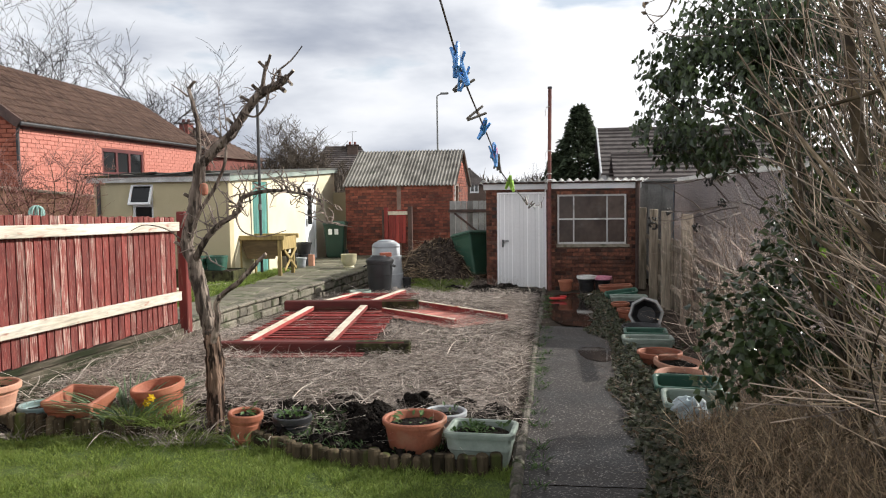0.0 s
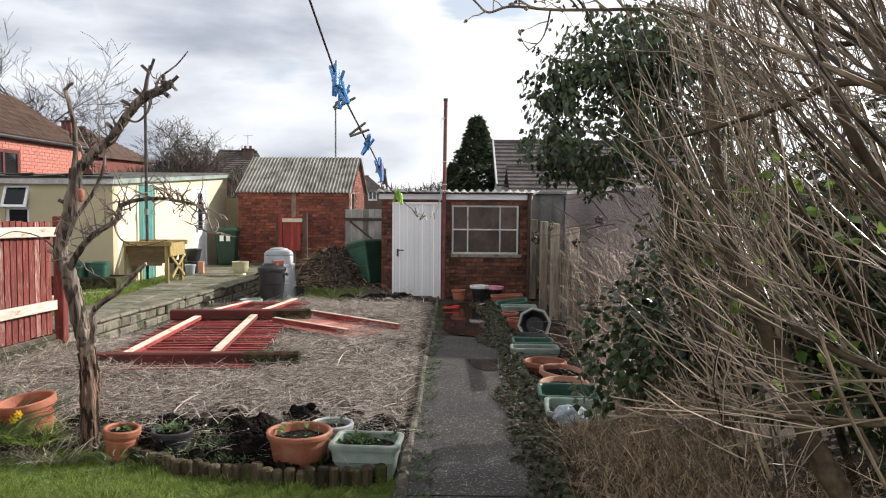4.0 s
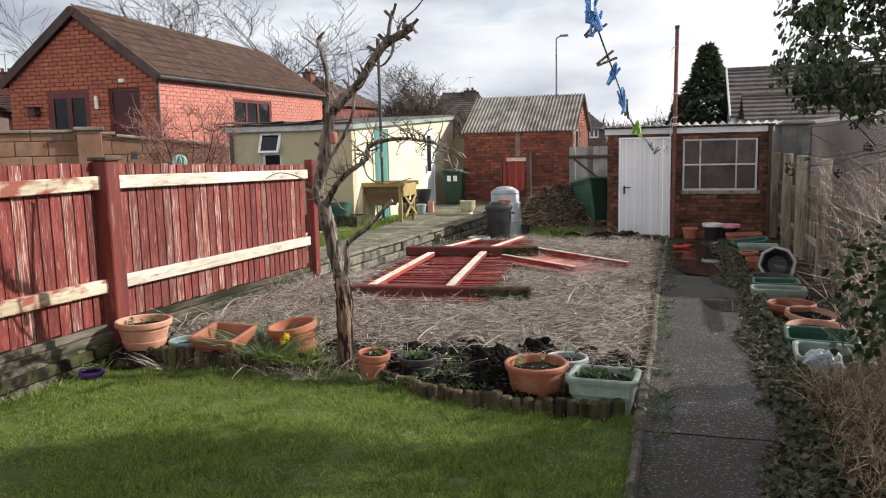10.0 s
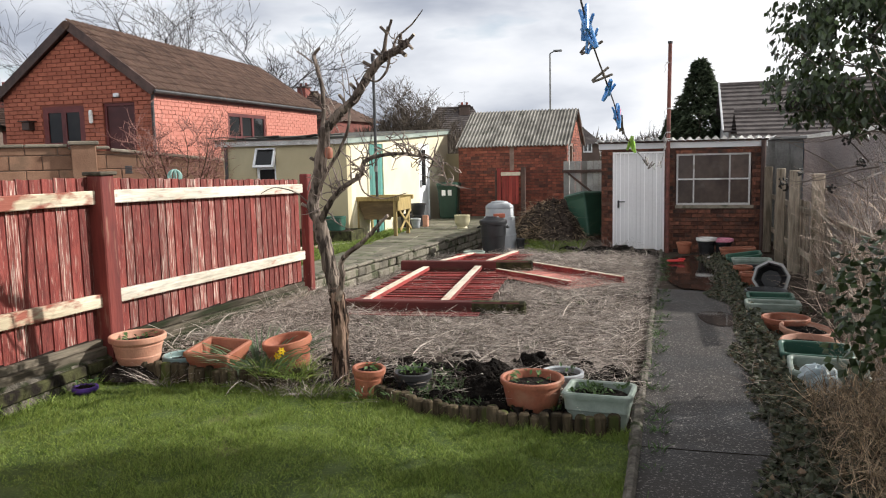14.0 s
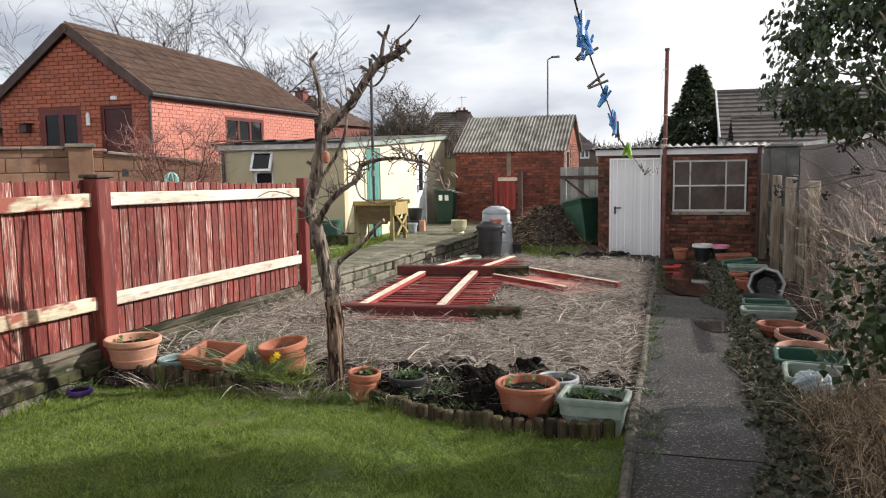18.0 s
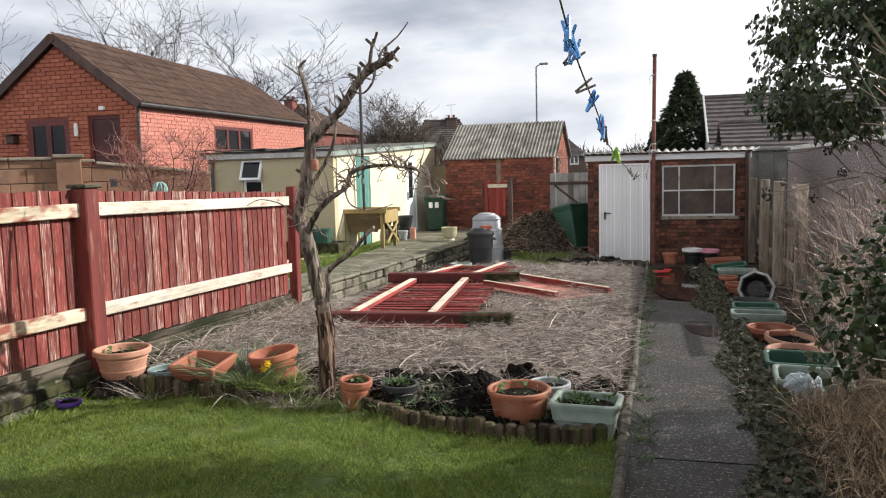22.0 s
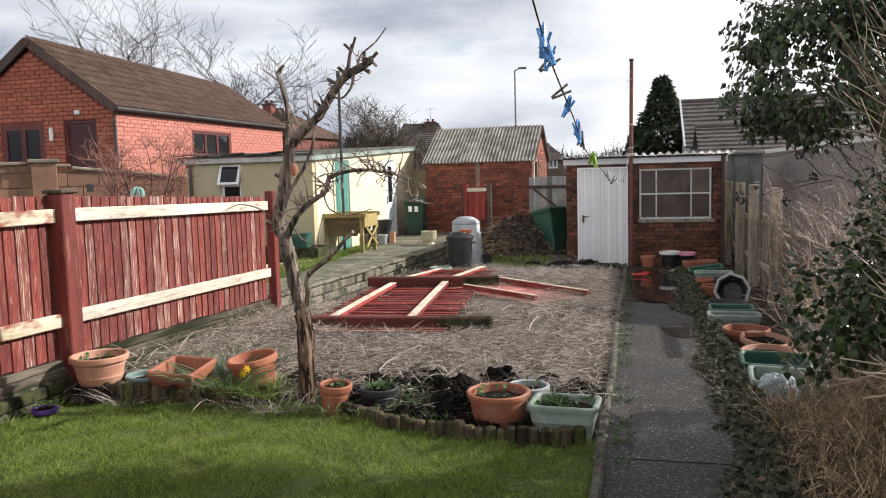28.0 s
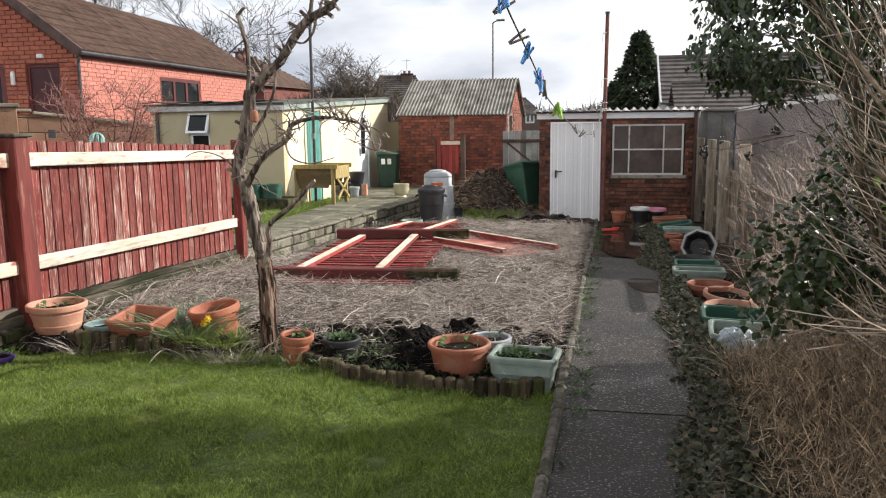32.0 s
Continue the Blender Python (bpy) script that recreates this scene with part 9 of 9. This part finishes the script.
house("house", (-22.4, 45.5, 0), 7.0, 6.5, 4.1, 5.85, "far_brick", "tile", "red brick house with a brown hipped roof", hip=2.6, rz=-6, chimney=(0.4, -0.4, 6.15, 0.6), windows=((1.6, 3.0, 1.0, 0.9, "f"), (1.6, 1.6, 1.0, 0.8, "f"), (-1.4, 3.0, 1.0, 0.9, "f")))
house("house", (-15.6, 57.0, 0), 4.6, 6.0, 3.2, 5.3, "far_brown", "tile_grey", "brown house with a mossy roof and chimney", hip=1.2, rz=14, chimney=(0.7, -0.5, 5.4, 0.8), windows=((-1.2, 1.8, 0.8, 0.9, "f"),))
house("house", (-9.6, 73.0, 0), 6.0, 5.5, 2.7, 4.1, "far_brown", "tile_grey", "distant brown house with white windows", rz=8, hip=1.5, chimney=(-1.6, 0, 4.5, 0.8), windows=((0.6, 1.9, 0.8, 0.8, "f"), (2.0, 1.9, 0.8, 0.8, "f")))
house("house", (-36.6, 34.5, 0.0), 8.0, 7.0, 3.6, 5.4, "far_brick", "tile", "brick house with red chimney among the far roofs", rz=20, chimney=(1.8, -0.8, 5.9, 0.7), windows=((0, 2.6, 1.2, 1.0, "f"),))
house("outhouse", (-19.4, 16.5, 0.9), 2.4, 3.0, 1.9, 2.2, "far_brown", "felt", "small grey lean-to beside the garage", courses=3)
RH = house("house", (7.05, 41.0, 0), 9.4, 7.6, 2.6, 4.85, "far_white", "tile_grey", "white bungalow with ribbed grey tiled roof", courses=11)
part("verge", Geo().beam((-4.95, -4.1, 2.5), (-4.95, 0, 4.9), 0.08, 0.2, 0.01), "white_upvc", RH, "white verge board")
house("house_porch", (7.2, 35.6, 0), 9.0, 4.2, 2.05, 3.35, "far_white", "tile_grey", "lower grey tiled wing of the bungalow", courses=8)

# ---- bare trees ----
def bare_tree(name, loc, height, seed, label, mat="far_twig", spread=0.75, levels=5, first=0.35, trunk_r=None):
    t = thing(name, loc, label, "tree")
    R = random.Random(seed)
    thick, fine = Geo(), Geo()

    def go(p, d, ln, r, lv):
        n = 4
        pts = [Vector(p)]
        d = Vector(d).normalized()
        for _ in range(n):
            d = (d + Vector((R.uniform(-0.3, 0.3), R.uniform(-0.3, 0.3), R.uniform(-0.16, 0.18)))).normalized()
            pts.append(pts[-1] + d * ln / n)
        rad = [max(0.008, r * (1 - 0.55 * i / n)) for i in range(n + 1)]
        (thick if lv < 2 else fine).tube(pts, rad, 6 if lv < 2 else 3, False)
        if lv >= levels:
            return
        for k in range((5, 4, 4, 3, 3, 2)[lv] + (1 if mat == "far_bush" and lv < 4 else 0)):
            i = R.randrange(1 if lv else 2, n + 1)
            a = R.uniform(0, 2 * math.pi)
            dd = d * 0.75 + Vector((math.cos(a), math.sin(a), R.uniform(-0.1, 0.6))) * spread
            go(pts[i], dd, ln * R.uniform(0.55, 0.8), rad[i] * R.uniform(0.5, 0.72), lv + 1)

    go((0, 0, -0.3), (0, 0, 1), height * first, trunk_r or height * 0.014, 0)
    part("trunk", thick, mat, t, "grey bare trunk and limbs")
    tagged(part("crown", fine, mat, t, "fine bare twigs"), kind="stuff")
    return t


bare_tree("bare_tree", (-22.5, 31.0, 0.5), 17.0, 3, "tall bare winter tree behind the garage", spread=0.7)
bare_tree("bare_tree", (-18.6, 34.5, 0.5), 12.5, 8, "bare winter tree behind the garage roof", spread=0.75)
bare_tree("bare_tree", (-29.0, 34.0, 0.5), 13.5, 12, "bare winter tree at the edge of the gardens", spread=0.7, levels=4)
bare_tree("bare_tree", (-14.4, 40.0, 0.0), 9.0, 15, "dense brown bare tree beyond the outbuildings", mat="far_bush", spread=0.85, first=0.3)
bare_tree("bare_tree", (-12.4, 43.0, 0.0), 6.5, 16, "low brown bare tree beyond the outbuildings", mat="far_bush", spread=1.0, first=0.3)
bare_tree("bare_tree", (-13.2, 44.0, 0.0), 8.0, 18, "brown bare tree beyond the outbuildings", mat="far_bush", spread=0.95, first=0.3)
bare_tree("bare_tree", (-2.4, 70.0, 0.0), 6.2, 22, "hazy bare tree in the far distance", spread=1.0, levels=4)
bare_tree("bare_tree", (-12.0, 66.0, 0.0), 6.4, 24, "hazy bare tree in the far distance", spread=1.0, levels=4)
# dark scrub behind the outbuildings
R8 = np.random.RandomState(8)
n = 9000
x = R8.uniform(-17.6, -10.8, n)
y = R8.uniform(38.5, 42.0, n)
top = 2.6 + 1.1 * np.array([noise.noise((a * 0.5, b * 0.4, 3)) for a, b in zip(x, y)]) + 0.9 * np.exp(-((x + 14.6) / 1.6) ** 2)
P = np.stack([x, y, R8.uniform(0.2, 1, n) * top], 1)
D = unit(np.stack([R8.normal(0, 0.5, n), R8.normal(0, 0.5, n), np.ones(n)], 1))
solid("scrub", ribbons(P, D, R8.uniform(0.3, 0.9, n), R8.uniform(0.03, 0.06, n), R8.normal(0, 0.1, (n, 3)), 2), "far_bush", "dense brown leafless scrub beyond the outbuildings", "scrub", kind="stuff")
n = 16000
x = R8.uniform(-90, 60, n)
y = R8.uniform(95, 125, n)
top = 3.6 + 1.8 * np.array([noise.noise((a * 0.08, b * 0.05, 3)) for a, b in zip(x, y)])
P = np.stack([x, y, R8.uniform(0.0, 1, n) * top], 1)
D = unit(np.stack([R8.normal(0, 0.5, n), R8.normal(0, 0.5, n), np.ones(n)], 1))
solid("far_woods", ribbons(P, D, R8.uniform(0.6, 1.5, n), R8.uniform(0.12, 0.25, n), R8.normal(0, 0.3, (n, 3)), 2), "far_bush", "low brown line of far woods", "woods", kind="stuff")


def conifer(loc, height, radius, seed, label):
    t = thing("conifer", loc, label, "tree")
    part("trunk", Geo().tube([(0, 0, -0.2), (0, 0, height * 0.9)], [height * 0.03, 0.02], 8), "bark", t)
    R = np.random.RandomState(seed)
    n = 12000
    q = R.uniform(0, 1, n) ** 0.9
    z = height * (0.06 + 0.94 * q)
    a = R.uniform(0, 2 * np.pi, n)
    lumpy = np.array([1 + 0.45 * noise.noise((math.cos(b) * 2.2, math.sin(b) * 2.2 + seed, zz * 1.3)) + 0.35 * noise.noise((math.cos(b) * 4, math.sin(b) * 4 + seed, zz * 3.6)) for b, zz in zip(a, z)])
    prof = radius * np.minimum(1.0, (1 - q) * 1.9 + 0.06) ** 0.8 * lumpy
    r = prof * R.uniform(0.3, 1, n) ** 0.4
    P = np.stack([r * np.cos(a), r * np.sin(a), z], 1)
    D = unit(np.stack([np.cos(a), np.sin(a), R.normal(0.15, 0.4, n)], 1))
    g = ribbons(P, D, R.uniform(0.14, 0.36, n), R.uniform(0.11, 0.22, n), np.stack([np.zeros(n), np.zeros(n), -R.uniform(0, 0.12, n)], 1), 2)
    tagged(part("foliage", g, "conifer", t, "dark green conifer sprays"), kind="stuff")


conifer((1.36, 44.5, 0.0), 6.45, 1.35, 4, "tall dark conifer beyond the shed")
conifer((0.1, 47.0, 0.0), 4.0, 0.8, 9, "small dark conifer beyond the shed")
conifer((0.75, 47.5, 0.0), 3.6, 0.9, 10, "small dark conifer beyond the shed")


def street_lamp(loc, height, label, arm=0.4):
    t = thing("street_lamp", loc, label, "street lamp")
    part("column", Geo().tube([(0, 0, 0), (0, 0, height * 0.3), (0, 0, height)], [0.10, 0.075, 0.055], 8), "grey_metal", t)
    part("arm", Geo().tube([(0, 0, height), (0.15, -0.02, height + 0.08), (arm, -0.05, height + 0.16)], 0.04, 6), "grey_metal", t)
    part("lantern", Geo().box((arm + 0.15, -0.06, height + 0.16), (0.6, 0.22, 0.14), 0.04), "grey_metal", t)


street_lamp((-8.35, 56.0, 0.0), 8.75, "grey street lamp column behind the outbuilding")
# small things behind the fence
t = thing("bird_house", (-6.1, 5.75, 0.0), "small white bird house on a pole", "bird house")
part("pole", Geo().tube([(0, 0, 0), (0, 0, 1.48)], 0.015, 8), "grey_metal", t)
part("box", Geo().box((0, 0, 1.53), (0.10, 0.09, 0.09), 0.004), "white_peg", t)
part("roof", Geo().beam((-0.08, 0, 1.57), (0, 0, 1.63), 0.13, 0.01).beam((0, 0, 1.63), (0.08, 0, 1.57), 0.13, 0.01), "grey_plastic", t)
t = thing("garden_ornament", (-4.55, 6.47, 0.2), "pale teal openwork ball on a thin stake behind the fence", "ornament")
part("stake", Geo().tube([(0, 0, -0.2), (0, 0, 1.25)], 0.008, 6), "grey_metal", t)
for k in range(4):
    c, q = math.cos(k * math.pi / 4), math.sin(k * math.pi / 4)
    part("hoop", Geo().tube([(0.062 * math.cos(a) * c, 0.062 * math.cos(a) * q, 1.31 + 0.062 * math.sin(a)) for a in np.linspace(0, 2 * math.pi, 25)], 0.008, 5), "teal_pale", t)
t = thing("bird_feeder", (-2.335, 5.12, 1.68), "small orange-brown fat feeder hanging in the fruit tree", "bird feeder")
part("body", Geo().lathe([(0.0, -0.045), (0.024, -0.035), (0.03, 0.0), (0.024, 0.035), (0.0, 0.045)], 14), "terracotta", t, smooth=True)
part("string", Geo().tube([(0, 0, 0.04), (0.0, 0.03, 0.25)], 0.002, 4), "line", t)
solid("wall_plaque", Geo().box((0, 0, 0), (0.10, 0.02, 0.12), 0.004, Euler((0, 0, radians(40))).to_matrix()), "dark_metal", "small dark tile fixed to the block wall", "plaque", loc=(-7.9, 10.1, 1.56))

# ---- bricks and tiles, piece by piece ----
def lay_tiles():
    gar, length, ev, rg = ROOF_TILES
    n_row, n_col = 9, 28
    dirv = Vector((-2.16, 0, (rg - ev) * 2.16 / 2.0 + 0.06))
    row = dirv.length / n_row
    cw = (length + 0.24) / n_col
    ang = math.atan2(dirv.z, 2.16)
    vs = []
    prof = [(-0.5, 0.0), (-0.36, 0.028), (-0.22, 0.03), (-0.08, 0.0), (0.08, 0.0), (0.22, 0.03), (0.36, 0.028), (0.5, 0.004)]
    for u, z in prof:
        vs += [(-(row * 0.5), u * cw, z + 0.034), (row * 0.56, u * cw, z + 0.002), (-(row * 0.5), u * cw, z)]
    fs = []
    for i in range(len(prof) - 1):
        fs += [[3 * i, 3 * i + 3, 3 * i + 4, 3 * i + 1][::-1], [3 * i, 3 * i + 2, 3 * i + 5, 3 * i + 3][::-1]]
    me = Geo().add(vs, fs).mesh("roof_tile", M["tile"])
    rng = random.Random(77)
    for r in range(n_row):
        for c in range(n_col):
            t = (r + 0.5) / n_row
            ob = new("roof_tile", me)
            ob.parent = gar
            ob.matrix_basis = Matrix.Translation((2.16 + dirv.x * t, -0.14 + (c + 0.5) * cw, ev - 0.02 + dirv.z * t - RIDGE_SAG * t * (c + 0.5) / n_col + rng.uniform(-0.004, 0.004))) @ pose(0, 0, 0, 0, 0, 180) @ Euler((radians(rng.uniform(-0.6, 0.6)), -ang, 0)).to_matrix().to_4x4()


lay_tiles()
lay_bricks()
